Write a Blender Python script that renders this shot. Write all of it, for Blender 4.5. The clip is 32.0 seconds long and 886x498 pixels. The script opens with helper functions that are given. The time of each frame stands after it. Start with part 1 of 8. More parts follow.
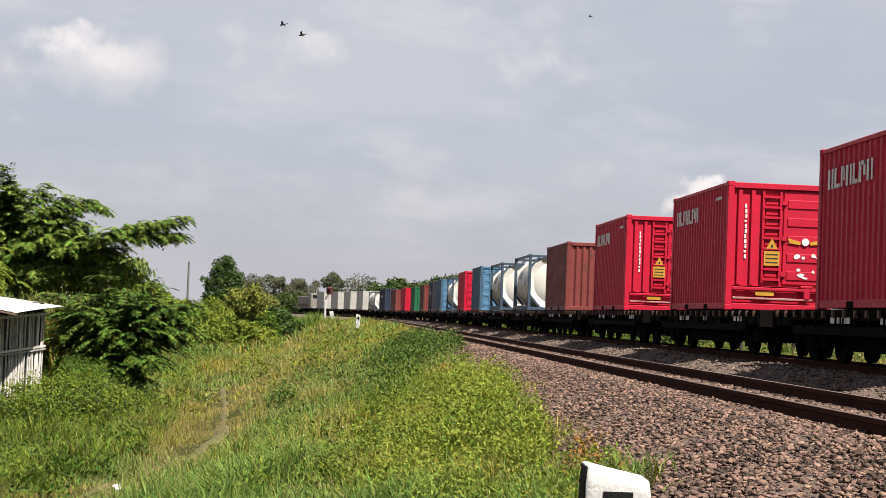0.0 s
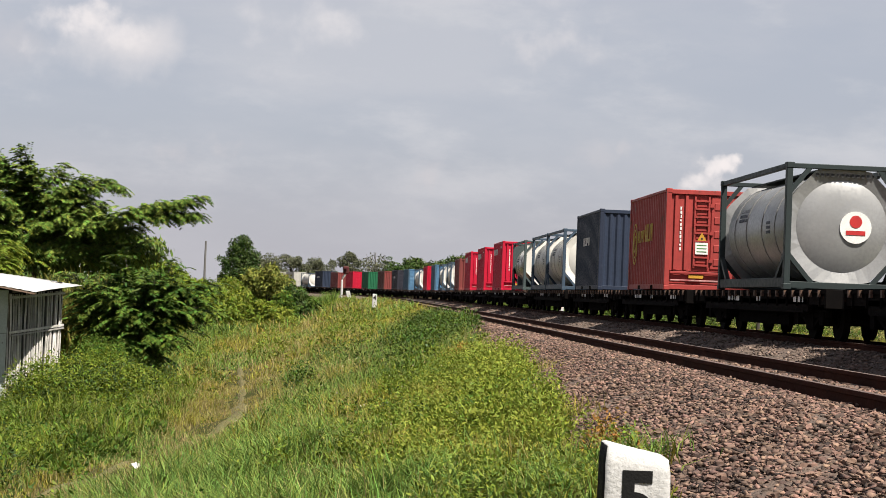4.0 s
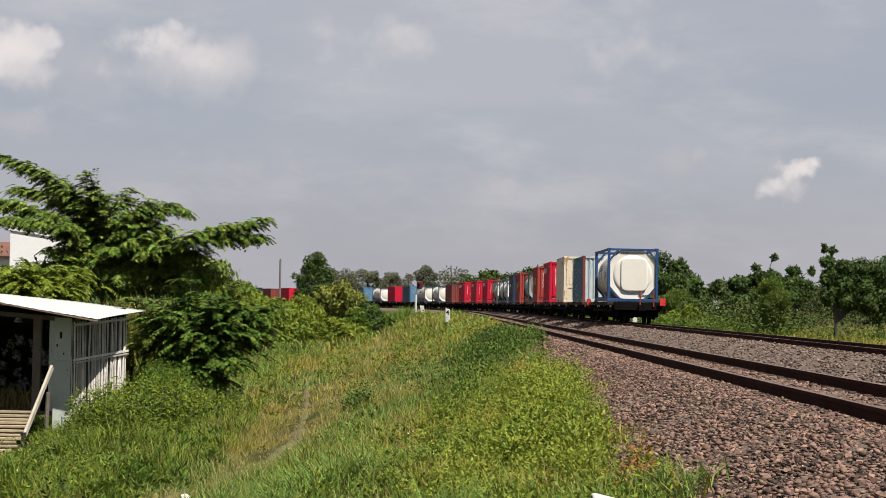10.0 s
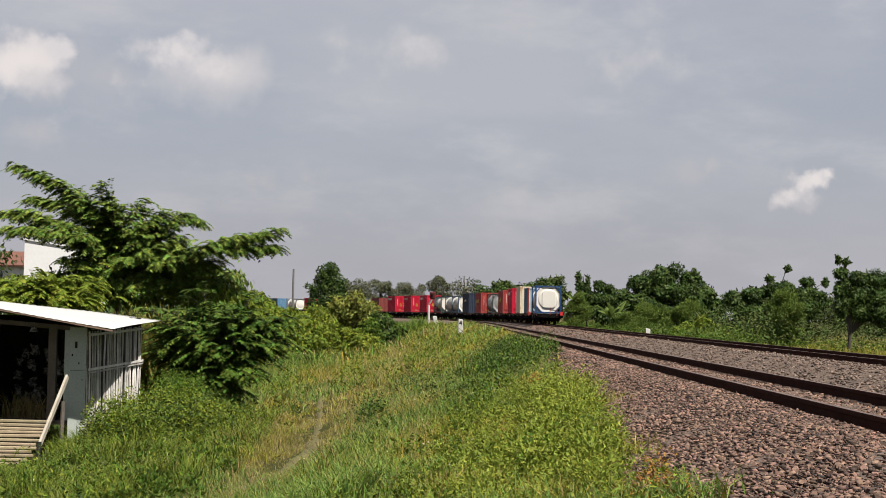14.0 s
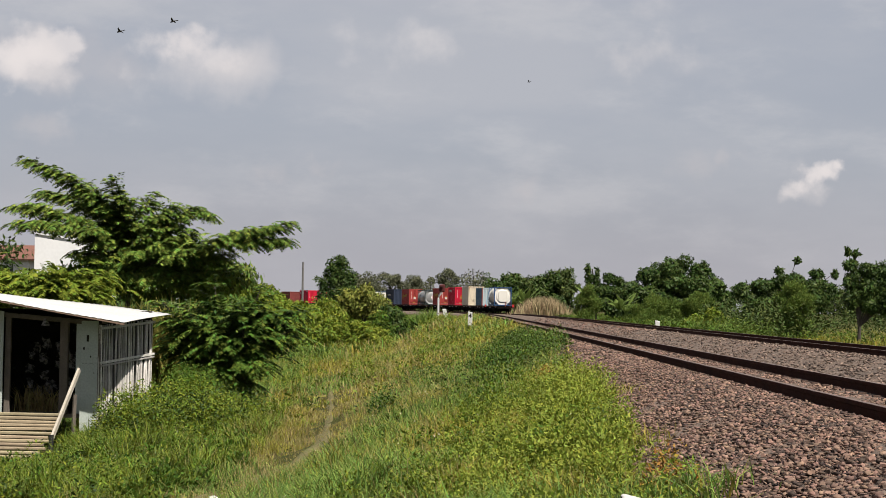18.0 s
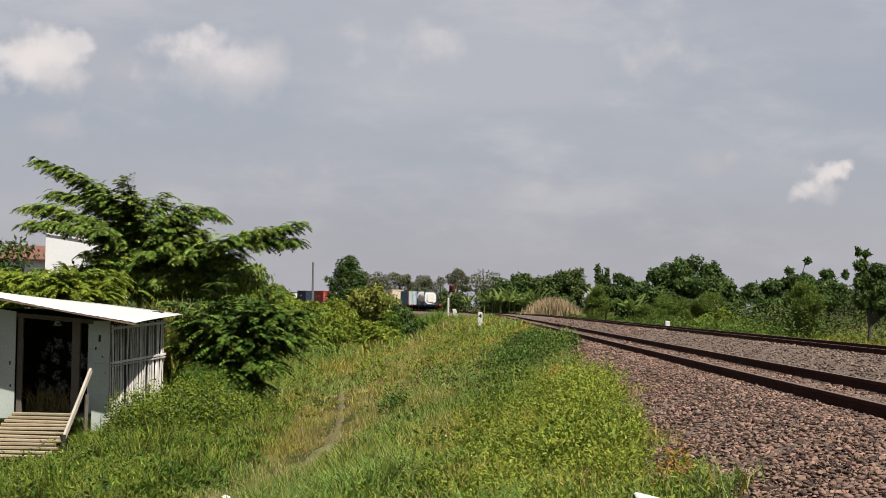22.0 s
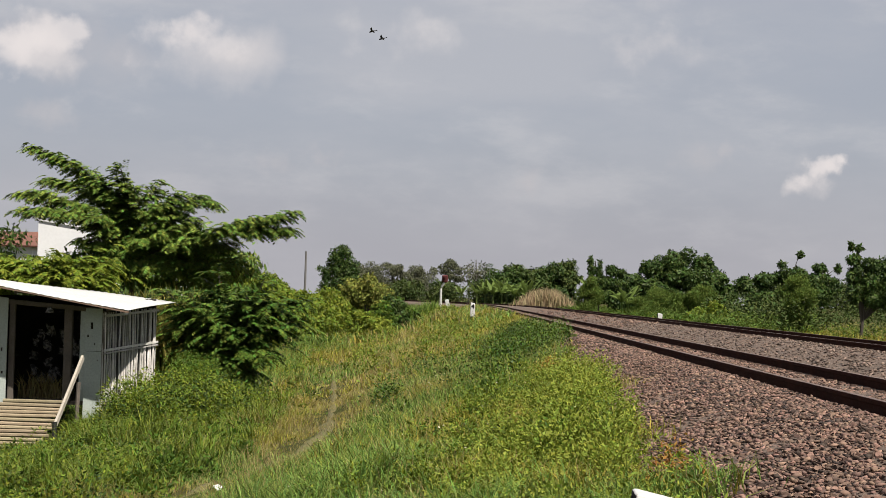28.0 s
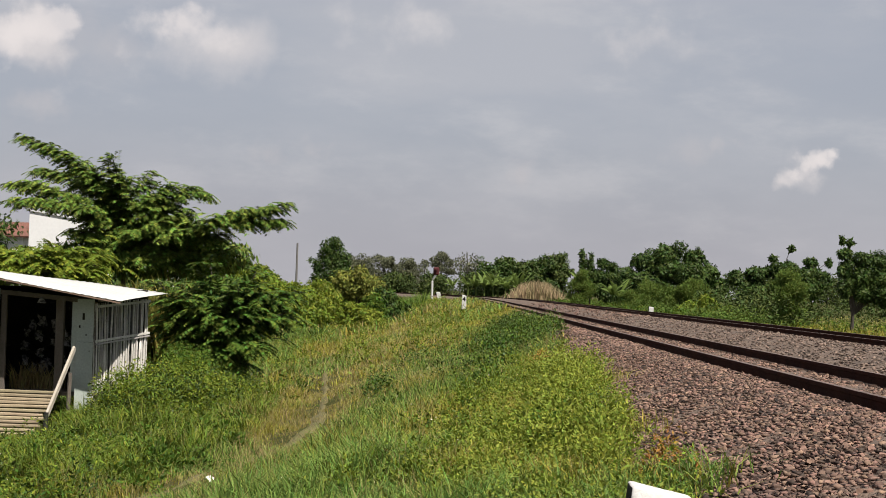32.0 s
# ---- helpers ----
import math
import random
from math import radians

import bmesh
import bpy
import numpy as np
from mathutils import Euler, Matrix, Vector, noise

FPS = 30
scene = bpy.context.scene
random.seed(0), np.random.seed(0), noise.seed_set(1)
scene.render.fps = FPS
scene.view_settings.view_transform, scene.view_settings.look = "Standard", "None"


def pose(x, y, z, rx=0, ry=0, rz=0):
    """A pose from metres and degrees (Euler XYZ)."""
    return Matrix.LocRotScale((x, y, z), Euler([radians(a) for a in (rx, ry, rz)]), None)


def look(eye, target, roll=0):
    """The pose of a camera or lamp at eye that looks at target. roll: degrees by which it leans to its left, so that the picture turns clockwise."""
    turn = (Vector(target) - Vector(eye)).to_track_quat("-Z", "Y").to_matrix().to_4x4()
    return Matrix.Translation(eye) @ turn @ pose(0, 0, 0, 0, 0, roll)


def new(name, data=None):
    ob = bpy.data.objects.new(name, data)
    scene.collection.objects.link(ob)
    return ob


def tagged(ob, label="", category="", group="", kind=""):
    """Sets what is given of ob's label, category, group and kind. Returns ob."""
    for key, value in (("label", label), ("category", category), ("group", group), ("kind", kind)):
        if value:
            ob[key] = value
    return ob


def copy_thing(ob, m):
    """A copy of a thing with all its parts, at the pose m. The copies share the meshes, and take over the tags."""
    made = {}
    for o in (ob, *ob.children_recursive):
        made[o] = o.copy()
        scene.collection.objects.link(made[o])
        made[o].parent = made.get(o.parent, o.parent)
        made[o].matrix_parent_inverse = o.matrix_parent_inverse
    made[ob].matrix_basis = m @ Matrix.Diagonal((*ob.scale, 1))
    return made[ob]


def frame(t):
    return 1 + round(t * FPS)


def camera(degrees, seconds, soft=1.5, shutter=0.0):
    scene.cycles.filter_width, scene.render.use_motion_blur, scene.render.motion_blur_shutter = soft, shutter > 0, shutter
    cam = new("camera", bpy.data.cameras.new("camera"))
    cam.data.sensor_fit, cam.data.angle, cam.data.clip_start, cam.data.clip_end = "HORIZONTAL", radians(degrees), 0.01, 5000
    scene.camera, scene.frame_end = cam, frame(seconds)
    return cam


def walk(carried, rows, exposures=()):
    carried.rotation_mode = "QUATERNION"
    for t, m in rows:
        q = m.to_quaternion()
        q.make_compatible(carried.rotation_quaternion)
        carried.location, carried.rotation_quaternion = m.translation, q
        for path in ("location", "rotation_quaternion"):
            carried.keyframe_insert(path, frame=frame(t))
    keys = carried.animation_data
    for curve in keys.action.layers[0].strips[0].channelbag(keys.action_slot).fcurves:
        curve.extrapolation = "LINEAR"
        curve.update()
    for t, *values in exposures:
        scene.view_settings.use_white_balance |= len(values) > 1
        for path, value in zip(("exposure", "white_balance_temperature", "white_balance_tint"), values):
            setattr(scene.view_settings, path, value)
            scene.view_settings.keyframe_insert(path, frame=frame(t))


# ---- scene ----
cam = camera(30.25, 32.0, 0.8)
walk(cam, [
    (0, pose(-0.287, 0.033, 1.461, 92.317, -2.231, -4.260)),
    (0.5, pose(-0.288, 0.029, 1.461, 92.280, -2.134, -4.308)),
    (1, pose(-0.290, 0.024, 1.461, 92.251, -2.139, -4.157)),
    (1.5, pose(-0.292, 0.019, 1.461, 92.129, -2.066, -4.219)),
    (2, pose(-0.297, 0.015, 1.461, 91.916, -2.184, -4.032)),
    (2.5, pose(-0.297, 0.011, 1.460, 91.665, -2.251, -3.633)),
    (4.5, pose(-0.304, 0.036, 1.459, 91.515, -2.290, -3.768)),
    (5, pose(-0.308, 0.050, 1.460, 91.087, -2.336, -3.876)),
    (5.5, pose(-0.315, 0.067, 1.465, 91.015, -2.330, -3.968)),
    (6, pose(-0.338, 0.085, 1.472, 91.381, -1.971, -4.029)),
    (6.5, pose(-0.297, 0.106, 1.483, 92.045, -1.720, -3.820)),
    (7, pose(-0.183, 0.127, 1.500, 92.214, -1.679, -3.023)),
    (7.5, pose(-0.070, 0.146, 1.525, 91.997, -1.621, -1.411)),
    (8, pose(0.012, 0.162, 1.555, 91.944, -1.431, -0.875)),
    (8.5, pose(0.039, 0.171, 1.583, 91.650, -1.233, -0.796)),
    (9, pose(0.043, 0.175, 1.601, 91.645, -1.054, -0.839)),
    (9.5, pose(0.043, 0.176, 1.605, 91.850, -0.988, -0.896)),
    (10, pose(0.042, 0.176, 1.603, 91.916, -1.016, -0.955)),
    (10.5, pose(0.047, 0.174, 1.599, 91.881, -1.129, -1.031)),
    (11, pose(0.051, 0.171, 1.597, 91.856, -1.104, -1.093)),
    (11.5, pose(0.046, 0.166, 1.597, 91.867, -1.116, -1.146)),
    (12, pose(0.035, 0.159, 1.600, 91.830, -1.245, -1.207)),
    (12.5, pose(0.025, 0.151, 1.604, 91.828, -1.241, -1.201)),
    (13, pose(0.018, 0.142, 1.608, 91.874, -1.219, -0.545)),
    (13.5, pose(0.009, 0.131, 1.610, 92.182, -1.166, -0.517)),
    (15.5, pose(0.025, 0.066, 1.610, 92.340, -1.172, -0.378)),
    (16, pose(0.012, 0.063, 1.612, 92.360, -1.148, -0.028)),
    (16.5, pose(0.012, 0.062, 1.614, 92.364, -1.149, 0.007)),
    (17, pose(0.007, 0.057, 1.613, 92.340, -1.094, -0.063)),
    (17.5, pose(0.004, 0.045, 1.611, 92.288, -1.034, -0.126)),
    (18, pose(-0.000, 0.024, 1.611, 92.009, -1.036, -0.188)),
    (18.5, pose(0.001, -0.003, 1.614, 91.953, -0.963, -0.223)),
    (19, pose(0.017, -0.032, 1.614, 91.912, -0.879, 0.023)),
    (19.5, pose(0.018, -0.056, 1.613, 92.034, -0.918, 0.429)),
    (20, pose(0.011, -0.071, 1.611, 92.112, -0.941, 0.362)),
    (20.5, pose(0.004, -0.074, 1.610, 92.101, -1.021, 0.295)),
    (21, pose(-0.005, -0.069, 1.611, 92.069, -1.017, 0.228)),
    (21.5, pose(-0.014, -0.057, 1.613, 92.045, -0.953, 0.231)),
    (22, pose(-0.017, -0.041, 1.611, 92.010, -1.029, 0.154)),
    (22.5, pose(-0.011, -0.025, 1.607, 91.990, -1.252, 0.075)),
    (23, pose(-0.004, -0.011, 1.605, 91.969, -1.611, -0.005)),
    (23.5, pose(-0.008, -0.000, 1.606, 91.941, -1.654, -0.067)),
    (24, pose(-0.016, 0.008, 1.609, 91.915, -1.527, -0.125)),
    (24.5, pose(-0.023, 0.012, 1.614, 91.883, -1.524, -0.185)),
    (25, pose(-0.029, 0.014, 1.619, 91.850, -1.392, -0.253)),
    (25.5, pose(-0.032, 0.014, 1.623, 91.812, -1.398, -0.036)),
    (27.5, pose(-0.038, 0.018, 1.621, 91.692, -1.445, -0.102)),
    (28, pose(-0.041, 0.021, 1.619, 91.676, -1.598, -0.116)),
    (28.5, pose(-0.050, 0.022, 1.618, 91.647, -1.817, -0.122)),
    (29, pose(-0.059, 0.023, 1.617, 91.551, -1.811, -0.182)),
    (29.5, pose(-0.064, 0.023, 1.616, 91.511, -1.847, -0.243)),
    (30, pose(-0.064, 0.022, 1.616, 91.453, -1.846, -0.307)),
    (30.5, pose(-0.064, 0.021, 1.616, 91.425, -1.806, -0.365)),
    (31, pose(-0.067, 0.019, 1.616, 91.407, -1.925, -0.428)),
    (31.5, pose(-0.067, 0.018, 1.617, 91.440, -1.935, -0.356)),
    (32, pose(-0.062, 0.016, 1.617, 91.421, -1.863, -0.428))], exposures=[(0, 1.12), (1.1, 1.10), (2.0, 1.01), (4.5, 1.03), (6.4, 1.06), (8.2, 0.79), (32, 0.77)])

# ---- light ----
SUN_EL, SUN_AZ = 57.0, 37.0          # height, and turn from straight behind the camera towards the right
sun = new("sun", bpy.data.lights.new("sun", "SUN"))
sun.data.energy, sun.data.angle, sun.data.color = 5.0, radians(0.55), (1.0, 0.94, 0.84)
sun_way = Vector((math.sin(radians(SUN_AZ)) * math.cos(radians(SUN_EL)), -math.cos(radians(SUN_AZ)) * math.cos(radians(SUN_EL)), math.sin(radians(SUN_EL))))
sun.matrix_world = look(sun_way * 50, (0, 0, 0))

world = bpy.data.worlds.new("sky")
scene.world = world
world.use_nodes = True


def sky_nodes():
    nt = world.node_tree
    n, ln = nt.nodes, nt.links
    n.clear()
    out, bg = n.new("ShaderNodeOutputWorld"), n.new("ShaderNodeBackground")
    bg.inputs["Strength"].default_value = 0.065
    ln.new(bg.outputs[0], out.inputs[0])
    sky = n.new("ShaderNodeTexSky")
    sky.sky_type, sky.sun_disc = "NISHITA", False
    sky.sun_elevation, sky.sun_rotation = radians(SUN_EL), radians(180 - SUN_AZ)
    sky.dust_density = 3.0
    tc = n.new("ShaderNodeTexCoord")

    def scaled(v):
        m = n.new("ShaderNodeMapping")
        m.inputs["Scale"].default_value = v
        ln.new(tc.outputs["Generated"], m.inputs[0])
        return m.outputs[0]

    def cloud(v, scale, detail, lo, hi, rough=0.55):
        t = n.new("ShaderNodeTexNoise")
        t.inputs["Scale"].default_value, t.inputs["Detail"].default_value, t.inputs["Roughness"].default_value = scale, detail, rough
        ln.new(scaled(v), t.inputs["Vector"])
        r = n.new("ShaderNodeMapRange")
        r.interpolation_type = "SMOOTHSTEP"
        r.inputs[1].default_value, r.inputs[2].default_value = lo, hi
        ln.new(t.outputs["Fac"], r.inputs[0])
        return r.outputs[0]

    def mix(fac, a, b):
        m = n.new("ShaderNodeMix")
        m.data_type = "RGBA"
        for i, v in ((0, fac), (6, a), (7, b)):
            if isinstance(v, (int, float)):
                m.inputs[i].default_value = v
            elif isinstance(v, tuple):
                m.inputs[i].default_value = (*v, 1)
            else:
                ln.new(v, m.inputs[i])
        return m.outputs[2]

    def times(a, b):
        m = n.new("ShaderNodeMath")
        m.operation = "MULTIPLY"
        for i, v in ((0, a), (1, b)):
            if isinstance(v, (int, float)):
                m.inputs[i].default_value = v
            else:
                ln.new(v, m.inputs[i])
        return m.outputs[0]

    def puff(way, size, soft, scale, squash=1.0, broken=3.6, detail=7):
        """A heap of cloud round one direction of the sky, its edge broken by noise."""
        d = n.new("ShaderNodeVectorMath")
        d.operation = "SUBTRACT"
        ln.new(tc.outputs["Generated"], d.inputs[0])
        d.inputs[1].default_value = Vector(way).normalized()
        s = n.new("ShaderNodeMapping")
        s.inputs["Scale"].default_value = (1, 1, squash)
        ln.new(d.outputs[0], s.inputs[0])
        le = n.new("ShaderNodeVectorMath")
        le.operation = "LENGTH"
        ln.new(s.outputs[0], le.inputs[0])
        t = n.new("ShaderNodeTexNoise")
        t.inputs["Scale"].default_value, t.inputs["Detail"].default_value = scale, detail
        ln.new(tc.outputs["Generated"], t.inputs["Vector"])
        a = n.new("ShaderNodeMath")
        a.operation = "MULTIPLY_ADD"
        ln.new(t.outputs["Fac"], a.inputs[0])
        a.inputs[1].default_value = size * broken
        ln.new(le.outputs["Value"], a.inputs[2])
        r = n.new("ShaderNodeMapRange")
        r.interpolation_type = "SMOOTHSTEP"
        r.inputs[1].default_value, r.inputs[2].default_value = size * (broken / 2 + 0.85), size * (broken / 2 + 0.85 - soft)
        ln.new(a.outputs[0], r.inputs[0])
        return r.outputs[0]

    # haze takes most of the blue; broad grey sheets; brighter heaps
    sep = n.new("ShaderNodeSeparateXYZ")
    ln.new(tc.outputs["Generated"], sep.inputs[0])
    high = n.new("ShaderNodeMapRange")
    high.interpolation_type = "SMOOTHSTEP"
    high.inputs[1].default_value, high.inputs[2].default_value = 0.2, 0.5
    ln.new(sep.outputs[2], high.inputs[0])
    haze = mix(high.outputs[0], (3.75, 3.9, 4.45), (0.7, 0.85, 1.25))
    col = mix(0.82, sky.outputs[0], haze)
    col = mix(times(cloud((1, 1, 3.0), 3.4, 7, 0.40, 0.66), 0.6), col, (4.55, 4.6, 4.95))
    col = mix(times(cloud((1, 1, 2.6), 9.0, 8, 0.48, 0.74, 0.6), 0.5), col, (5.4, 5.35, 5.55))
    for way, size, k, soft, scale, squash, tone in CLOUDS:
        col = mix(times(puff(way, size, soft, scale, squash, 3.6 if size > 0.013 else 1.9), k), col, tone)
    # a mauve band of haze low over the land
    low = n.new("ShaderNodeMapRange")
    low.interpolation_type = "SMOOTHSTEP"
    low.inputs[1].default_value, low.inputs[2].default_value = 0.11, 0.0
    ln.new(sep.outputs[2], low.inputs[0])
    col = mix(times(low.outputs[0], 0.5), col, (4.1, 3.87, 4.08))
    ln.new(col, bg.inputs["Color"])


W1, W2, W3, W4 = (7.3, 6.8, 6.7), (6.1, 5.8, 5.85), (5.2, 4.9, 5.0), (6.6, 6.25, 6.25)
# direction, size, strength, softness, grain, flatness, tone
CLOUDS = [((-0.2352, 0.9622, 0.1371), 0.075, 0.55, 1.3, 16, 2.0, W3), ((-0.2399, 0.9604, 0.1417), 0.050, 0.95, 0.9, 24, 1.8, W2), ((-0.2509, 0.9570, 0.1458), 0.028, 0.8, 0.8, 40, 1.4, W1), ((-0.2289, 0.9621, 0.1479), 0.022, 0.7, 0.8, 45, 1.3, W1), ((-0.2555, 0.9576, 0.1331), 0.026, 0.6, 0.9, 45, 1.6, W1)]
CLOUDS += [((-0.1527, 0.9777, 0.1444), 0.072, 0.72, 1.3, 18, 2.6, W2), ((-0.1676, 0.9745, 0.1492), 0.030, 0.5, 1.1, 40, 1.6, W1), ((-0.1244, 0.9823, 0.1404), 0.044, 0.8, 1.3, 26, 2.4, W2), ((-0.0503, 0.9855, 0.1621), 0.052, 0.9, 1.3, 22, 1.7, W4), ((-0.0194, 0.9874, 0.1571), 0.040, 0.75, 1.4, 28, 1.4, W4), ((-0.2444, 0.9643, 0.1019), 0.032, 0.5, 1.5, 34, 1.8, W3)]
CLOUDS += [((0.1267, 0.9795, 0.1565), 0.032, 0.5, 1.4, 34, 1.6, W2), ((0.1257, 0.9760, 0.1780), 0.036, 0.5, 1.6, 34, 1.1, W2), ((0.2185, 0.9729, 0.0752), 0.022, 0.55, 1.4, 45, 1.5, W2), ((0.2084, 0.9754, 0.0714), 0.0110, 0.8, 1.0, 90, 1.4, W2), ((0.2134, 0.9741, 0.0742), 0.0125, 0.85, 0.9, 80, 1.3, W1), ((0.2200, 0.9724, 0.0783), 0.0125, 0.9, 0.9, 80, 1.2, W1), ((0.2246, 0.9710, 0.0817), 0.0115, 0.9, 0.8, 90, 1.2, W1)]
CLOUDS += [((0.2293, 0.9697, 0.0844), 0.0105, 0.9, 0.8, 100, 1.3, W1), ((0.2355, 0.9679, 0.0874), 0.0085, 0.9, 0.8, 120, 1.3, W1), ((0.0501, 0.9964, 0.0688), 0.026, 0.6, 1.6, 40, 1.5, W3), ((-0.0758, 0.9936, 0.0833), 0.016, 0.4, 1.5, 60, 1.2, W3), ((-0.1047, 0.9913, 0.0803), 0.016, 0.4, 1.5, 60, 1.2, W3)]
CLOUDS += [((0.1702, 0.9813, 0.0898), 0.014, 0.4, 1.2, 70, 1.3, W3), ((0.1528, 0.9845, 0.0862), 0.03, 0.4, 1.8, 40, 2.0, W3)]
CLOUDS += [((-0.1470, 0.9780, 0.1490), 0.046, 0.62, 1.1, 26, 2.0, W4), ((-0.1540, 0.9765, 0.1515), 0.026, 0.62, 1.0, 40, 1.6, W1), ((-0.1330, 0.9790, 0.1500), 0.024, 0.55, 1.0, 42, 1.6, W1)]
sky_nodes()

# ---- materials ----
MATS = {}
TONE = 0.72          # one measure for all base tones, against the strength of the sun


def mat(name, a, b=None, rough=0.8, metal=0.0, scale=6.0, fine=60.0, bump=0.25, dist=0.01, island=0.0, obj=0.0, spots=None, spot_at=0.6, trans=0.0, spec=0.5, coords="Object", contrast=(0.35, 0.65), hue=0.07, stretch=1.0, grain=0.45):
    """A surface: two tones in broad and fine noise, relief, and, where asked, spots of a third tone and a change from piece to piece."""
    if name in MATS:
        return MATS[name]
    m = bpy.data.materials.new(name)
    MATS[name] = m
    m.use_nodes = True
    nt = m.node_tree
    n, ln = nt.nodes, nt.links
    bs = n["Principled BSDF"]
    b = b or tuple(c * 0.72 for c in a)
    a, b = tuple(c * TONE for c in a), tuple(c * TONE for c in b)
    spots = tuple(c * TONE for c in spots) if spots else None
    tc = n.new("ShaderNodeTexCoord")

    def noise_of(s, detail=6):
        t = n.new("ShaderNodeTexNoise")
        t.inputs["Scale"].default_value, t.inputs["Detail"].default_value = s, detail
        if stretch == 1.0:
            ln.new(tc.outputs[coords], t.inputs["Vector"])
        else:
            k = n.new("ShaderNodeMapping")
            k.inputs["Scale"].default_value = (1, 1, stretch)
            ln.new(tc.outputs[coords], k.inputs[0])
            ln.new(k.outputs[0], t.inputs["Vector"])
        return t.outputs["Fac"]

    def mixed(fac, x, y, blend="MIX"):
        k = n.new("ShaderNodeMix")
        k.data_type, k.blend_type = "RGBA", blend
        for i, v in ((0, fac), (6, x), (7, y)):
            if isinstance(v, (int, float)):
                k.inputs[i].default_value = v
            elif isinstance(v, tuple):
                k.inputs[i].default_value = (*v, 1)
            else:
                ln.new(v, k.inputs[i])
        return k.outputs[2]

    def ranged(f, lo, hi, to0=0.0, to1=1.0):
        r = n.new("ShaderNodeMapRange")
        for i, v in enumerate((lo, hi, to0, to1)):
            r.inputs[i + 1].default_value = v
        ln.new(f, r.inputs[0])
        return r.outputs[0]

    big, small = noise_of(scale), noise_of(fine, 4)
    col = mixed(ranged(big, *contrast), a, b)
    col = mixed(ranged(small, 0.3, 0.7, 0.0, grain), col, tuple(c * 0.6 for c in b))
    if spots:
        col = mixed(ranged(noise_of(scale * 2.3, 8), spot_at, spot_at + 0.06), col, spots)
    for amount, node, sock in ((island, "ShaderNodeNewGeometry", "Random Per Island"), (obj, "ShaderNodeObjectInfo", "Random")):
        if amount:
            g = n.new(node)
            hsv = n.new("ShaderNodeHueSaturation")
            ln.new(ranged(g.outputs[sock], 0, 1, 1 - amount, 1 + amount), hsv.inputs["Value"])
            w = n.new("ShaderNodeMath")
            w.operation = "FRACT"
            k = n.new("ShaderNodeMath")
            k.operation = "MULTIPLY"
            k.inputs[1].default_value = 7.31
            ln.new(g.outputs[sock], k.inputs[0])
            ln.new(k.outputs[0], w.inputs[0])
            ln.new(ranged(w.outputs[0], 0, 1, 0.5 - hue * amount, 0.5 + hue * amount), hsv.inputs["Hue"])
            ln.new(col, hsv.inputs["Color"])
            col = hsv.outputs[0]
    ln.new(col, bs.inputs["Base Color"])
    ln.new(ranged(small, 0.3, 0.7, max(rough - 0.1, 0.05), min(rough + 0.1, 1)), bs.inputs["Roughness"])
    bs.inputs["Metallic"].default_value = metal
    bs.inputs["Specular IOR Level"].default_value = 0.12 if trans else spec
    if bump:
        bp = n.new("ShaderNodeBump")
        bp.inputs["Strength"].default_value, bp.inputs["Distance"].default_value = bump, dist
        ln.new(small, bp.inputs["Height"])
        ln.new(bp.outputs[0], bs.inputs["Normal"])
    if trans:
        out = n["Material Output"]
        tr, ms = n.new("ShaderNodeBsdfTranslucent"), n.new("ShaderNodeMixShader")
        ln.new(col, tr.inputs["Color"])
        ms.inputs[0].default_value = trans
        ln.new(bs.outputs[0], ms.inputs[1])
        ln.new(tr.outputs[0], ms.inputs[2])
        ln.new(ms.outputs[0], out.inputs["Surface"])
    return m


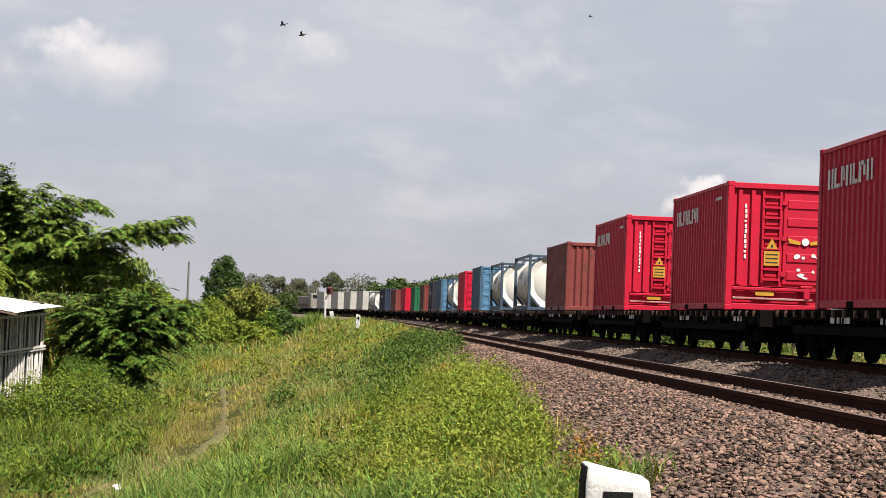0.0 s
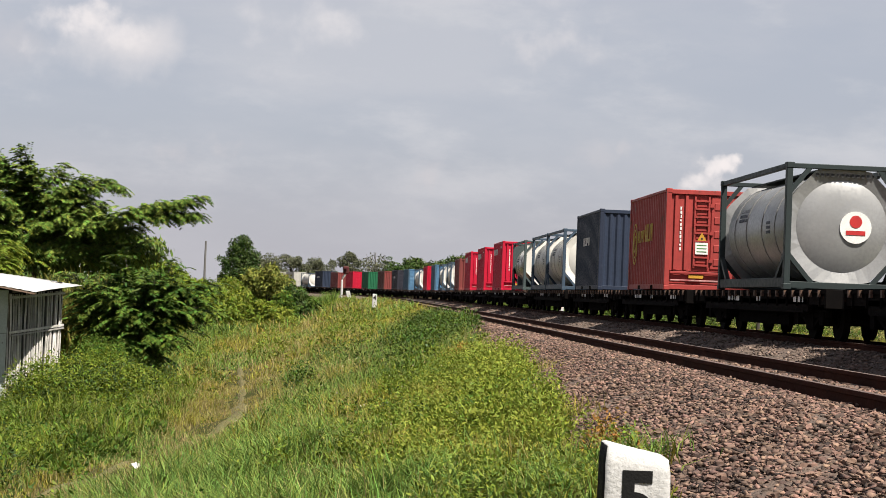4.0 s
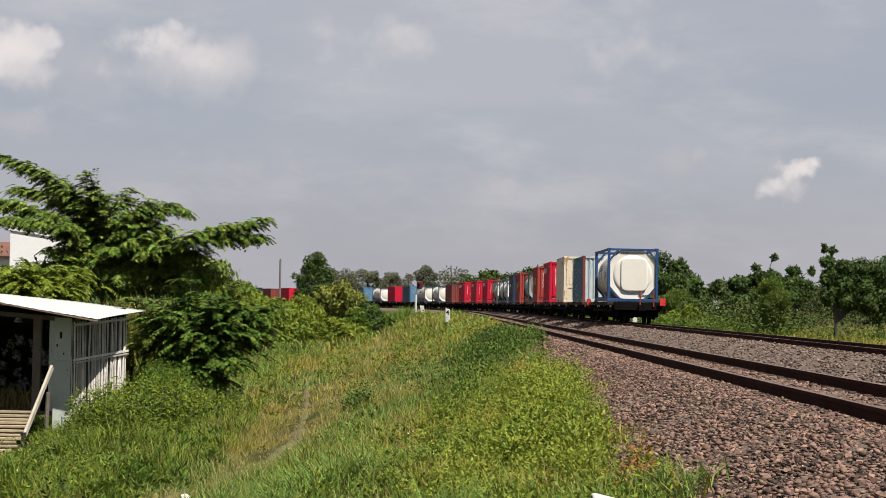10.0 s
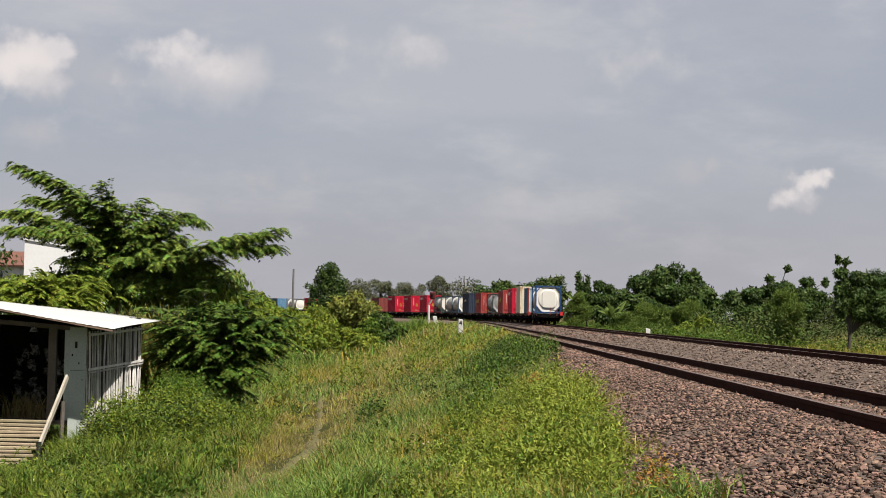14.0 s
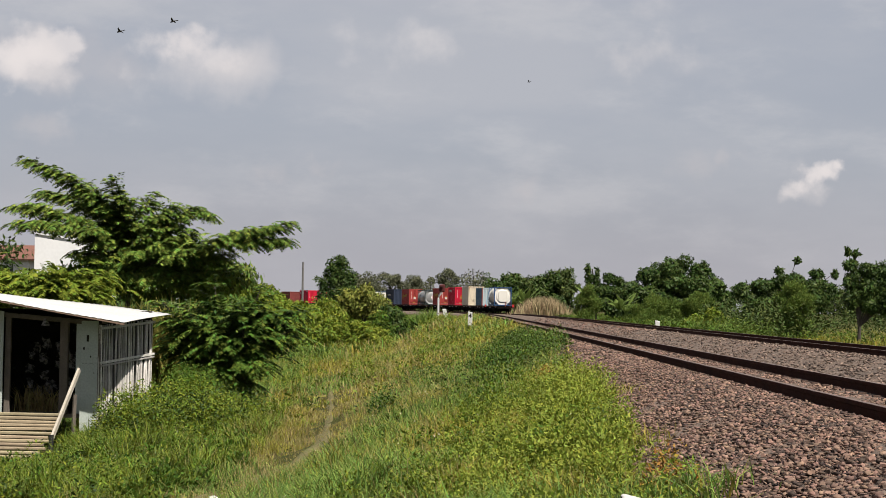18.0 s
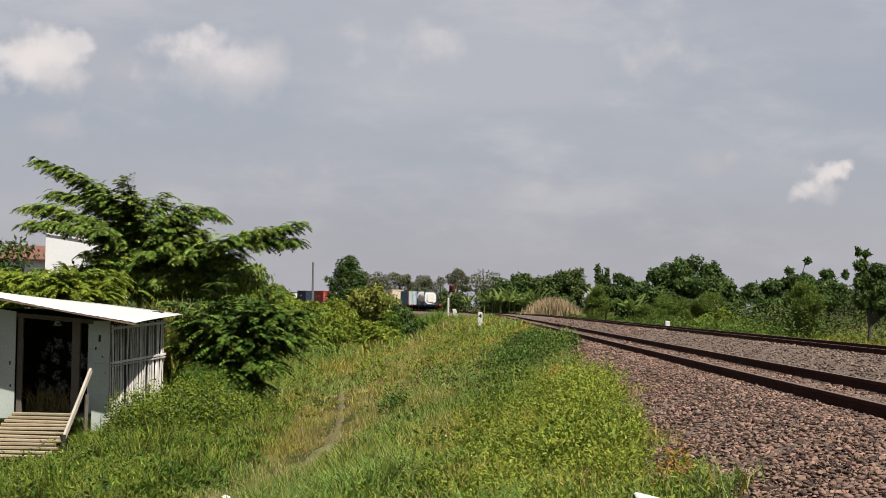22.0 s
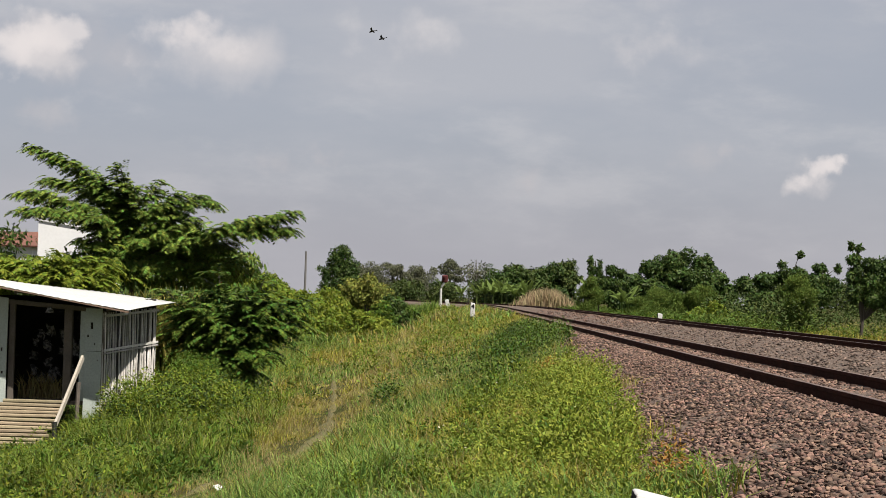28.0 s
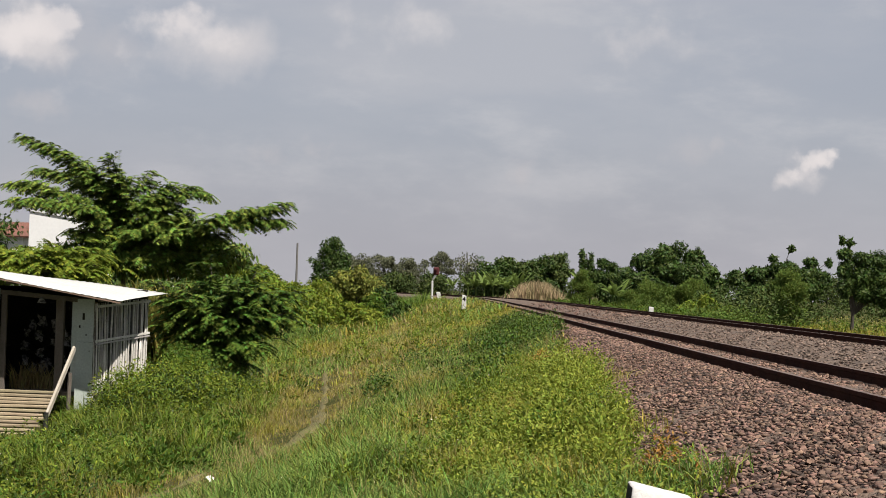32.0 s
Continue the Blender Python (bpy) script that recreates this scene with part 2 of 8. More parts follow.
# ---- mesh helpers ----
class M:
    """A heap of vertices and faces for one mesh."""

    def __init__(self):
        self.v, self.f = [], []

    def add(self, v, f):
        k = len(self.v)
        self.v += [tuple(p) for p in v]
        self.f += [tuple(i + k for i in q) for q in f]
        return self

    def box(self, c, s, r=None):
        v = [Vector((x * s[0] / 2, y * s[1] / 2, z * s[2] / 2)) for x in (-1, 1) for y in (-1, 1) for z in (-1, 1)]
        if r:
            v = [r @ p for p in v]
        return self.add([p + Vector(c) for p in v], [(0, 1, 3, 2), (4, 6, 7, 5), (0, 4, 5, 1), (2, 3, 7, 6), (0, 2, 6, 4), (1, 5, 7, 3)])

    def tube(self, pts, rs, n=10, cap=True):
        """A round bar along pts, of radius rs (one, or one a point)."""
        pts = [Vector(p) for p in pts]
        rs = rs if isinstance(rs, (list, tuple)) else [rs] * len(pts)
        k = len(self.v)
        for i, p in enumerate(pts):
            d = (pts[min(i + 1, len(pts) - 1)] - pts[max(i - 1, 0)]).normalized()
            a = d.orthogonal().normalized() if abs(d.z) < 0.9 else d.cross(Vector((0, 1, 0))).normalized()
            b = d.cross(a)
            self.v += [tuple(p + rs[i] * (math.cos(t) * a + math.sin(t) * b)) for t in (2 * math.pi * j / n for j in range(n))]
        for i in range(len(pts) - 1):
            for j in range(n):
                q = k + i * n
                self.f.append((q + j, q + (j + 1) % n, q + n + (j + 1) % n, q + n + j))
        if cap:
            self.f.append(tuple(k + j for j in reversed(range(n))))
            self.f.append(tuple(k + (len(pts) - 1) * n + j for j in range(n)))
        return self

    def beam(self, a, b, w, h):
        """A square bar from a to b."""
        a, b = Vector(a), Vector(b)
        d = b - a
        q = d.to_track_quat("Y", "Z").to_matrix()
        return self.box((a + b) / 2, (w, d.length, h), q)

    def strip(self, prof, fn, n0, n1):
        """prof: points (t, d); fn(t, d, e) gives the place, e from n0 to n1."""
        k = len(self.v)
        for e in (n0, n1):
            self.v += [tuple(fn(t, d, e)) for t, d in prof]
        m = len(prof)
        self.f += [(k + i, k + i + 1, k + m + i + 1, k + m + i) for i in range(m - 1)]
        return self


def mesh_of(name, v, f, material=None, smooth=False):
    me = bpy.data.meshes.new(name)
    me.from_pydata(v, [], f)
    if material:
        me.materials.append(material)
    if smooth:
        me.polygons.foreach_set("use_smooth", [True] * len(me.polygons))
    me.update()
    return me


def part(name, m, material, parent=None, label="", bevel=0.0, smooth=False):
    me = mesh_of(name, m.v, m.f, material, smooth)
    bm = bmesh.new()
    bm.from_mesh(me)
    bmesh.ops.recalc_face_normals(bm, faces=bm.faces)
    if bevel:
        bmesh.ops.bevel(bm, geom=bm.edges[:], offset=bevel, segments=1, affect="EDGES", clamp_overlap=True)
    bm.to_mesh(me)
    bm.free()
    ob = new(name, me)
    if parent:
        ob.parent = parent
    if label:
        ob["label"] = label
    return ob


def fast_mesh(name, v, f, material):
    """A mesh from arrays: v (n, 3), f (m, 3 or 4)."""
    me = bpy.data.meshes.new(name)
    v, f = np.asarray(v, np.float32), np.asarray(f, np.int32)
    me.vertices.add(len(v))
    me.vertices.foreach_set("co", v.ravel())
    me.loops.add(f.size)
    me.loops.foreach_set("vertex_index", f.ravel())
    me.polygons.add(len(f))
    me.polygons.foreach_set("loop_start", np.arange(0, f.size, f.shape[1], dtype=np.int32))
    me.polygons.foreach_set("loop_total", np.full(len(f), f.shape[1], np.int32))
    me.materials.append(material)
    me.update(calc_edges=True)
    return me


def thing(name, label, category, group="", kind="", m=None):
    ob = new(name)
    ob.empty_display_size = 0.3
    if m:
        ob.matrix_basis = m
    return tagged(ob, label, category, group, kind)


# ---- the line of the railway ----
RAIL_Z = 0.85
TRACK_1 = -5.54          # the near track, left of the far one
_s = np.arange(-150.0, 1250.0, 1.0)
_th = 0.0093 + np.cumsum(-np.clip((_s - 144.3) / 60.0, 0, 1) / 501.6)
_x = np.cumsum(np.sin(_th))
_y = -150 + np.cumsum(np.cos(_th))
_i0 = int(np.argmin(abs(_y)))
_x += 9.678 - _x[_i0]
_s = _s - _s[_i0]


def line(s, off=0.0):
    """The place and heading of the far track's middle s metres on, moved off metres to the right."""
    x, y, t = np.interp(s, _s, _x), np.interp(s, _s, _y), np.interp(s, _s, _th)
    return x + off * np.cos(t), y - off * np.sin(t), t


def offset_of(x, y):
    """How far right of the far track's middle the places lie."""
    x, y = np.asarray(x, float), np.asarray(y, float)
    near = np.full(x.shape, 1e9)
    best = np.zeros(x.shape)
    for i in range(0, len(_s), 4):
        dx, dy = x - _x[i], y - _y[i]
        d = dx * dx + dy * dy
        side = dx * math.cos(_th[i]) - dy * math.sin(_th[i])
        take = d < near
        near, best = np.where(take, d, near), np.where(take, np.sign(side) * np.sqrt(d), best)
    k = abs(best) < 30
    return np.where(k, best, best)


def wobble(x, y):
    return 0.05 * np.sin(x * 1.7 + 0.6 * np.sin(y * 0.9)) * np.sin(y * 1.1 + 1.3) + 0.035 * np.sin(x * 3.9 + y * 2.3) + 0.06 * np.sin(x * 0.37 + 1.0) * np.sin(y * 0.29)


def ground_z(x, y):
    o = offset_of(x, y)
    z = np.interp(o, [-60, -15.6, -13.6, -12.0, -10.6, -9.6, -8.4, -7.4, 2.6, 4.5, 8, 60], [-0.9, -0.9, -0.85, -0.55, -0.18, 0.05, 0.27, 0.35, 0.3, 0.05, -0.25, -0.3])
    z = z - 0.45 * np.interp(o, [-17.2, -15.6], [1, 0]) * np.interp(y, [20, 26, 37, 46], [0.3, 1, 1, 0])
    z = z + 0.42 * np.interp(o, [-13.5, -11.5, -10.0, -9.2], [0, 1, 1, 0]) * np.interp(y, [55, 100], [0, 1])
    return z + wobble(np.asarray(x, float), np.asarray(y, float)) * np.where((o > -8.4) & (o < 3), 0.3, 1.0)


# ---- ground and track bed ----
grass_ground = mat("grassy_soil", (0.055, 0.062, 0.018), (0.085, 0.078, 0.028), rough=0.95, scale=0.9, fine=25, bump=0.6, dist=0.03, spots=(0.20, 0.15, 0.08), spot_at=0.66, spec=0.05)
ballast_mat = mat("ballast_stone", (0.20, 0.135, 0.102), (0.12, 0.085, 0.066), rough=0.92, scale=1.2, fine=22, bump=1.0, dist=0.05, spots=(0.20, 0.145, 0.115), spot_at=0.58)
stone_mat = mat("crushed_stone", (0.262, 0.156, 0.113), (0.16, 0.099, 0.077), rough=0.9, scale=3, fine=70, bump=0.4, dist=0.006, island=0.85, hue=0.018)


def grown(a, b, step, ratio, limit):
    out = [b]
    while out[-1] < limit:
        out.append(out[-1] + step)
        step *= ratio
    return out


def build_ground():
    xs = np.array([-x for x in reversed(grown(0, 16, 0.8, 1.22, 3000)[1:])] + list(np.arange(-16, 16.01, 0.45)) + grown(0, 16, 0.8, 1.22, 3000)[1:])
    ys = np.array([-y for y in reversed(grown(0, 4, 1.5, 1.3, 600)[1:])] + list(np.arange(-4, 70, 0.6)) + list(np.arange(70, 200, 2.0)) + grown(0, 200, 3, 1.14, 4500))
    X, Y = np.meshgrid(xs, ys)
    Z = ground_z(X, Y)
    nx, ny = len(xs), len(ys)
    idx = np.arange(nx * ny).reshape(ny, nx)
    f = np.stack([idx[:-1, :-1], idx[:-1, 1:], idx[1:, 1:], idx[1:, :-1]], -1).reshape(-1, 4)
    me = fast_mesh("ground", np.stack([X, Y, Z], -1).reshape(-1, 3), f, grass_ground)
    me.polygons.foreach_set("use_smooth", [True] * len(me.polygons))
    tagged(new("ground", me), "grassy soil of the trackside and fields", "ground", kind="structure")


BED = [(-8.55, 0.22), (-8.1, 0.40), (-7.3, 0.60), (-6.75, 0.715), (-6.2, 0.72), (-5.6, 0.715), (-5.0, 0.72), (-4.5, 0.715), (-4.1, 0.60), (-3.2, 0.40), (-2.6, 0.40), (-2.1, 0.54), (-1.5, 0.705), (-1.1, 0.718), (-0.5, 0.72), (0.5, 0.72), (1.1, 0.715), (1.8, 0.60), (3.0, 0.05)]


def bed_z(o):
    return np.interp(o, [p[0] for p in BED], [p[1] for p in BED])


def build_bed():
    st = np.array(list(np.arange(-40, 70, 1.0)) + list(np.arange(70, 1180, 5.0)))
    os_ = np.array([p[0] for p in BED])
    v = []
    for s in st:
        for o, z in BED:
            x, y, _t = line(s, o)
            v.append((x, y, z + 0.02 * math.sin(s * 2.1 + o * 5) * (0 if abs(o) < 1 else 1)))
    w = len(BED)
    f = [(i * w + j, i * w + j + 1, (i + 1) * w + j + 1, (i + 1) * w + j) for i in range(len(st) - 1) for j in range(w - 1)]
    me = fast_mesh("track_bed", v, f, ballast_mat)
    me.polygons.foreach_set("use_smooth", [True] * len(me.polygons))
    return tagged(new("track_bed", me), "grey-brown crushed stone bed under the two tracks", "ballast", kind="structure")


rail_mat = mat("rusty_rail", (0.075, 0.026, 0.016), (0.045, 0.017, 0.012), rough=0.9, scale=3, fine=50, bump=0.3, dist=0.004, spec=0.08)
head_mat = mat("worn_rail_head", (0.24, 0.17, 0.14), (0.17, 0.12, 0.10), rough=0.55, metal=0.3, scale=4, fine=60, bump=0.1, dist=0.002)
sleeper_mat = mat("concrete_sleeper", (0.24, 0.20, 0.17), (0.17, 0.14, 0.12), rough=0.9, scale=5, fine=50, bump=0.4, obj=0.15)
clip_mat = mat("rusty_clip", (0.16, 0.095, 0.07), (0.10, 0.06, 0.045), rough=0.8, metal=0.3, scale=20, fine=90)


def build_track(name, off, label):
    t = thing(name, label, "railway track", kind="structure")
    st = list(np.arange(-35, 80, 2.5)) + list(np.arange(80, 1170, 6.0))
    for g in (-0.5335, 0.5335):
        prof = [(-0.06, 0.0), (-0.06, 0.012), (-0.012, 0.03), (-0.010, 0.10), (-0.034, 0.112), (-0.034, 0.148), (0.034, 0.148), (0.034, 0.112), (0.010, 0.10), (0.012, 0.03), (0.06, 0.012), (0.06, 0.0)]
        m = M()
        w = len(prof)
        side = 1 if g > 0 else -1
        for s in st:
            for a, z in prof:
                x, y, _t = line(s, off + g + side * 0.034 + a)
                m.v.append((x, y, RAIL_Z - 0.148 + z))
        m.f = [(i * w + j, i * w + (j + 1) % w, (i + 1) * w + (j + 1) % w, (i + 1) * w + j) for i in range(len(st) - 1) for j in range(w)]
        r = part("rail", m, rail_mat, t)
        h = M()
        for s in st:
            for a in (-0.03, 0.03):
                x, y, _t = line(s, off + g + side * 0.034 + a)
                h.v.append((x, y, RAIL_Z + 0.002))
        h.f = [(i * 2, i * 2 + 1, i * 2 + 3, i * 2 + 2) for i in range(len(st) - 1)]
        part("rail_head", h, head_mat, r, "worn bright running surface")
    cl = M()
    sleeper = mesh_of("sleeper", M().box((0, 0, 0), (2.0, 0.22, 0.18)).v, M().box((0, 0, 0), (2.0, 0.22, 0.18)).f, sleeper_mat)
    for s in np.arange(-15.4, 120, 0.6):
        x, y, h = line(s, off)
        q = Matrix.Rotation(-h, 3, "Z")
        o = new("sleeper", sleeper)
        o.parent, o.matrix_basis = t, pose(float(x), float(y), RAIL_Z - 0.148 - 0.105, 0, 0, -math.degrees(float(h)))
        if s < 90:
            for g in (-0.68, -0.42, 0.42, 0.68):
                p = Vector((x, y, RAIL_Z - 0.125)) + q @ Vector((g, 0, 0))
                cl.box(p, (0.08, 0.07, 0.04), q)
    tagged(part("rail_clips", cl, clip_mat, t, "rusty clips along the rail foot"), kind="stuff")


path_soil = mat("trodden_path_soil", (0.26, 0.205, 0.08), (0.17, 0.145, 0.05), rough=0.95, scale=11, fine=45, bump=1.0, dist=0.05, spots=(0.15, 0.14, 0.045), spot_at=0.5)


def path_x(y):
    return np.interp(y, [10, 15, 18.8, 21.7, 25, 31, 37, 45, 60, 75], [-4.2, -3.4, -2.6, -1.85, -1.7, -2.0, -2.36, -2.9, -3.6, -4.4])


def build_path():
    m = M()
    ys = np.arange(9, 60, 0.25)
    for y in ys:
        w = max(0.05, (0.26 + 0.10 * math.sin(y * 1.3) + 0.05 * math.sin(y * 2.9 + 1)) * (0.62 if 18 < y < 28 else 0.3))
        for k in range(5):
            x = float(path_x(y)) + (k / 2 - 1) * w
            m.v.append((x, y, float(ground_z(x, y)) + (0.03 if 0 < k < 4 else -0.06)))
    m.f = [(i * 5 + k, i * 5 + k + 1, i * 5 + k + 6, i * 5 + k + 5) for i in range(len(ys) - 1) for k in range(4)]
    tagged(part("footpath", m, path_soil, None, "", 0, True), "narrow trodden earth path through the grass", "path", kind="structure")


build_ground()
build_path()
bed = build_bed()
build_track("track_1", TRACK_1, "rusty near railway track on stone ballast")
build_track("track_2", 0.0, "rusty far railway track on stone ballast")


def edge_of(y):
    """Where the grass gives way to the stones."""
    return np.interp(y, [8, 13.6, 17.4, 21, 24, 28, 33, 39, 50, 70, 110], [-8.25, -8.17, -8.08, -7.72, -7.70, -7.92, -7.55, -7.15, -6.72, -6.6, -6.6])


def stones(name, n, s0, s1, o0, o1, size, power=1.0, tone=None):
    """Loose stones over the bed: eight-cornered lumps, each turned and squashed its own way."""
    rng = np.random.default_rng(len(name) * 7 + n)
    s = s0 + (s1 - s0) * rng.random(n) ** power
    o = rng.uniform(o0, o1, n)
    x, y, _t = line(s, o)
    keep = ((x < 0.38 * y + 0.6) | (s < 6.6)) & (o > edge_of(y) - 0.25 * rng.random(n))
    for g in (-0.57, 0.57, TRACK_1 - 0.57, TRACK_1 + 0.57):
        keep &= abs(o - g) > 0.075
    s, o = s[keep], o[keep]
    n = len(s)
    x, y, _t = line(s, o)
    z = bed_z(o) + rng.uniform(-0.012, 0.022, n)
    inside = (abs(o - TRACK_1) < 0.5) | (abs(o) < 0.5)
    z = z - np.where(inside, 0.015, 0)
    base = np.array([(1, 0, 0), (-1, 0, 0), (0, 1, 0), (0, -1, 0), (0, 0, 1), (0, 0, -1)], float) * 0.62
    r = size * rng.uniform(0.5, 1.05, (n, 1, 1)) * rng.uniform(0.4, 1.45, (n, 1, 3))
    v = base[None] * r * rng.uniform(0.55, 1.2, (n, 6, 1)) + 0.16 * size * rng.normal(size=(n, 6, 3))
    u = rng.normal(size=(n, 4))
    u /= np.linalg.norm(u, axis=1, keepdims=True)
    a, b, c, d = u.T
    R = np.stack([1 - 2 * (c * c + d * d), 2 * (b * c - a * d), 2 * (b * d + a * c), 2 * (b * c + a * d), 1 - 2 * (b * b + d * d), 2 * (c * d - a * b), 2 * (b * d - a * c), 2 * (c * d + a * b), 1 - 2 * (b * b + c * c)], -1).reshape(n, 3, 3)
    v = np.einsum("nij,nkj->nki", R, v) * np.array([1.15, 1.15, 0.62]) + np.stack([x, y, z], -1)[:, None]
    q = np.array([(0, 2, 4), (2, 1, 4), (1, 3, 4), (3, 0, 4), (2, 0, 5), (1, 2, 5), (3, 1, 5), (0, 3, 5)])
    f = (np.arange(n)[:, None, None] * 6 + q[None]).reshape(-1, 3)
    ob = new(name, fast_mesh(name, v.reshape(-1, 3), f, tone or stone_mat))
    return tagged(ob, "angular grey ballast stones along the far track" if tone else "angular red-brown ballast stones along the near track", "stones", kind="stuff")


grey_stone = mat("grey_crushed_stone", (0.255, 0.178, 0.14), (0.165, 0.118, 0.094), rough=0.9, scale=3, fine=70, bump=0.4, dist=0.006, island=0.7, hue=0.015)
stones("ballast_stones", 140000, 6.5, 30, -8.7, -3.2, 0.047, 1.25)
stones("ballast_stones", 30000, 29, 75, -7.9, -3.2, 0.076, 1.5)
stones("ballast_stones", 24000, -14, 6.6, -8.6, 1.6, 0.075)
stones("ballast_stones", 22000, 26, 80, -4.2, 2.0, 0.072, 1.5, grey_stone)
stones("ballast_stones", 11000, 13, 27, -4.2, 1.0, 0.056, 1.0, grey_stone)
stones("ballast_stones", 7000, 72, 150, -7.0, 2.0, 0.13, 1.3)


def near_stones():
    """The nearest stones, one by one, lying on the bed."""
    rng = np.random.default_rng(404)
    one = mat("near_crushed_stone", (0.262, 0.156, 0.113), (0.16, 0.099, 0.077), rough=0.9, scale=9, fine=70, bump=0.4, dist=0.006, obj=0.6, hue=0.018)
    shapes = []
    for k in range(20):
        bm = bmesh.new()
        bmesh.ops.create_cube(bm, size=1.0)
        for v in bm.verts:
            v.co = Vector((v.co.x * rng.uniform(0.55, 1.2), v.co.y * rng.uniform(0.5, 1.0), v.co.z * rng.uniform(0.35, 0.75))) * 0.052
        bmesh.ops.bevel(bm, geom=bm.verts[:], offset=0.008, segments=1, affect="VERTICES")
        bmesh.ops.triangulate(bm, faces=bm.faces[:])
        me = bpy.data.meshes.new("stone")
        bm.to_mesh(me)
        bm.free()
        me.materials.append(one)
        shapes.append(me)
    for k in range(300):
        s, o = rng.uniform(7.5, 12.5), rng.uniform(-7.9, -5.6)
        x, y, _t = line(s, o)
        st = new("stone", shapes[k % 20])
        st.parent = bed
        st.matrix_basis = pose(float(x), float(y), float(bed_z(o)) + 0.018, rng.uniform(-25, 25), rng.uniform(-25, 25), rng.uniform(0, 360))


near_stones()

# ---- the train ----
SPEED, TAIL = 18.32, 60.1            # metres a second; where the last container's rear stands at 9 s
DECK = 1.0
MOVING = []                          # (thing, its place along the train)
# wagon tones near black, to carry the deep shade beneath the decks
steel_black = mat("black_wagon_steel", (0.006, 0.005, 0.005), (0.009, 0.008, 0.008), rough=0.95, scale=3, fine=40, bump=0.2, spec=0.02)
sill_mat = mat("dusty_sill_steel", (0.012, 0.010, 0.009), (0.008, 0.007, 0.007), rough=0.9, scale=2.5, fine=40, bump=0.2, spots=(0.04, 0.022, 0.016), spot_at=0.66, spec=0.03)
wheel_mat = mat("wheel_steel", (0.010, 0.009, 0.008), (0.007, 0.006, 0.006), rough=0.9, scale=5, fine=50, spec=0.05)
white_paint = mat("white_stencil", (1.08, 1.06, 1.03), (0.95, 0.93, 0.9), rough=0.7, scale=8, fine=60)
red_paint = mat("red_marker_paint", (0.70, 0.02, 0.02), (0.55, 0.015, 0.015), rough=0.6, scale=5)
yellow_paint = mat("yellow_label", (0.72, 0.36, 0.02), (0.6, 0.3, 0.02), rough=0.6, scale=9)
orange_paint = mat("brown_stake_paint", (0.22, 0.11, 0.06), (0.08, 0.045, 0.03), rough=0.7, scale=9)
black_paint = mat("black_paint", (0.015, 0.015, 0.015), (0.03, 0.03, 0.03), rough=0.6)


def bogie(parent, y):
    b = M()
    for x in (-0.86, 0.86):
        b.box((x, y, 0.52), (0.12, 2.2, 0.16)).box((x, y, 0.36), (0.14, 0.5, 0.34))
        for dy in (-0.87, 0.87):
            b.box((x, y + dy, 0.42), (0.2, 0.26, 0.26))
        b.beam((x, y - 0.7, 0.5), (x, y - 0.15, 0.25), 0.1, 0.1).beam((x, y + 0.7, 0.5), (x, y + 0.15, 0.25), 0.1, 0.1)
    b.box((0, y, 0.5), (1.8, 0.4, 0.22))
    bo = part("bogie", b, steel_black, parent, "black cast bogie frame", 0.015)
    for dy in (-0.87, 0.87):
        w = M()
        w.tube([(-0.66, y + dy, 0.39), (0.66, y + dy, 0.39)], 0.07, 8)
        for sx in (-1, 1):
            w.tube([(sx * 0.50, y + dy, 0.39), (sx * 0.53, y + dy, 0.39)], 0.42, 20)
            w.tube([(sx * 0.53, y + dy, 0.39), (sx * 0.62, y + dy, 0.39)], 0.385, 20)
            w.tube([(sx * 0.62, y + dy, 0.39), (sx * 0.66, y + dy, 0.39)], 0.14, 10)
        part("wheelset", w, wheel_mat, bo)


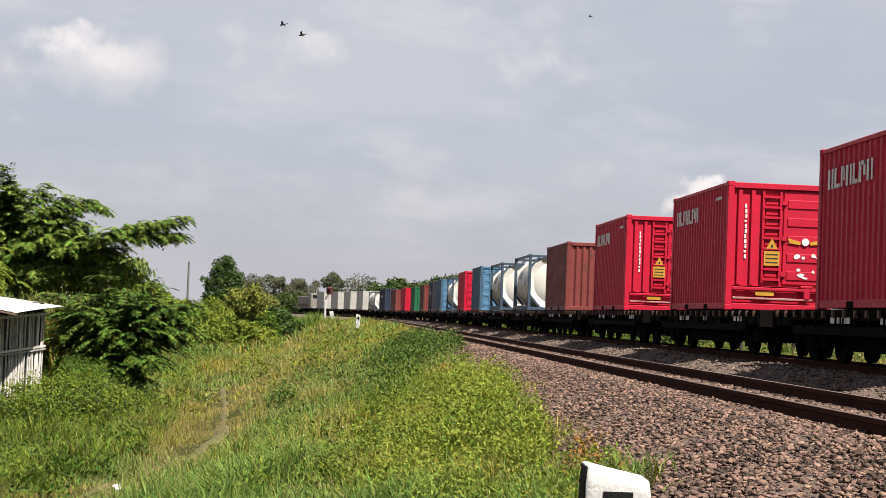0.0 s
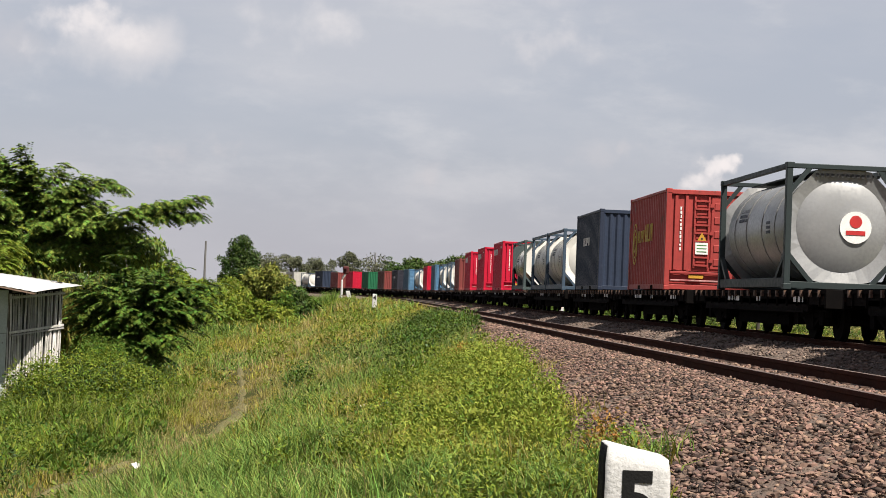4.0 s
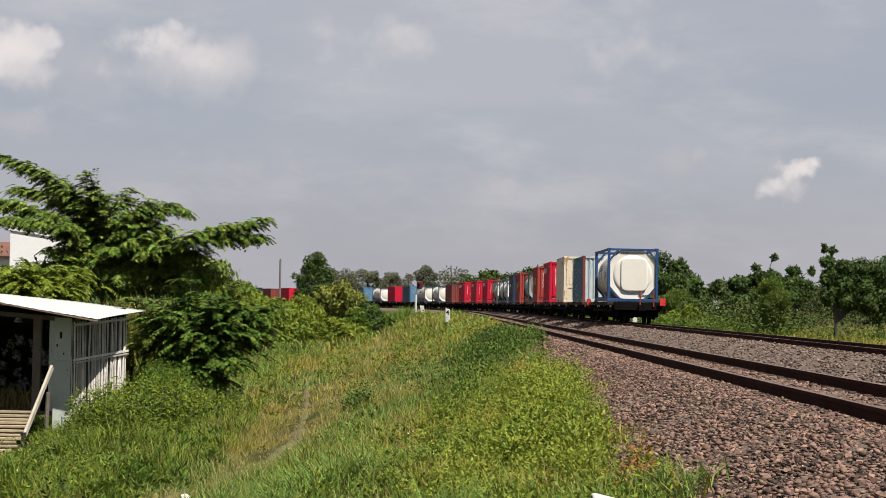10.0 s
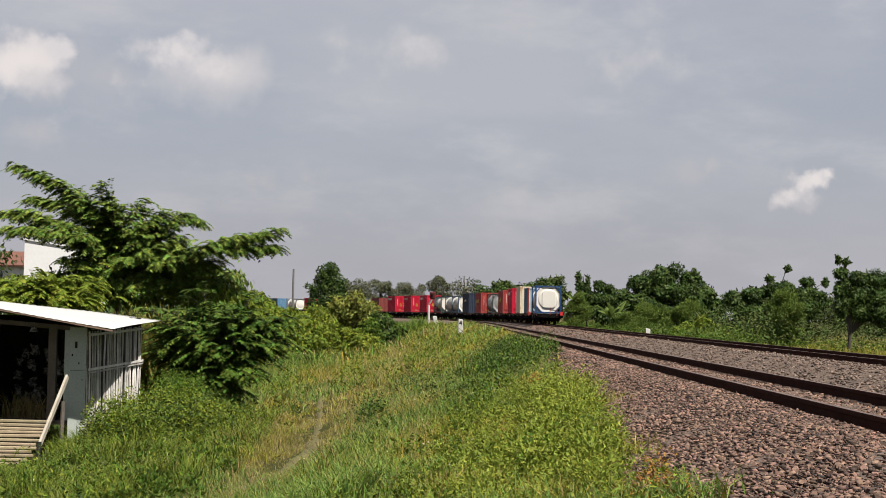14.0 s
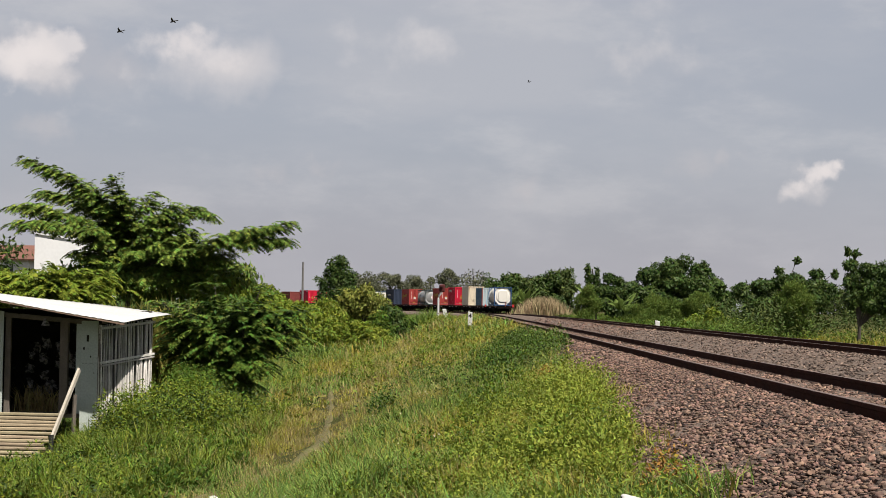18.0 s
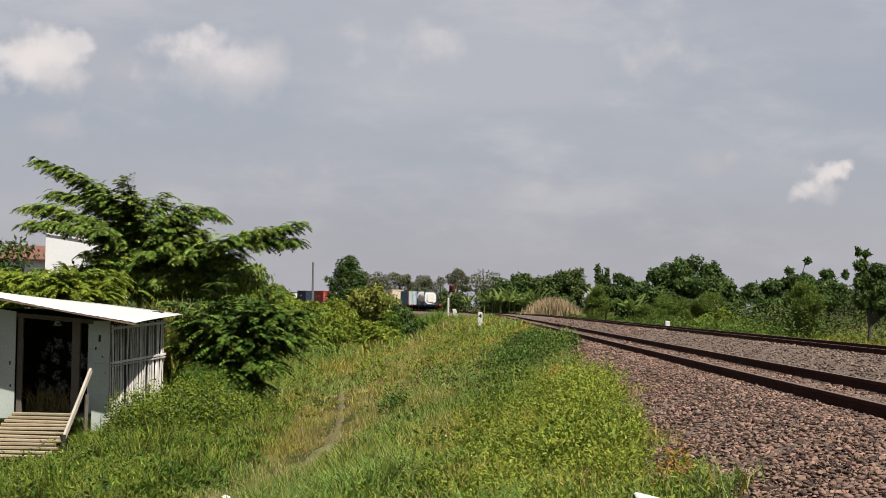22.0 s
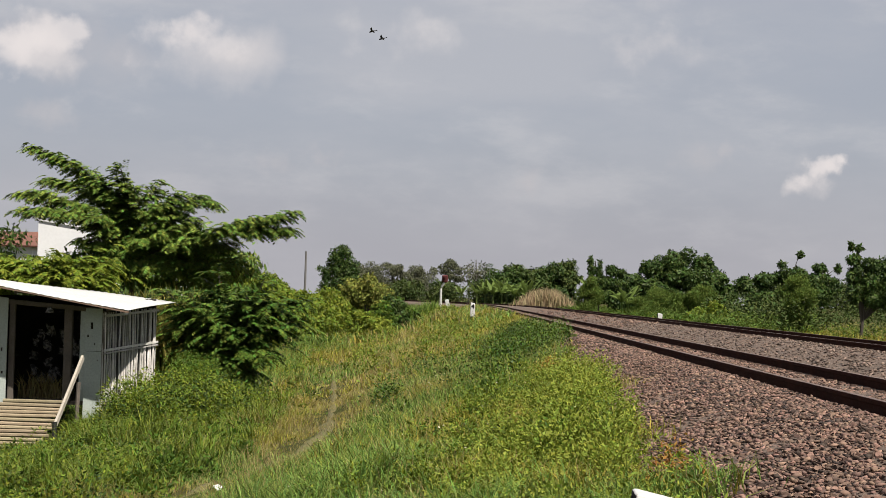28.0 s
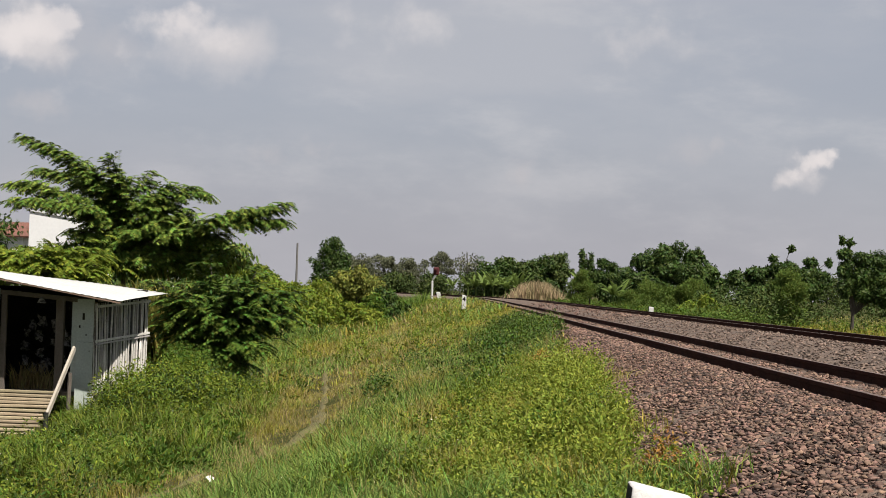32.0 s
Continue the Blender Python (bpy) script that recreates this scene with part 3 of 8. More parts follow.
def build_wagon(L):
    t = thing("flat_wagon", "black steel container flat wagon rolling on the far track", "railway wagon", "wagons of the train")
    h = L / 2 - 0.45
    for x in (-1.12, 1.12):
        m = M()
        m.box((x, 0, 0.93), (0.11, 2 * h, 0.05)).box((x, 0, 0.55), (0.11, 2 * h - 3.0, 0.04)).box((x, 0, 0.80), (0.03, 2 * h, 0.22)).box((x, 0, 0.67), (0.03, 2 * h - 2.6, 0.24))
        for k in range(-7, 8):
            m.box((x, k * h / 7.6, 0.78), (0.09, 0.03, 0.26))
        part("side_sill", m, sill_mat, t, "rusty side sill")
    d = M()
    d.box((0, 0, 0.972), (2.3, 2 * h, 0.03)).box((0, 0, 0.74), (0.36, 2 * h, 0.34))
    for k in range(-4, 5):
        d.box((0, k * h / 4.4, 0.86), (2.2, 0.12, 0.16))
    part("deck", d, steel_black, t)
    for e in (-1, 1):
        m = M()
        m.box((0, e * h, 0.80), (2.36, 0.10, 0.36))
        part("end_beam", m, sill_mat, t, "", 0.01)
        c = M()
        c.box((0, e * (h + 0.22), 0.72), (0.18, 0.46, 0.2)).box((0.03, e * (h + 0.42), 0.72), (0.3, 0.22, 0.28))
        part("coupler", c, steel_black, t, "", 0.02)
        bogie(t, e * (h - 1.85))
    b = M()
    b.tube([(-0.6, -0.9, 0.55), (-0.6, 0.5, 0.55)], 0.2, 12).box((0.5, 0.6, 0.5), (0.5, 0.8, 0.35)).beam((-0.9, -1.5, 0.45), (-0.9, 1.6, 0.45), 0.05, 0.05)
    part("brake_gear", b, steel_black, t)
    # plain black blocks added to fill the shaded gap under the deck
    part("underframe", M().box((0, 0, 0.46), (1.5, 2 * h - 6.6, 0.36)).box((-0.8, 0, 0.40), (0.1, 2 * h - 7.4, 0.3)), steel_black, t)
    st = M().box((0, 0, 0), (0.05, 0.09, 0.13))
    pocket = mesh_of("stake_pocket", st.v, st.f, orange_paint)
    for x in (-1.19, 1.19):
        for k in range(-9, 10):
            o = new("stake_pocket", pocket)
            o.parent, o.matrix_basis = t, pose(x, k * h / 9.6, 0.90)
    w = M()
    for y0, ws in ((h * 0.35, (0.22, 0.07, 0.16, 0.08, 0.2)), (-h * 0.1, (0.12, 0.12)), (-h * 0.62, (0.2, 0.2, 0.07))):
        yy = y0
        for q in ws:
            w.box((-1.139, yy, 0.79), (0.006, q, 0.11))
            yy -= q + 0.09
    tagged(part("stencil", w, white_paint, t, "worn white stencilled marks"), kind="stuff")
    return t


def corr(m, L, H, fn, pitch=0.28, depth=0.036, ends=0.05):
    """A corrugated sheet L long, fn(t, d, e)."""
    prof = [(-L / 2, 0)]
    n = max(2, round((L - 2 * ends) / pitch))
    p = (L - 2 * ends) / n
    for i in range(n):
        a = -L / 2 + ends + i * p
        prof += [(a, 0), (a + p * 0.24, depth), (a + p * 0.5, depth), (a + p * 0.74, 0)]
    prof.append((L / 2, 0))
    return m.strip(prof, fn, 0, H)


def lettering(parent, x, y0, z0, widths, h, material, gap=0.05, name="lettering", label=""):
    """Plain bars in the size of a line of writing on a left side wall; y runs backwards."""
    m = M()
    y = y0
    for i, w in enumerate(widths):
        if name == "code_marks" or h < 0.2:
            m.box((x, y - w / 2, z0), (0.008, w, h))
        else:
            st = max(0.05, w * 0.34)
            m.box((x, y - st / 2, z0), (0.008, st, h))
            if i % 3 != 1:
                m.box((x, y - w + st * 0.4, z0 + (0.0 if i % 3 == 0 else h * 0.15)), (0.008, st * 0.8, h if i % 3 == 0 else h * 0.7))
            if i % 3 != 0:
                m.box((x, y - w / 2 - st / 4, z0 + (h / 2 - 0.035) * (1 if i % 3 == 2 else -1)), (0.008, w - st / 2, 0.07))
        y -= w + gap
    ob = part(name, m, material, parent, label)
    return tagged(ob, kind="stuff") if name == "code_marks" else ob


logo_white = mat("white_logo_paint", (1.14, 1.10, 1.06), (1.02, 0.98, 0.93), rough=0.6, scale=6)


def build_box(name, label, paint, H, rear="door", flat=False, logo=None, end_paint=None, post_paint=None, sign=None):
    """A twenty-foot box. Its middle at the deck is the origin; the rear looks back along the track."""
    t = thing(name, label, "container", "containers on the train")
    L, W = 6.058, 2.438
    post_paint = post_paint or paint
    for x in (-1, 1):
        for y in (-1, 1):
            m = M().box((x * (W / 2 - 0.075), y * (L / 2 - 0.08), H / 2), (0.15, 0.16, H - 0.24))
            part("corner_post", m, post_paint if y < 0 and x < 0 else paint, t, "", 0.012)
            for z in (0.06, H - 0.06):
                part("corner_casting", M().box((x * (W / 2 - 0.08), y * (L / 2 - 0.085), z), (0.17, 0.18, 0.122)), post_paint if y < 0 and x < 0 else paint, t, "", 0.012)
    for x in (-1, 1):
        part("top_side_rail", M().box((x * (W / 2 - 0.04), 0, H - 0.06), (0.07, L - 0.34, 0.08)), paint, t, "", 0.008)
        part("bottom_side_rail", M().box((x * (W / 2 - 0.05), 0, 0.09), (0.07, L - 0.34, 0.14)), paint, t, "", 0.008)
        s = M()
        xf = x * (W / 2 - 0.045)
        if flat:
            s.box((x * (W / 2 - 0.03), 0, H / 2 + 0.02), (0.03, L - 0.3, H - 0.26))
        else:
            corr(s, L - 0.3, H - 0.24, lambda a, d, e: (xf - x * d + x * 0.02, a, 0.15 + e))
        part("side_panel", s, paint, t)
    # pockets are not cut: black plates stand for their shaded openings
    for x in (-1, 1):
        for y in (-1.05, 1.05):
            part("fork_pocket", M().box((x * (W / 2 - 0.012), y, 0.075), (0.012, 0.36, 0.115)), steel_black, t, "dark plate standing for a fork pocket in the bottom rail")
    r = M()
    corr(r, L - 0.2, W - 0.12, lambda a, d, e: (e - (W - 0.12) / 2, a, H - 0.035 - d * 0.5), 0.35)
    part("roof", r, paint, t)
    fr = M()
    corr(fr, W - 0.3, H - 0.3, lambda a, d, e: (a, L / 2 - 0.06 - d, 0.17 + e))
    part("front_panel", fr, paint, t)
    for y in (-1, 1):
        part("top_end_rail", M().box((0, y * (L / 2 - 0.06), H - 0.09), (W - 0.3, 0.11, 0.13)), end_paint or paint, t, "", 0.01)
        part("bottom_end_rail", M().box((0, y * (L / 2 - 0.06), 0.09), (W - 0.3, 0.11, 0.14)), end_paint or paint, t, "", 0.01)
    part("underside", M().box((0, 0, 0.13), (W - 0.2, L - 0.2, 0.04)), steel_black, t)
    yr = -L / 2
    ep = end_paint or paint
    if rear == "corr":
        m = M()
        corr(m, W - 0.28, H - 0.3, lambda a, d, e: (a, yr + 0.03 + d, 0.16 + e), 0.27, 0.045)
        part("rear_panel", m, ep, t)
    elif rear in ("door", "reefer"):
        for sx in (-1, 1):
            d = M().box((sx * 0.53, yr + 0.07, H / 2), (1.04, 0.05, H - 0.33))
            door = part("door", d, ep, t, "", 0.01)
            if rear == "door":
                q = M()
                for k in range(5):
                    q.box((sx * 0.53, yr + 0.04, 0.42 + k * (H - 0.8) / 4), (0.86, 0.03, 0.22))
                part("door_rib", q, ep, door, "", 0.012)
            for x in (0.16, 0.62):
                q = M().tube([(sx * x, yr + 0.02, 0.16), (sx * x, yr + 0.02, H - 0.16)], 0.02, 8)
                for z in (0.25, H * 0.36, H * 0.66, H - 0.25):
                    q.box((sx * x, yr + 0.03, z), (0.11, 0.04, 0.07))
                q.box((sx * (x + 0.12), yr + 0.01, 0.95), (0.3, 0.025, 0.04))
                part("lock_rod", q, ep, door)
            for k in range(6 if rear == "reefer" else 4):
                part("hinge", M().box((sx * 1.07, yr + 0.025, 0.3 + k * (H - 0.6) / (5 if rear == "reefer" else 3)), (0.17, 0.04, 0.09)), ep, door, "", 0.008)
    elif rear == "bulk":
        part("rear_panel", M().box((0, yr + 0.10, H / 2 + 0.2), (W - 0.28, 0.04, H - 0.72)), ep, t)
        rb = M()
        for x in (-0.92, -0.62):
            rb.box((x, yr + 0.06, H / 2 + 0.2), (0.09, 0.06, H - 0.75))
        part("panel_rib", rb, ep, t, "", 0.01)
        ld = M()
        for x in (-0.38, 0.02):
            ld.box((x, yr + 0.05, H / 2 + 0.22), (0.05, 0.05, H - 0.85))
        for k in range(9):
            ld.box((-0.18, yr + 0.04, 0.72 + k * (H - 1.05) / 8), (0.4, 0.05, 0.05))
        part("ladder", ld, ep, t)
        for k in range(8):
            part("panel_boss", M().box((-0.18, yr + 0.075, 0.85 + k * (H - 1.05) / 8), (0.3, 0.03, 0.14)), ep, t, "", 0.012)
        d = M().box((0.6, yr + 0.07, H / 2 + 0.22), (1.02, 0.04, H - 0.8))
        door = part("door", d, ep, t, "", 0.012)
        q = M()
        for k in range(5):
            q.box((0.6, yr + 0.045, 0.82 + k * (H - 1.3) / 4), (0.84, 0.03, 0.2))
        part("door_rib", q, ep, door, "", 0.012)
        for k in range(3):
            part("hinge", M().box((0.1, yr + 0.035, 0.85 + k * (H - 1.3) / 2), (0.12, 0.05, 0.1)), ep, door)
        part("lock_rod", M().tube([(1.0, yr + 0.02, 0.56), (1.0, yr + 0.02, H - 0.2)], 0.022, 8), mat("galvanised_rod", (0.45, 0.42, 0.4), rough=0.5, metal=0.6), door, "grey galvanised rod")
        part("sump_panel", M().box((0, yr + 0.16, 0.33), (W - 0.3, 0.05, 0.34)), ep, t)
        part("bumper_bar", M().box((0, yr + 0.05, 0.50), (W - 0.32, 0.08, 0.07)), ep, t, "", 0.01)
        part("tread_bar", M().box((-0.12, yr + 0.05, 0.28), (W - 0.6, 0.07, 0.05)), mat("worn_tread_steel", (0.50, 0.30, 0.28), (0.42, 0.08, 0.09), rough=0.7, scale=5), t, "worn bar with the paint rubbed off", 0.01)
        part("drain_box", M().box((0.66, yr + 0.05, 0.42), (0.14, 0.1, 0.26)).box((0.66, yr + 0.045, 0.57), (0.30, 0.09, 0.06)), ep, t, "", 0.015)
        part("reflector", M().box((-0.3, yr + 0.045, 0.40), (0.42, 0.02, 0.10)), yellow_paint, t, "yellow reflector strip")
        wt = M()
        for k in range(11):
            wt.box((-0.78 + 0.006 * (k % 3), yr + 0.065, 2.05 - k * 0.115 + (H - 2.6)), (0.042 + 0.008 * (k % 2), 0.01, 0.088 if k not in (3, 9) else 0.05))
        tagged(part("stencil", wt, white_paint, t, "white stencilled marks down the rear"), kind="stuff")
        if sign:
            tri = M()
            tri.add([(-0.30, yr + 0.012, 1.42), (-0.04, yr + 0.012, 1.42), (-0.17, yr + 0.012, 1.66)], [(0, 1, 2)])
            tri.add([(-0.30, yr + 0.016, 1.42), (-0.04, yr + 0.016, 1.42), (-0.17, yr + 0.016, 1.66)], [(0, 2, 1)])
            part("warning_triangle", tri, yellow_paint, t, "yellow warning triangle")
            mk = M().box((-0.17, yr + 0.009, 1.48), (0.05, 0.004, 0.06))
            part("warning_mark", mk, black_paint, t)
            part("warning_plate", M().box((-0.17, yr + 0.012, 1.20), (0.36, 0.008, 0.33)), yellow_paint if sign == "yellow" else white_paint, t, "warning plate on the ladder")
            pb = M()
            for k in range(3):
                pb.box((-0.17, yr + 0.006, 1.29 - k * 0.09), (0.28, 0.006, 0.025))
            part("plate_writing", pb, black_paint if sign == "yellow" else mat("green_print", (0.1, 0.3, 0.08)), t)
            if sign == "yellow":
                for sx in (-1, 1):
                    lg = M().add([(0.6 + sx * 0.10, yr + 0.018, 1.60), (0.6 + sx * 0.42, yr + 0.018, 1.68), (0.6 + sx * 0.36, yr + 0.018, 1.56), (0.6 + sx * 0.12, yr + 0.018, 1.53)], [(0, 1, 2, 3)])
                    part("emblem_wing", lg, yellow_paint, t, "yellow wing of the emblem")
                part("emblem_disc", M().tube([(0.6, yr + 0.022, 1.60), (0.6, yr + 0.014, 1.60)], 0.085, 14), white_paint, t)
            dec, tr = M(), random.Random(int(H * 1000))
            for x0, z0, w0, h0 in ((0.42, 1.26, 0.16, 0.13), (0.56, 1.24, 0.10, 0.09), (0.80, 1.29, 0.14, 0.10), (0.90, 1.24, 0.10, 0.07), (0.46, 0.96, 0.13, 0.08), (0.52, 0.84, 0.20, 0.10), (0.60, 0.78, 0.16, 0.06), (0.80, 0.93, 0.10, 0.07)):
                n0 = 9
                dec.add([(x0 + w0 / 2 * tr.uniform(0.55, 1.1) * math.cos(2 * math.pi * i / n0), yr + 0.018, z0 + h0 / 2 * tr.uniform(0.55, 1.15) * math.sin(2 * math.pi * i / n0)) for i in range(n0)], [tuple(range(n0))])
            tagged(part("decal", dec, white_paint, t, "torn white decals"), kind="stuff")
    if logo == "white":
        lettering(t, -W / 2 - 0.004, 2.45, H - 0.60, (0.3, 0.3, 0.2, 0.3, 0.24, 0.34, 0.3), 0.36, logo_white, 0.08, label="large white lettering")
        lettering(t, -W / 2 - 0.004, -1.9, H - 0.35, (0.1, 0.1, 0.1, 0.1), 0.07, white_paint, 0.05, "code_marks")
    elif logo == "gold":
        gold = mat("faded_gold_lettering", (0.80, 0.58, 0.08), (0.62, 0.46, 0.08), rough=0.7, scale=8)
        ring = M()
        n = 26
        for rr, zz in ((0.36, 0.62), (0.26, 0.42), (0.16, 0.24)):
            for k in range(n):
                a, b = 2 * math.pi * k / n, 2 * math.pi * (k + 1) / n
                ring.beam((-W / 2 - 0.006, 1.9 + rr * math.cos(a), 1.42 + zz * math.sin(a)), (-W / 2 - 0.006, 1.9 + rr * math.cos(b), 1.42 + zz * math.sin(b)), 0.008, 0.045)
        part("ring_emblem", ring, gold, t, "faded ringed emblem")
        lettering(t, -W / 2 - 0.004, 1.35, 1.62, (0.16, 0.12, 0.26, 0.2), 0.36, gold, 0.09, label="large faded gold lettering")
        lettering(t, -W / 2 - 0.004, 0.15, 1.70, (0.3, 0.24, 0.12, 0.22), 0.52, gold, 0.09)
    elif logo == "pale":
        lettering(t, -W / 2 - 0.004, 1.0, H * 0.62, (0.3, 0.2, 0.4, 0.3), 0.3, white_paint, 0.12)
    elif logo == "reefer":
        rust = mat("rust_run", (0.42, 0.20, 0.07), (0.55, 0.36, 0.18), rough=0.9, scale=6, fine=40)
        for x0, z0, le, wd in ((-1.16, H - 0.06, 0.55, 0.10), (-1.08, H - 0.10, 0.9, 0.05), (-0.98, H - 0.05, 0.3, 0.12), (-1.15, 0.75, 0.4, 0.06), (-0.3, H - 0.2, 0.25, 0.04), (0.35, H - 0.2, 0.3, 0.05), (0.95, H - 0.15, 0.5, 0.05)):
            m = M().add([(x0 - wd / 2, yr - 0.004, z0), (x0 + wd / 2, yr - 0.004, z0), (x0 + wd * 0.3, yr - 0.004, z0 - le * 0.6), (x0, yr - 0.004, z0 - le), (x0 - wd * 0.35, yr - 0.004, z0 - le * 0.7)], [(0, 1, 2, 3, 4)])
            part("rust_streak", m, rust, t, "rust streak run down the end")
        lettering(t, -W / 2 - 0.004, -1.6, H - 0.45, (0.1, 0.1, 0.08), 0.12, mat("grey_print", (0.2, 0.19, 0.17)), 0.06, "code_marks")
        part("name_plate", M().box((0.36, yr + 0.038, H - 0.46), (0.40, 0.008, 0.20)), white_paint, t, "white plate with dark code marks")
        mk = M()
        for k in range(4):
            mk.box((0.22 + k * 0.095, yr + 0.032, H - 0.46), (0.065, 0.006, 0.12))
        tagged(part("door_writing", mk, black_paint, t, "black code marks and print"), kind="stuff")
        # scrapes, seams and grime on the side and round the locks
        grime = mat("dark_grime", (0.20, 0.18, 0.15), (0.30, 0.27, 0.22), rough=0.9, scale=9)
        gr = random.Random(5)
        sc = M()
        for k in range(26):
            y0, z0, le = gr.uniform(-2.7, 2.7), gr.uniform(0.3, H - 0.7), gr.uniform(0.05, 0.35)
            if k % 3:
                sc.box((-W / 2 + 0.012, y0, z0), (0.006, 0.012, le))
            else:
                sc.box((-W / 2 + 0.012, y0, z0), (0.006, le, 0.010))
        tagged(part("scrape", sc, grime, t, "dark scrapes and runs on the side"), kind="stuff")
        for sx in (-1, 1):
            for z in (0.86, 0.70):
                lk = M().box((sx * 0.40, yr + 0.004, z), (0.34, 0.02, 0.03)).box((sx * 0.46, yr + 0.002, z + 0.02), (0.08, 0.02, 0.07))
                part("lock_handle", lk, mat("dull_lock_steel", (0.52, 0.46, 0.37), (0.36, 0.31, 0.25), rough=0.7), t, "dull grey lock handle")
        for x0, z0, w0, h0 in ((-0.76, 1.35, 0.22, 0.42), (-0.30, 1.42, 0.16, 0.2)):
            fl = M().box((x0, yr + 0.041, z0 + h0 / 2), (w0, 0.006, 0.012)).box((x0, yr + 0.041, z0 - h0 / 2), (w0, 0.006, 0.012)).box((x0 - w0 / 2, yr + 0.041, z0), (0.012, 0.006, h0)).box((x0 + w0 / 2, yr + 0.041, z0), (0.012, 0.006, h0))
            part("hatch_seam", fl, grime, t, "outline of a small hatch on the end")
    return t


def build_tank(name, label, frame_paint, shell, H=2.591, end="dome", end_paint=None, band=True, oct_plate=True, emblem=False):
    """A twenty-foot tank in an open frame."""
    t = thing(name, label, "tank container", "containers on the train")
    L, W = 6.058, 2.438
    end_paint = end_paint or shell
    for x in (-1, 1):
        for y in (-1, 1):
            part("corner_post", M().box((x * (W / 2 - 0.07), y * (L / 2 - 0.07), H / 2), (0.13, 0.13, H - 0.2)), frame_paint, t, "", 0.012)
            for z in (0.06, H - 0.06):
                part("corner_casting", M().box((x * (W / 2 - 0.08), y * (L / 2 - 0.085), z), (0.17, 0.18, 0.122)), frame_paint, t, "", 0.012)
        for z in (0.14, H - 0.07):
            part("side_rail", M().box((x * (W / 2 - 0.07), 0, z), (0.09, L - 0.3, 0.11 if z > 1 else 0.2)), frame_paint, t, "", 0.01)
        for y in (-1, 1):
            part("side_brace", M().beam((x * (W / 2 - 0.07), y * (L / 2 - 0.12), 0.75), (x * (W / 2 - 0.07), y * (L / 2 - 0.8), 0.2), 0.09, 0.1), frame_paint, t)
    for y in (-1, 1):
        part("top_end_rail", M().box((0, y * (L / 2 - 0.07), H - 0.07), (W - 0.26, 0.1, 0.1)), frame_paint, t, "", 0.01)
        part("bottom_end_rail", M().box((0, y * (L / 2 - 0.07), 0.1), (W - 0.26, 0.1, 0.14)), frame_paint, t, "", 0.01)
        for x in (-1, 1):
            part("corner_brace", M().beam((x * (W / 2 - 0.1), y * (L / 2 - 0.07), 0.72), (x * 0.62, y * (L / 2 - 0.07), 0.14), 0.09, 0.09), frame_paint, t)
            part("corner_brace", M().beam((x * (W / 2 - 0.1), y * (L / 2 - 0.07), H - 0.6), (x * 0.72, y * (L / 2 - 0.07), H - 0.1), 0.09, 0.09), frame_paint, t)
    R, zc = 1.12, H / 2 + 0.03
    prof = [(-2.86, 0.0), (-2.85, 0.3), (-2.80, 0.6), (-2.70, 0.86), (-2.56, 1.03), (-2.42, R), (2.42, R), (2.56, 1.03), (2.70, 0.86), (2.80, 0.6), (2.85, 0.3), (2.86, 0.0)]
    m = M()
    n = 40
    for y, r in prof:
        m.v += [(r * math.cos(2 * math.pi * j / n), y, zc + r * math.sin(2 * math.pi * j / n)) for j in range(n)]
    for i in range(len(prof) - 1):
        for j in range(n):
            m.f.append((i * n + j, i * n + (j + 1) % n, (i + 1) * n + (j + 1) % n, (i + 1) * n + j))
    part("tank_shell", m, shell, t, "", 0, True)
    if band:
        for y in (-1.8, -0.7, 0.7, 1.8):
            b = M()
            for yy, r in ((y - 0.02, R + 0.002), (y - 0.02, R + 0.012), (y + 0.02, R + 0.012), (y + 0.02, R + 0.002)):
                b.v += [(r * math.cos(2 * math.pi * j / n), yy, zc + r * math.sin(2 * math.pi * j / n)) for j in range(n)]
            for i in range(3):
                for j in range(n):
                    b.f.append((i * n + j, i * n + (j + 1) % n, (i + 1) * n + (j + 1) % n, (i + 1) * n + j))
            part("shell_band", b, mat("band_steel", (0.36, 0.35, 0.33), (0.28, 0.27, 0.26), rough=0.6), t)
    if oct_plate:
        # the skirt that ties the shell to the end frame: an eight-cornered plate with a round hole
        for y in (-1, 1):
            m = M()
            a, c, e = W / 2 - 0.12, 0.56, 0.56
            if end == "flat":
                c, e = 0.80, 0.10
            z0, z1 = 0.16, H - 0.11
            ring = [(-a, z0 + c), (-a, z1 - e), (-a + e, z1), (a - e, z1), (a, z1 - e), (a, z0 + c), (a - c, z0), (-a + c, z0)]
            nn = 40
            outer, inner = [], []
            for j in range(nn):
                th = 2 * math.pi * j / nn
                dx, dz = math.cos(th), math.sin(th)
                k = 9.0
                for i in range(8):
                    (x1, y1), (x2, y2) = ring[i], ring[(i + 1) % 8]
                    y1, y2 = y1 - zc, y2 - zc
                    ex, ey = x2 - x1, y2 - y1
                    det = dx * -ey + ex * dz
                    if abs(det) > 1e-9:
                        s = (x1 * -ey + ex * y1) / det
                        u = (dx * y1 - dz * x1) / det
                        if s > 0 and -1e-6 <= u <= 1 + 1e-6:
                            k = min(k, s)
                outer.append((k * dx, y * (L / 2 - 0.10), zc + k * dz))
                inner.append((0.93 * dx, y * (L / 2 - (0.12 if end in ("hatch", "flat") else 0.17)), zc + 0.93 * dz))
            m.v = outer + inner
            m.f = [(j, (j + 1) % nn, nn + (j + 1) % nn, nn + j) for j in range(nn)]
            part("end_skirt", m, frame_paint if end == "flat" and y > 0 else end_paint, t)
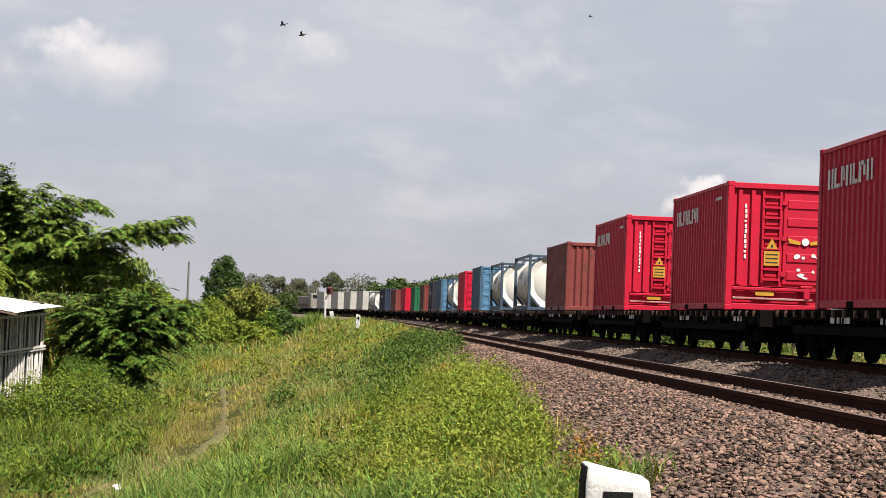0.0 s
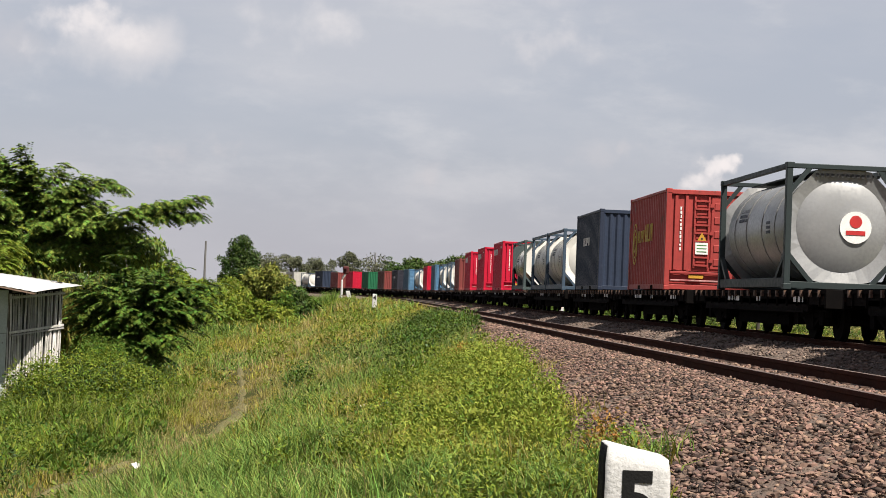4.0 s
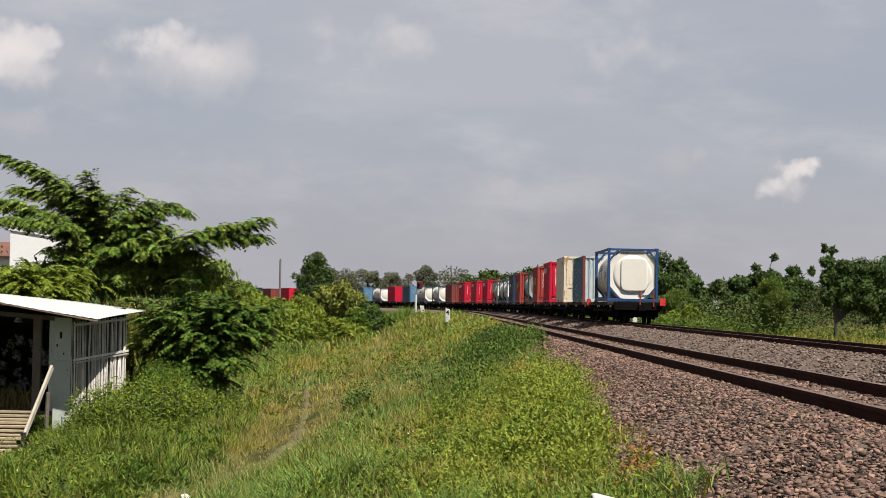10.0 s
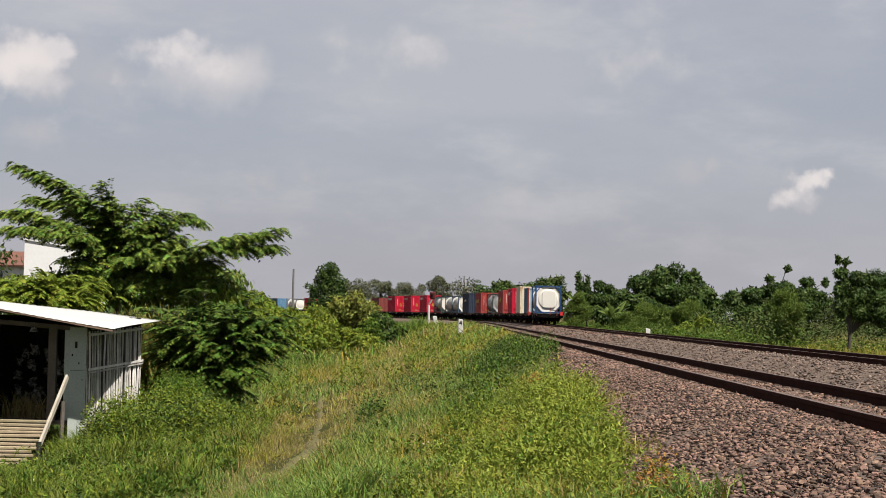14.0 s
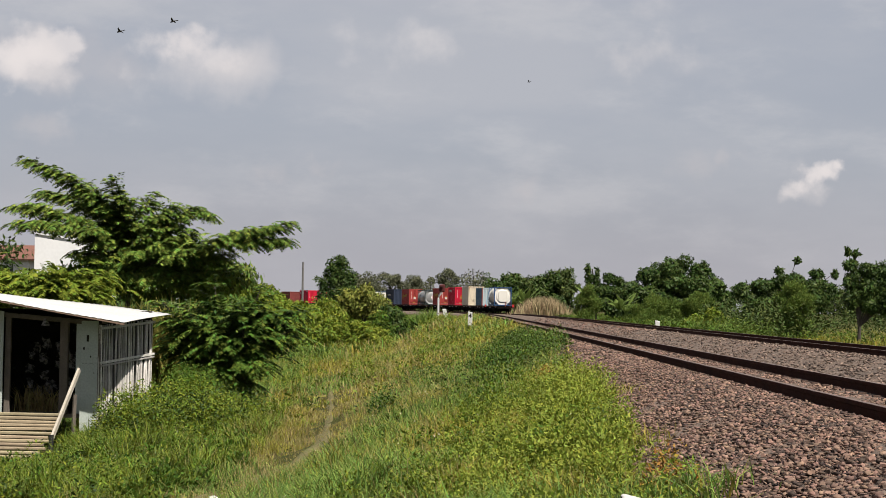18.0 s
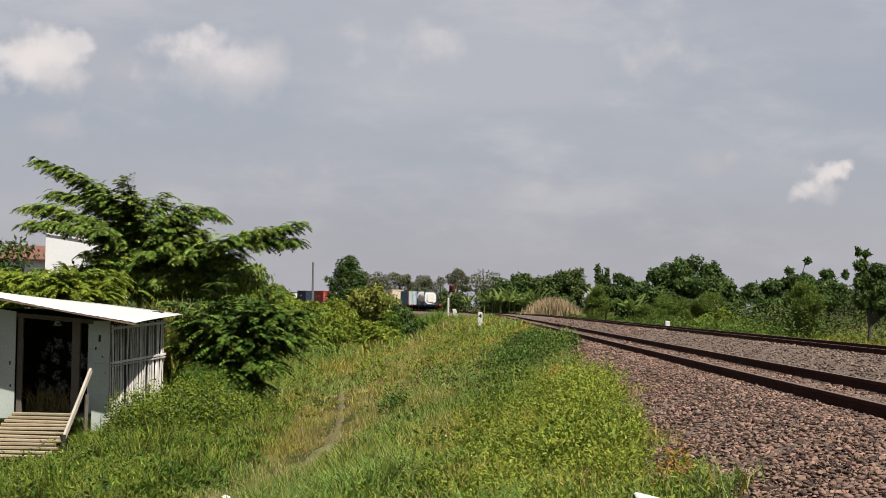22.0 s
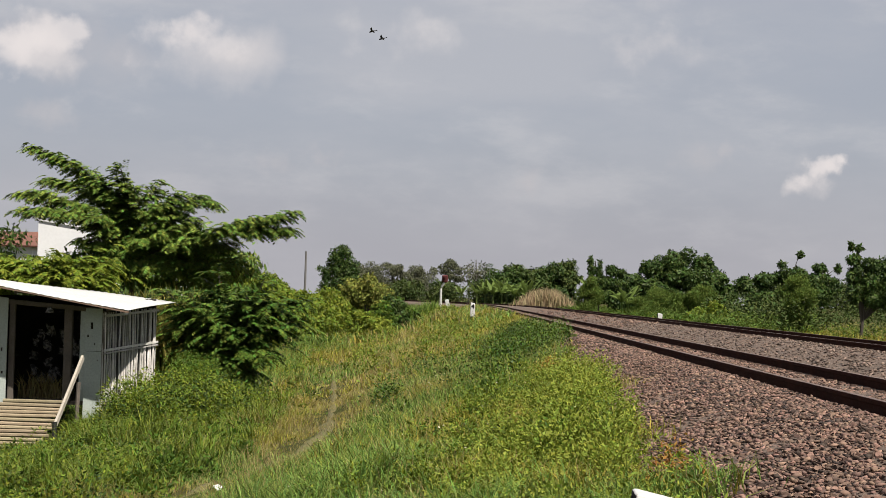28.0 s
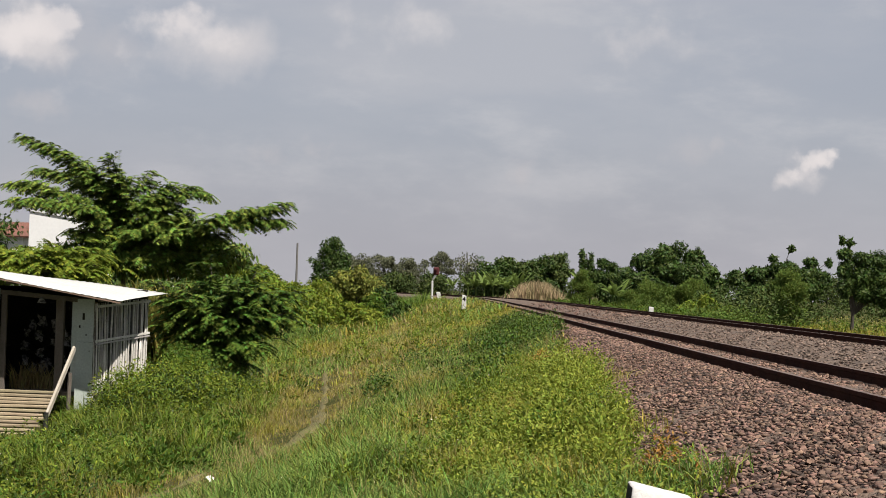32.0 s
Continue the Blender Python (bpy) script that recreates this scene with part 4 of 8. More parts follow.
    if end in ("dome", "flat", "hatch"):
        for y in (-1, 1):
            m = M()
            prof2 = ((0.95, 2.87), (0.8, 2.925), (0.55, 2.97), (0.28, 2.992), (0.001, 3.0)) if end == "dome" else ((0.95, 2.90), (0.90, 2.955), (0.80, 2.965), (0.4, 2.97), (0.001, 2.972)) if end == "hatch" else ((0.95, 2.905), (0.5, 2.909), (0.001, 2.911))
            for r, yy in prof2:
                m.v += [(r * math.cos(2 * math.pi * j / n), y * yy, zc + r * math.sin(2 * math.pi * j / n)) for j in range(n)]
            for i in range(len(prof2) - 1):
                for j in range(n):
                    m.f.append((i * n + j, i * n + (j + 1) % n, (i + 1) * n + (j + 1) % n, (i + 1) * n + j))
            part("end_dome", m, frame_paint if end == "flat" and y > 0 else end_paint, t, "", 0, True)
    if end == "flat":
        for x in (-1, 1):
            for y in (-1, 1):
                g = M()
                for k, dx in enumerate((-0.02, 0.02)):
                    q = [(x * (W / 2 - 0.07) + dx, y * (L / 2 - 0.13), 0.24), (x * (W / 2 - 0.07) + dx, y * (L / 2 - 0.13), 1.25), (x * (W / 2 - 0.07) + dx, y * (L / 2 - 0.42), 0.95), (x * (W / 2 - 0.07) + dx, y * (L / 2 - 0.95), 0.24)]
                    g.add(q, [(0, 1, 2, 3)])
                part("gusset_plate", g, frame_paint, t, "solid corner gusset")
                part("saddle_leg", M().box((x * 0.86, y * 1.75, 0.46), (0.34, 0.3, 0.62)), frame_paint, t, "", 0.01)
        pl, n2 = M(), 8
        for i in range(n2 + 1):
            an = math.radians(12 + 38 * i / n2)
            pl.v += [(-(R + 0.007) * math.cos(an), yy, zc + (R + 0.007) * math.sin(an)) for yy in (1.5, -0.5)]
        pl.f += [(2 * i, 2 * i + 1, 2 * i + 3, 2 * i + 2) for i in range(n2)]
        part("name_placard", pl, white_paint, t, "white placard with dark writing")
    if emblem:
        part("emblem_disc", M().tube([(0.25, -2.93, zc - 0.02), (0.25, -3.02, zc - 0.02)], 0.33, 24), white_paint, t, "round white emblem disc")
        part("emblem_mark", M().tube([(0.25, -3.0, zc + 0.10), (0.25, -3.028, zc + 0.10)], 0.13, 18), red_paint, t, "red mark on the disc")
        part("emblem_bar", M().box((0.25, -3.02, zc - 0.13), (0.4, 0.02, 0.09)), red_paint, t)
    if end == "hatch":
        m = M()
        nn, a, b = 28, 0.64, 0.80
        for y, k in ((-2.90, 1.0), (-3.0, 1.0), (-3.022, 0.97), (-3.03, 0.92)):
            for j in range(nn):
                th = 2 * math.pi * j / nn
                cx, cz = math.cos(th), math.sin(th)
                m.v.append((0.06 + k * a * math.copysign(abs(cx) ** 0.35, cx), y, zc + k * b * math.copysign(abs(cz) ** 0.35, cz)))
        for i in range(3):
            for j in range(nn):
                m.f.append((i * nn + j, i * nn + (j + 1) % nn, (i + 1) * nn + (j + 1) % nn, (i + 1) * nn + j))
        m.f.append(tuple(range(3 * nn, 4 * nn)))
        part("end_cover", m, end_paint, t, "rounded white cover on the tank end")
        lb = M()
        for k in range(6):
            lb.box((0.32 + k * 0.075, -L / 2 + 0.085, 0.34), (0.05, 0.008, 0.055))
        lb.box((0.5, -L / 2 + 0.085, 0.29), (0.46, 0.008, 0.018))
        tagged(part("bottom_marks", lb, black_paint, t, "small dark marks low on the end plate"), kind="stuff")
    w = M()
    for k, q in enumerate((0.1, 0.1, 0.1, 0.1, 0.04, 0.1, 0.1, 0.1, 0.1, 0.1, 0.1, 0.04, 0.09)):
        w.box((-0.55 + k * 0.105, -L / 2 + 0.095, H - 0.24), (q * 0.65, 0.008, 0.07))
    tagged(part("code_marks", w, black_paint, t, "black code marks over the tank end"), kind="stuff")
    side = M()
    for za, words in ((0.46, (4, 3)), (0.34, (9,)), (0.24, (6, 2))):
        y, r2 = 1.45, R + 0.006
        x1 = -math.sqrt(r2 * r2 - za * za)
        tilt = Matrix.Rotation(math.asin(za / r2), 3, "Y")
        for count in words:
            for k in range(count):
                side.box((x1, y, zc + za), (0.008, 0.045 if k % 2 else 0.06, 0.075), tilt)
                y -= 0.085
            y -= 0.08
    for za in (0.1, 0.0, -0.1):
        x1 = -math.sqrt(1.126 ** 2 - za * za)
        side.box((x1, -1.25, zc + za), (0.008, 0.30, 0.06))
    tagged(part("side_lettering", side, mat("grey_lettering", (0.16, 0.17, 0.2)), t, "small dark lettering on the tank side"), kind="stuff")
    wk = M()
    wk.box((-0.25, 0, zc + R + 0.04), (0.42, L - 0.5, 0.03)).tube([(0, 0, zc + R - 0.02), (0, 0, zc + R + 0.08)], 0.28, 16)
    part("walkway", wk, frame_paint, t, "walkway and manlid on top")
    return t


def paint(name, a, b=None, spots=None, at=0.62, rough=0.55, bump=0.15, scale=0.9, stretch=1.0, grain=0.4):
    return mat(name, a, b, grain=grain, rough=rough, scale=scale, stretch=stretch, fine=9, bump=bump, dist=0.006, spots=spots, spot_at=at, spec=0.25)


red = paint("red_container_paint", (0.68, 0.010, 0.048), (0.56, 0.009, 0.040), (0.38, 0.012, 0.03), 0.66)
brick = paint("brick_red_container_paint", (0.48, 0.066, 0.058), (0.37, 0.052, 0.046), (0.2, 0.05, 0.035), 0.64)
dark_red = paint("dull_red_container_paint", (0.27, 0.06, 0.055), (0.21, 0.05, 0.045), (0.14, 0.05, 0.04), 0.62)
cream = paint("cream_reefer_paint", (0.85, 0.74, 0.565), (0.77, 0.67, 0.51), (0.54, 0.44, 0.31), 0.64, grain=0.35, stretch=0.35, scale=1.6)
blue_worn = paint("peeling_blue_paint", (0.10, 0.25, 0.38), (0.06, 0.15, 0.23), (0.34, 0.43, 0.46), 0.58, scale=1.5, stretch=1.7)
blue_end = paint("bleached_blue_paint", (0.58, 0.63, 0.63), (0.44, 0.54, 0.59), (0.20, 0.36, 0.48), 0.56, scale=3.2, stretch=0.18)
rust_post = paint("rust_red_post", (0.28, 0.05, 0.04), (0.2, 0.045, 0.035))
navy = paint("navy_container_paint", (0.024, 0.034, 0.065), (0.03, 0.04, 0.07), (0.05, 0.06, 0.09), 0.62)
navy_end = paint("navy_end_paint", (0.035, 0.048, 0.085), (0.028, 0.04, 0.07))
tank_blue = paint("blue_frame_paint", (0.025, 0.08, 0.22), (0.021, 0.065, 0.175), (0.1, 0.08, 0.07), 0.68)
slate = paint("slate_frame_paint", (0.07, 0.11, 0.16), (0.06, 0.09, 0.13), (0.10, 0.08, 0.07), 0.66)
dark_frame = paint("black_green_frame_paint", (0.035, 0.05, 0.05), (0.03, 0.04, 0.042))
white_tank = paint("white_tank_paint", (0.84, 0.81, 0.75), (0.80, 0.77, 0.71), (0.70, 0.65, 0.57), 0.80, 0.4, 0.03, grain=0.10)
grey_tank = paint("grey_tank_cladding", (0.68, 0.66, 0.60), (0.60, 0.58, 0.53), (0.42, 0.38, 0.32), 0.70, 0.4)
silver = mat("silver_tank_cladding", (0.50, 0.50, 0.50), (0.42, 0.42, 0.42), rough=0.38, metal=0.45, scale=1.2, fine=14, bump=0.1, dist=0.004)
olive_tank = mat("dull_steel_tank_cladding", (0.50, 0.47, 0.38), (0.40, 0.38, 0.30), rough=0.30, metal=0.85, scale=1.2, fine=14, bump=0.08, dist=0.004)
teal_frame = paint("grey_green_frame_paint", (0.085, 0.115, 0.115), (0.07, 0.095, 0.095))
sky_blue = paint("light_blue_container_paint", (0.10, 0.24, 0.42), (0.13, 0.27, 0.42), (0.4, 0.42, 0.42), 0.62)
steel_blue = paint("dull_blue_container_paint", (0.06, 0.13, 0.21), (0.08, 0.15, 0.22), (0.3, 0.33, 0.36), 0.64)
green = paint("green_container_paint", (0.02, 0.17, 0.075), (0.02, 0.13, 0.06))
brown = paint("brown_container_paint", (0.15, 0.045, 0.035), (0.12, 0.04, 0.03))
off_white = paint("off_white_reefer_paint", (0.62, 0.60, 0.56), (0.52, 0.50, 0.46), (0.4, 0.36, 0.3), 0.66)
charcoal = paint("charcoal_container_paint", (0.03, 0.03, 0.045), (0.04, 0.04, 0.055), (0.4, 0.4, 0.42), 0.70)

KINDS = {
    "tail_tank": lambda: build_tank("tank_container", "white tank in a blue frame on the last wagon", tank_blue, white_tank, end="hatch", end_paint=white_tank),
    "blue": lambda: build_box("container", "peeling blue steel container with a bleached ribbed end", blue_worn, 2.591, "corr", end_paint=blue_end, post_paint=rust_post),
    "reefer": lambda: build_box("container", "cream refrigerated container with rust stains", cream, 2.935, "reefer", flat=True, logo="reefer"),
    "red": lambda: build_box("container", "bright red bulk container with a ladder on its end", red, 2.925, "bulk", logo="white", sign="yellow"),
    "brick": lambda: build_box("container", "brick-red bulk container with faded gold lettering", brick, 2.875, "bulk", logo="gold", sign="white"),
    "silver_tank": lambda: build_tank("tank_container", "silver tank in a black frame with a round red emblem", dark_frame, silver, H=2.61, end="dome", end_paint=silver, emblem=True),
    "navy": lambda: build_box("container", "dark navy corrugated steel container", navy, 2.92, "corr", end_paint=navy_end, logo="pale"),
    "blue_tank": lambda: build_tank("tank_container", "pale tank in a slate-blue frame", slate, grey_tank, end_paint=white_tank),
    "green_tank": lambda: build_tank("tank_container", "steel tank with a white end in a grey-green frame", teal_frame, olive_tank, end="flat", end_paint=white_tank),
    "dark_red": lambda: build_box("container", "dull red container with a ribbed end", dark_red, 2.65, "corr"),
    "white_tank": lambda: build_tank("tank_container", "white tank in a slate-blue frame", slate, white_tank, end_paint=white_tank),
    "steel_blue": lambda: build_box("container", "dull blue container with white papers on the end", steel_blue, 2.75, "door", end_paint=sky_blue),
    "sky_blue": lambda: build_box("container", "light blue steel container with ribbed doors", steel_blue, 2.7, "door", end_paint=sky_blue),
    "charcoal": lambda: build_box("container", "charcoal container with white marks", charcoal, 2.7, "door", logo="pale"),
    "brown": lambda: build_box("container", "brown steel container with ribbed end", brown, 2.65, "corr", end_paint=dark_red),
    "green": lambda: build_box("container", "green steel container with ribbed end", green, 2.65, "corr"),
    "white_reefer": lambda: build_box("container", "off-white smooth-sided refrigerated container", off_white, 2.8, "reefer", flat=True),
    "plain_red": lambda: build_box("container", "red steel container with ribbed doors", red, 2.75, "door"),
}
# rear end of each container along the train, from the tail on
LOAD = [("tail_tank", 0), ("blue", 12.88), ("reefer", 25.86), ("red", 38.41), ("brick", 51.63), ("silver_tank", 64.46), ("brick", 77.35), ("navy", 89.82), ("blue_tank", 99.94), ("blue_tank", 105.95), ("green_tank", 115.66), ("red", 128.2), ("red", 141.3), ("red", 154.3), ("dark_red", 167.2), ("white_tank", 179.7), ("blue_tank", 192.3), ("steel_blue", 205.1), ("plain_red", 217.3), ("white_tank", 229.5), ("sky_blue", 242.8), ("charcoal", 255.3), ("brown", 269.5), ("green", 284.5), ("plain_red", 298.5), ("dark_red", 311.5), ("navy", 324.3), ("white_tank", 335.5), ("white_reefer", 347.3), ("white_reefer", 359), ("white_reefer", 370.4), ("white_reefer", 382.5)]
JOINTS = [-3.2, 9.5, 22.4, 35.2, 48, 61.1, 73.9, 86.6, 97.9, 113.8, 125, 137.8, 150.8, 163.8, 176.5, 189, 201.7, 214.2, 226.4, 239.2, 252.1, 265.4, 280, 294.5, 308, 320.9, 332.9, 344.4, 356.2, 367.7, 379.5, 391.5]


def along(s, t, z):
    x, y, h = line(TAIL + s + SPEED * (t - 9.0))
    return pose(float(x), float(y), z, 0, 0, -math.degrees(float(h)))


def build_train():
    made, seen = {}, 0
    for kind, s in LOAD:
        if kind in made:
            ob = copy_thing(made[kind], Matrix())
        else:
            ob = made[kind] = KINDS[kind]()
        MOVING.append((ob, s + 3.03, RAIL_Z + DECK - 0.012))
    wag = {}
    for a, b in zip(JOINTS, JOINTS[1:]):
        k = 14.2 if b - a > 13.9 else 12.7
        ob = copy_thing(wag[k], Matrix()) if k in wag else wag.setdefault(k, build_wagon(k))
        MOVING.append((ob, (a + b) / 2, RAIL_Z))
    # red board and uprights on the last wagon
    last = MOVING[len(LOAD)][0]
    part("tail_board", M().box((-1.2, 5.95, 0.98), (0.22, 0.03, 0.36)).box((-1.2, 6.05, 0.85), (0.05, 0.2, 0.05)), red_paint, last, "bright red board", 0.01)
    part("tail_board", M().box((1.02, -6.12, 1.0), (0.26, 0.03, 0.34)).box((1.02, -6.0, 0.85), (0.05, 0.25, 0.05)), red_paint, last, "red tail board", 0.01)
    for x in (0.0, 0.62):
        part("tail_stanchion", M().box((x, -5.98, 1.15), (0.07, 0.06, 0.75)), rust_post, last, "rust-red upright at the tail", 0.01)


def build_engine():
    t = thing("locomotive", "grey and brown diesel locomotive at the head of the train", "locomotive")
    body = M().box((0, 0.5, 2.1), (1.9, 11.0, 1.9)).box((0, -5.0, 2.35), (2.6, 2.2, 2.5)).box((0, 0, 1.05), (2.7, 14.2, 0.25))
    part("body", body, paint("engine_grey", (0.30, 0.28, 0.25), (0.24, 0.22, 0.2)), t, "", 0.08)
    part("stripe", M().box((0, 0.5, 1.5), (1.93, 10.9, 0.4)), paint("engine_brown", (0.16, 0.08, 0.03)), t)
    glass = mat("dark_glass", (0.02, 0.025, 0.03), rough=0.1)
    part("cab_window", M().box((-1.31, -5.0, 3.0), (0.02, 1.4, 0.6)), glass, t)
    part("rear_window", M().box((0.0, -6.11, 3.0), (1.8, 0.02, 0.6)), glass, t)
    part("fuel_tank", M().box((0, 0, 0.65), (2.2, 3.2, 0.6)), steel_black, t, "", 0.06)
    bogie(t, -4.6)
    bogie(t, 4.6)
    MOVING.append((t, 399.5, RAIL_Z))


build_train()
build_engine()

# ---- trackside things ----
white_wash = mat("whitewashed_stone", (0.70, 0.69, 0.68), (0.62, 0.61, 0.60), rough=0.85, scale=9, fine=70, bump=0.6, dist=0.006, spots=(0.40, 0.38, 0.35), spot_at=0.68, grain=0.3)
stone_black = mat("black_number_side", (0.012, 0.012, 0.012), (0.02, 0.02, 0.02), rough=0.8, fine=90, spec=0.1)


def number(body, size, m, parent):
    c = bpy.data.curves.new("number", "FONT")
    c.body, c.size, c.extrude, c.offset, c.align_x = body, size, 0.002, size * 0.03, "CENTER"
    c.materials.append(stone_black)
    o = new("number", c)
    o.parent, o.matrix_basis = parent, m
    return o


def marker_stone(name, label, x, y, z0, z1, w, d, turn, body, size, drop=0.115, slope=0.05):
    """A whitewashed post, chipped and uneven, its left side and foot black, its number on the face."""
    t = thing(name, label, "marker stone", m=pose(x, y, z0, 0, 0, turn))
    bm = bmesh.new()
    bmesh.ops.create_cube(bm, size=1.0)
    h = z1 - z0
    bmesh.ops.subdivide_edges(bm, edges=bm.edges[:], cuts=15, use_grid_fill=True)
    for v in bm.verts:
        # rounded block: pull the corners in, then lean the top and roughen it
        q = Vector((v.co.x * w, v.co.y * d, (v.co.z + 0.5) * h))
        r = 0.022
        c = Vector((max(-w / 2 + r, min(w / 2 - r, q.x)), max(-d / 2 + r, min(d / 2 - r, q.y)), min(h - r, q.z)))
        if (q - c).length > r:
            q = c + (q - c).normalized() * r
        q.z -= slope * (q.x / w + 0.5) * max(0, q.z / h) ** 6
        q.x *= 1 + 0.10 * (1 - q.z / h)
        rough = 0.5 + 1.6 * max(0.0, noise.noise(q * 9)) * ((q - c).length > r * 0.9)
        q += noise.noise_vector(q * 16) * 0.004 * rough + noise.noise_vector(q * 55) * 0.0018
        v.co = q
    bm.normal_update()
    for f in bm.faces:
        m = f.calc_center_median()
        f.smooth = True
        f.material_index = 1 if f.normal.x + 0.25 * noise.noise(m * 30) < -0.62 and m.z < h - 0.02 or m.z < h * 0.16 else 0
    me = bpy.data.meshes.new("stone_body")
    bm.to_mesh(me)
    bm.free()
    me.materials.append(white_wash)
    me.materials.append(stone_black)
    ob = new("stone_body", me)
    ob.parent = t
    if body:
        number(body, size, pose(0.0, -d / 2 - 0.001, h - drop - size * 0.70, 90, 0, 0), t)
    return t


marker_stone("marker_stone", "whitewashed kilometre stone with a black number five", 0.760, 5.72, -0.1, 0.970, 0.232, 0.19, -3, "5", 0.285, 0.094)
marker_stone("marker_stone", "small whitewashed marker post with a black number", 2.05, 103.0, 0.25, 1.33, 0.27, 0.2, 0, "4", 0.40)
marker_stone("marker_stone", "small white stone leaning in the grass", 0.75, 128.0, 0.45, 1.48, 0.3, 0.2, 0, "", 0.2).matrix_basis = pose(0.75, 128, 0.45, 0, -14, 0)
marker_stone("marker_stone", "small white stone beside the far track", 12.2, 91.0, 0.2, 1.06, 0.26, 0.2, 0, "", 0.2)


def build_signal():
    t = thing("signal_post", "white signal post with a dark red head", "railway signal", m=pose(0.05, 135, 0.5))
    m = M().tube([(0, 0, 0), (0, 0, 1.75), (0.03, 0, 1.95), (0.28, 0, 2.3)], 0.09, 10)
    part("post", m, white_wash, t)
    part("head", M().box((0.30, -0.05, 2.62), (0.5, 0.25, 0.62)), paint("dull_red_signal", (0.13, 0.03, 0.03)), t, "dark red head", 0.08)
    part("lamp_hood", M().tube([(0.22, -0.16, 2.62), (0.22, -0.36, 2.62)], 0.12, 12, False), black_paint, t)


build_signal()


def build_pole():
    t = thing("utility_pole", "grey concrete utility pole behind the bushes", "utility pole", m=pose(-13.2, 160, -1.0))
    part("pole", M().tube([(0, 0, 0), (0, 0, 6.7)], [0.13, 0.09], 10), mat("pole_concrete", (0.2, 0.19, 0.18), (0.15, 0.145, 0.14)), t)


build_pole()


def loose_rail(s0, s1, o0, o1):
    m = M()
    for k in range(7):
        s = s0 + (s1 - s0) * k / 6
        o = o0 + (o1 - o0) * k / 6 + 0.05 * math.sin(k * 2.1)
        x, y, _t = line(s, o)
        m.v += [(x - 0.05, y, bed_z(o) + 0.01), (x - 0.03, y, bed_z(o) + 0.12), (x + 0.03, y, bed_z(o) + 0.12), (x + 0.05, y, bed_z(o) + 0.01)]
    m.f = [(i * 4 + j, i * 4 + j + 1, i * 4 + j + 5, i * 4 + j + 4) for i in range(6) for j in range(3)]
    tagged(part("loose_rail", m, rail_mat), "old rusty rail lying on the stones between the tracks", "rail", "loose rails")


loose_rail(74, 96, -3.3, -3.0)
loose_rail(98, 122, -2.9, -2.6)

# ---- the shed ----
board_mat = mat("grey_painted_board", (0.60, 0.66, 0.61), (0.52, 0.58, 0.54), rough=0.8, scale=3, fine=30, bump=0.3, spots=(0.2, 0.2, 0.18), spot_at=0.68)
old_wood = mat("weathered_wood", (0.20, 0.165, 0.135), (0.13, 0.11, 0.09), rough=0.9, scale=4, fine=40, bump=0.5)
bamboo_mat = mat("grey_bamboo", (0.90, 0.86, 0.82), (0.62, 0.58, 0.54), rough=0.8, scale=5, fine=40, bump=0.4, obj=0.4)
tread_mat = mat("tan_bamboo", (0.42, 0.34, 0.22), (0.32, 0.25, 0.16), rough=0.75, scale=5, fine=40, bump=0.4, obj=0.2)
zinc = mat("white_zinc_sheet", (0.80, 0.80, 0.78), (0.72, 0.72, 0.70), rough=0.5, scale=2, fine=20, bump=0.1, spots=(0.42, 0.30, 0.2), spot_at=0.72)
# inner walls near black, so the doorway reads dark
inner_dark = mat("dark_inner_wall", (0.022, 0.019, 0.017), (0.04, 0.034, 0.03), rough=0.95, scale=3, fine=30, spots=(0.10, 0.095, 0.09), spot_at=0.64)
rag_mat = mat("pale_plastic_rag", (0.42, 0.40, 0.39), (0.05, 0.05, 0.05), rough=0.7, scale=16, contrast=(0.42, 0.58))
FL, FR, BR, BL = Vector((-10.2, 32.3, 0)), Vector((-6.65, 32.3, 0)), Vector((-6.10, 35.1, 0)), Vector((-9.8, 35.4, 0))
SILL, EAVE = -0.62, 1.18


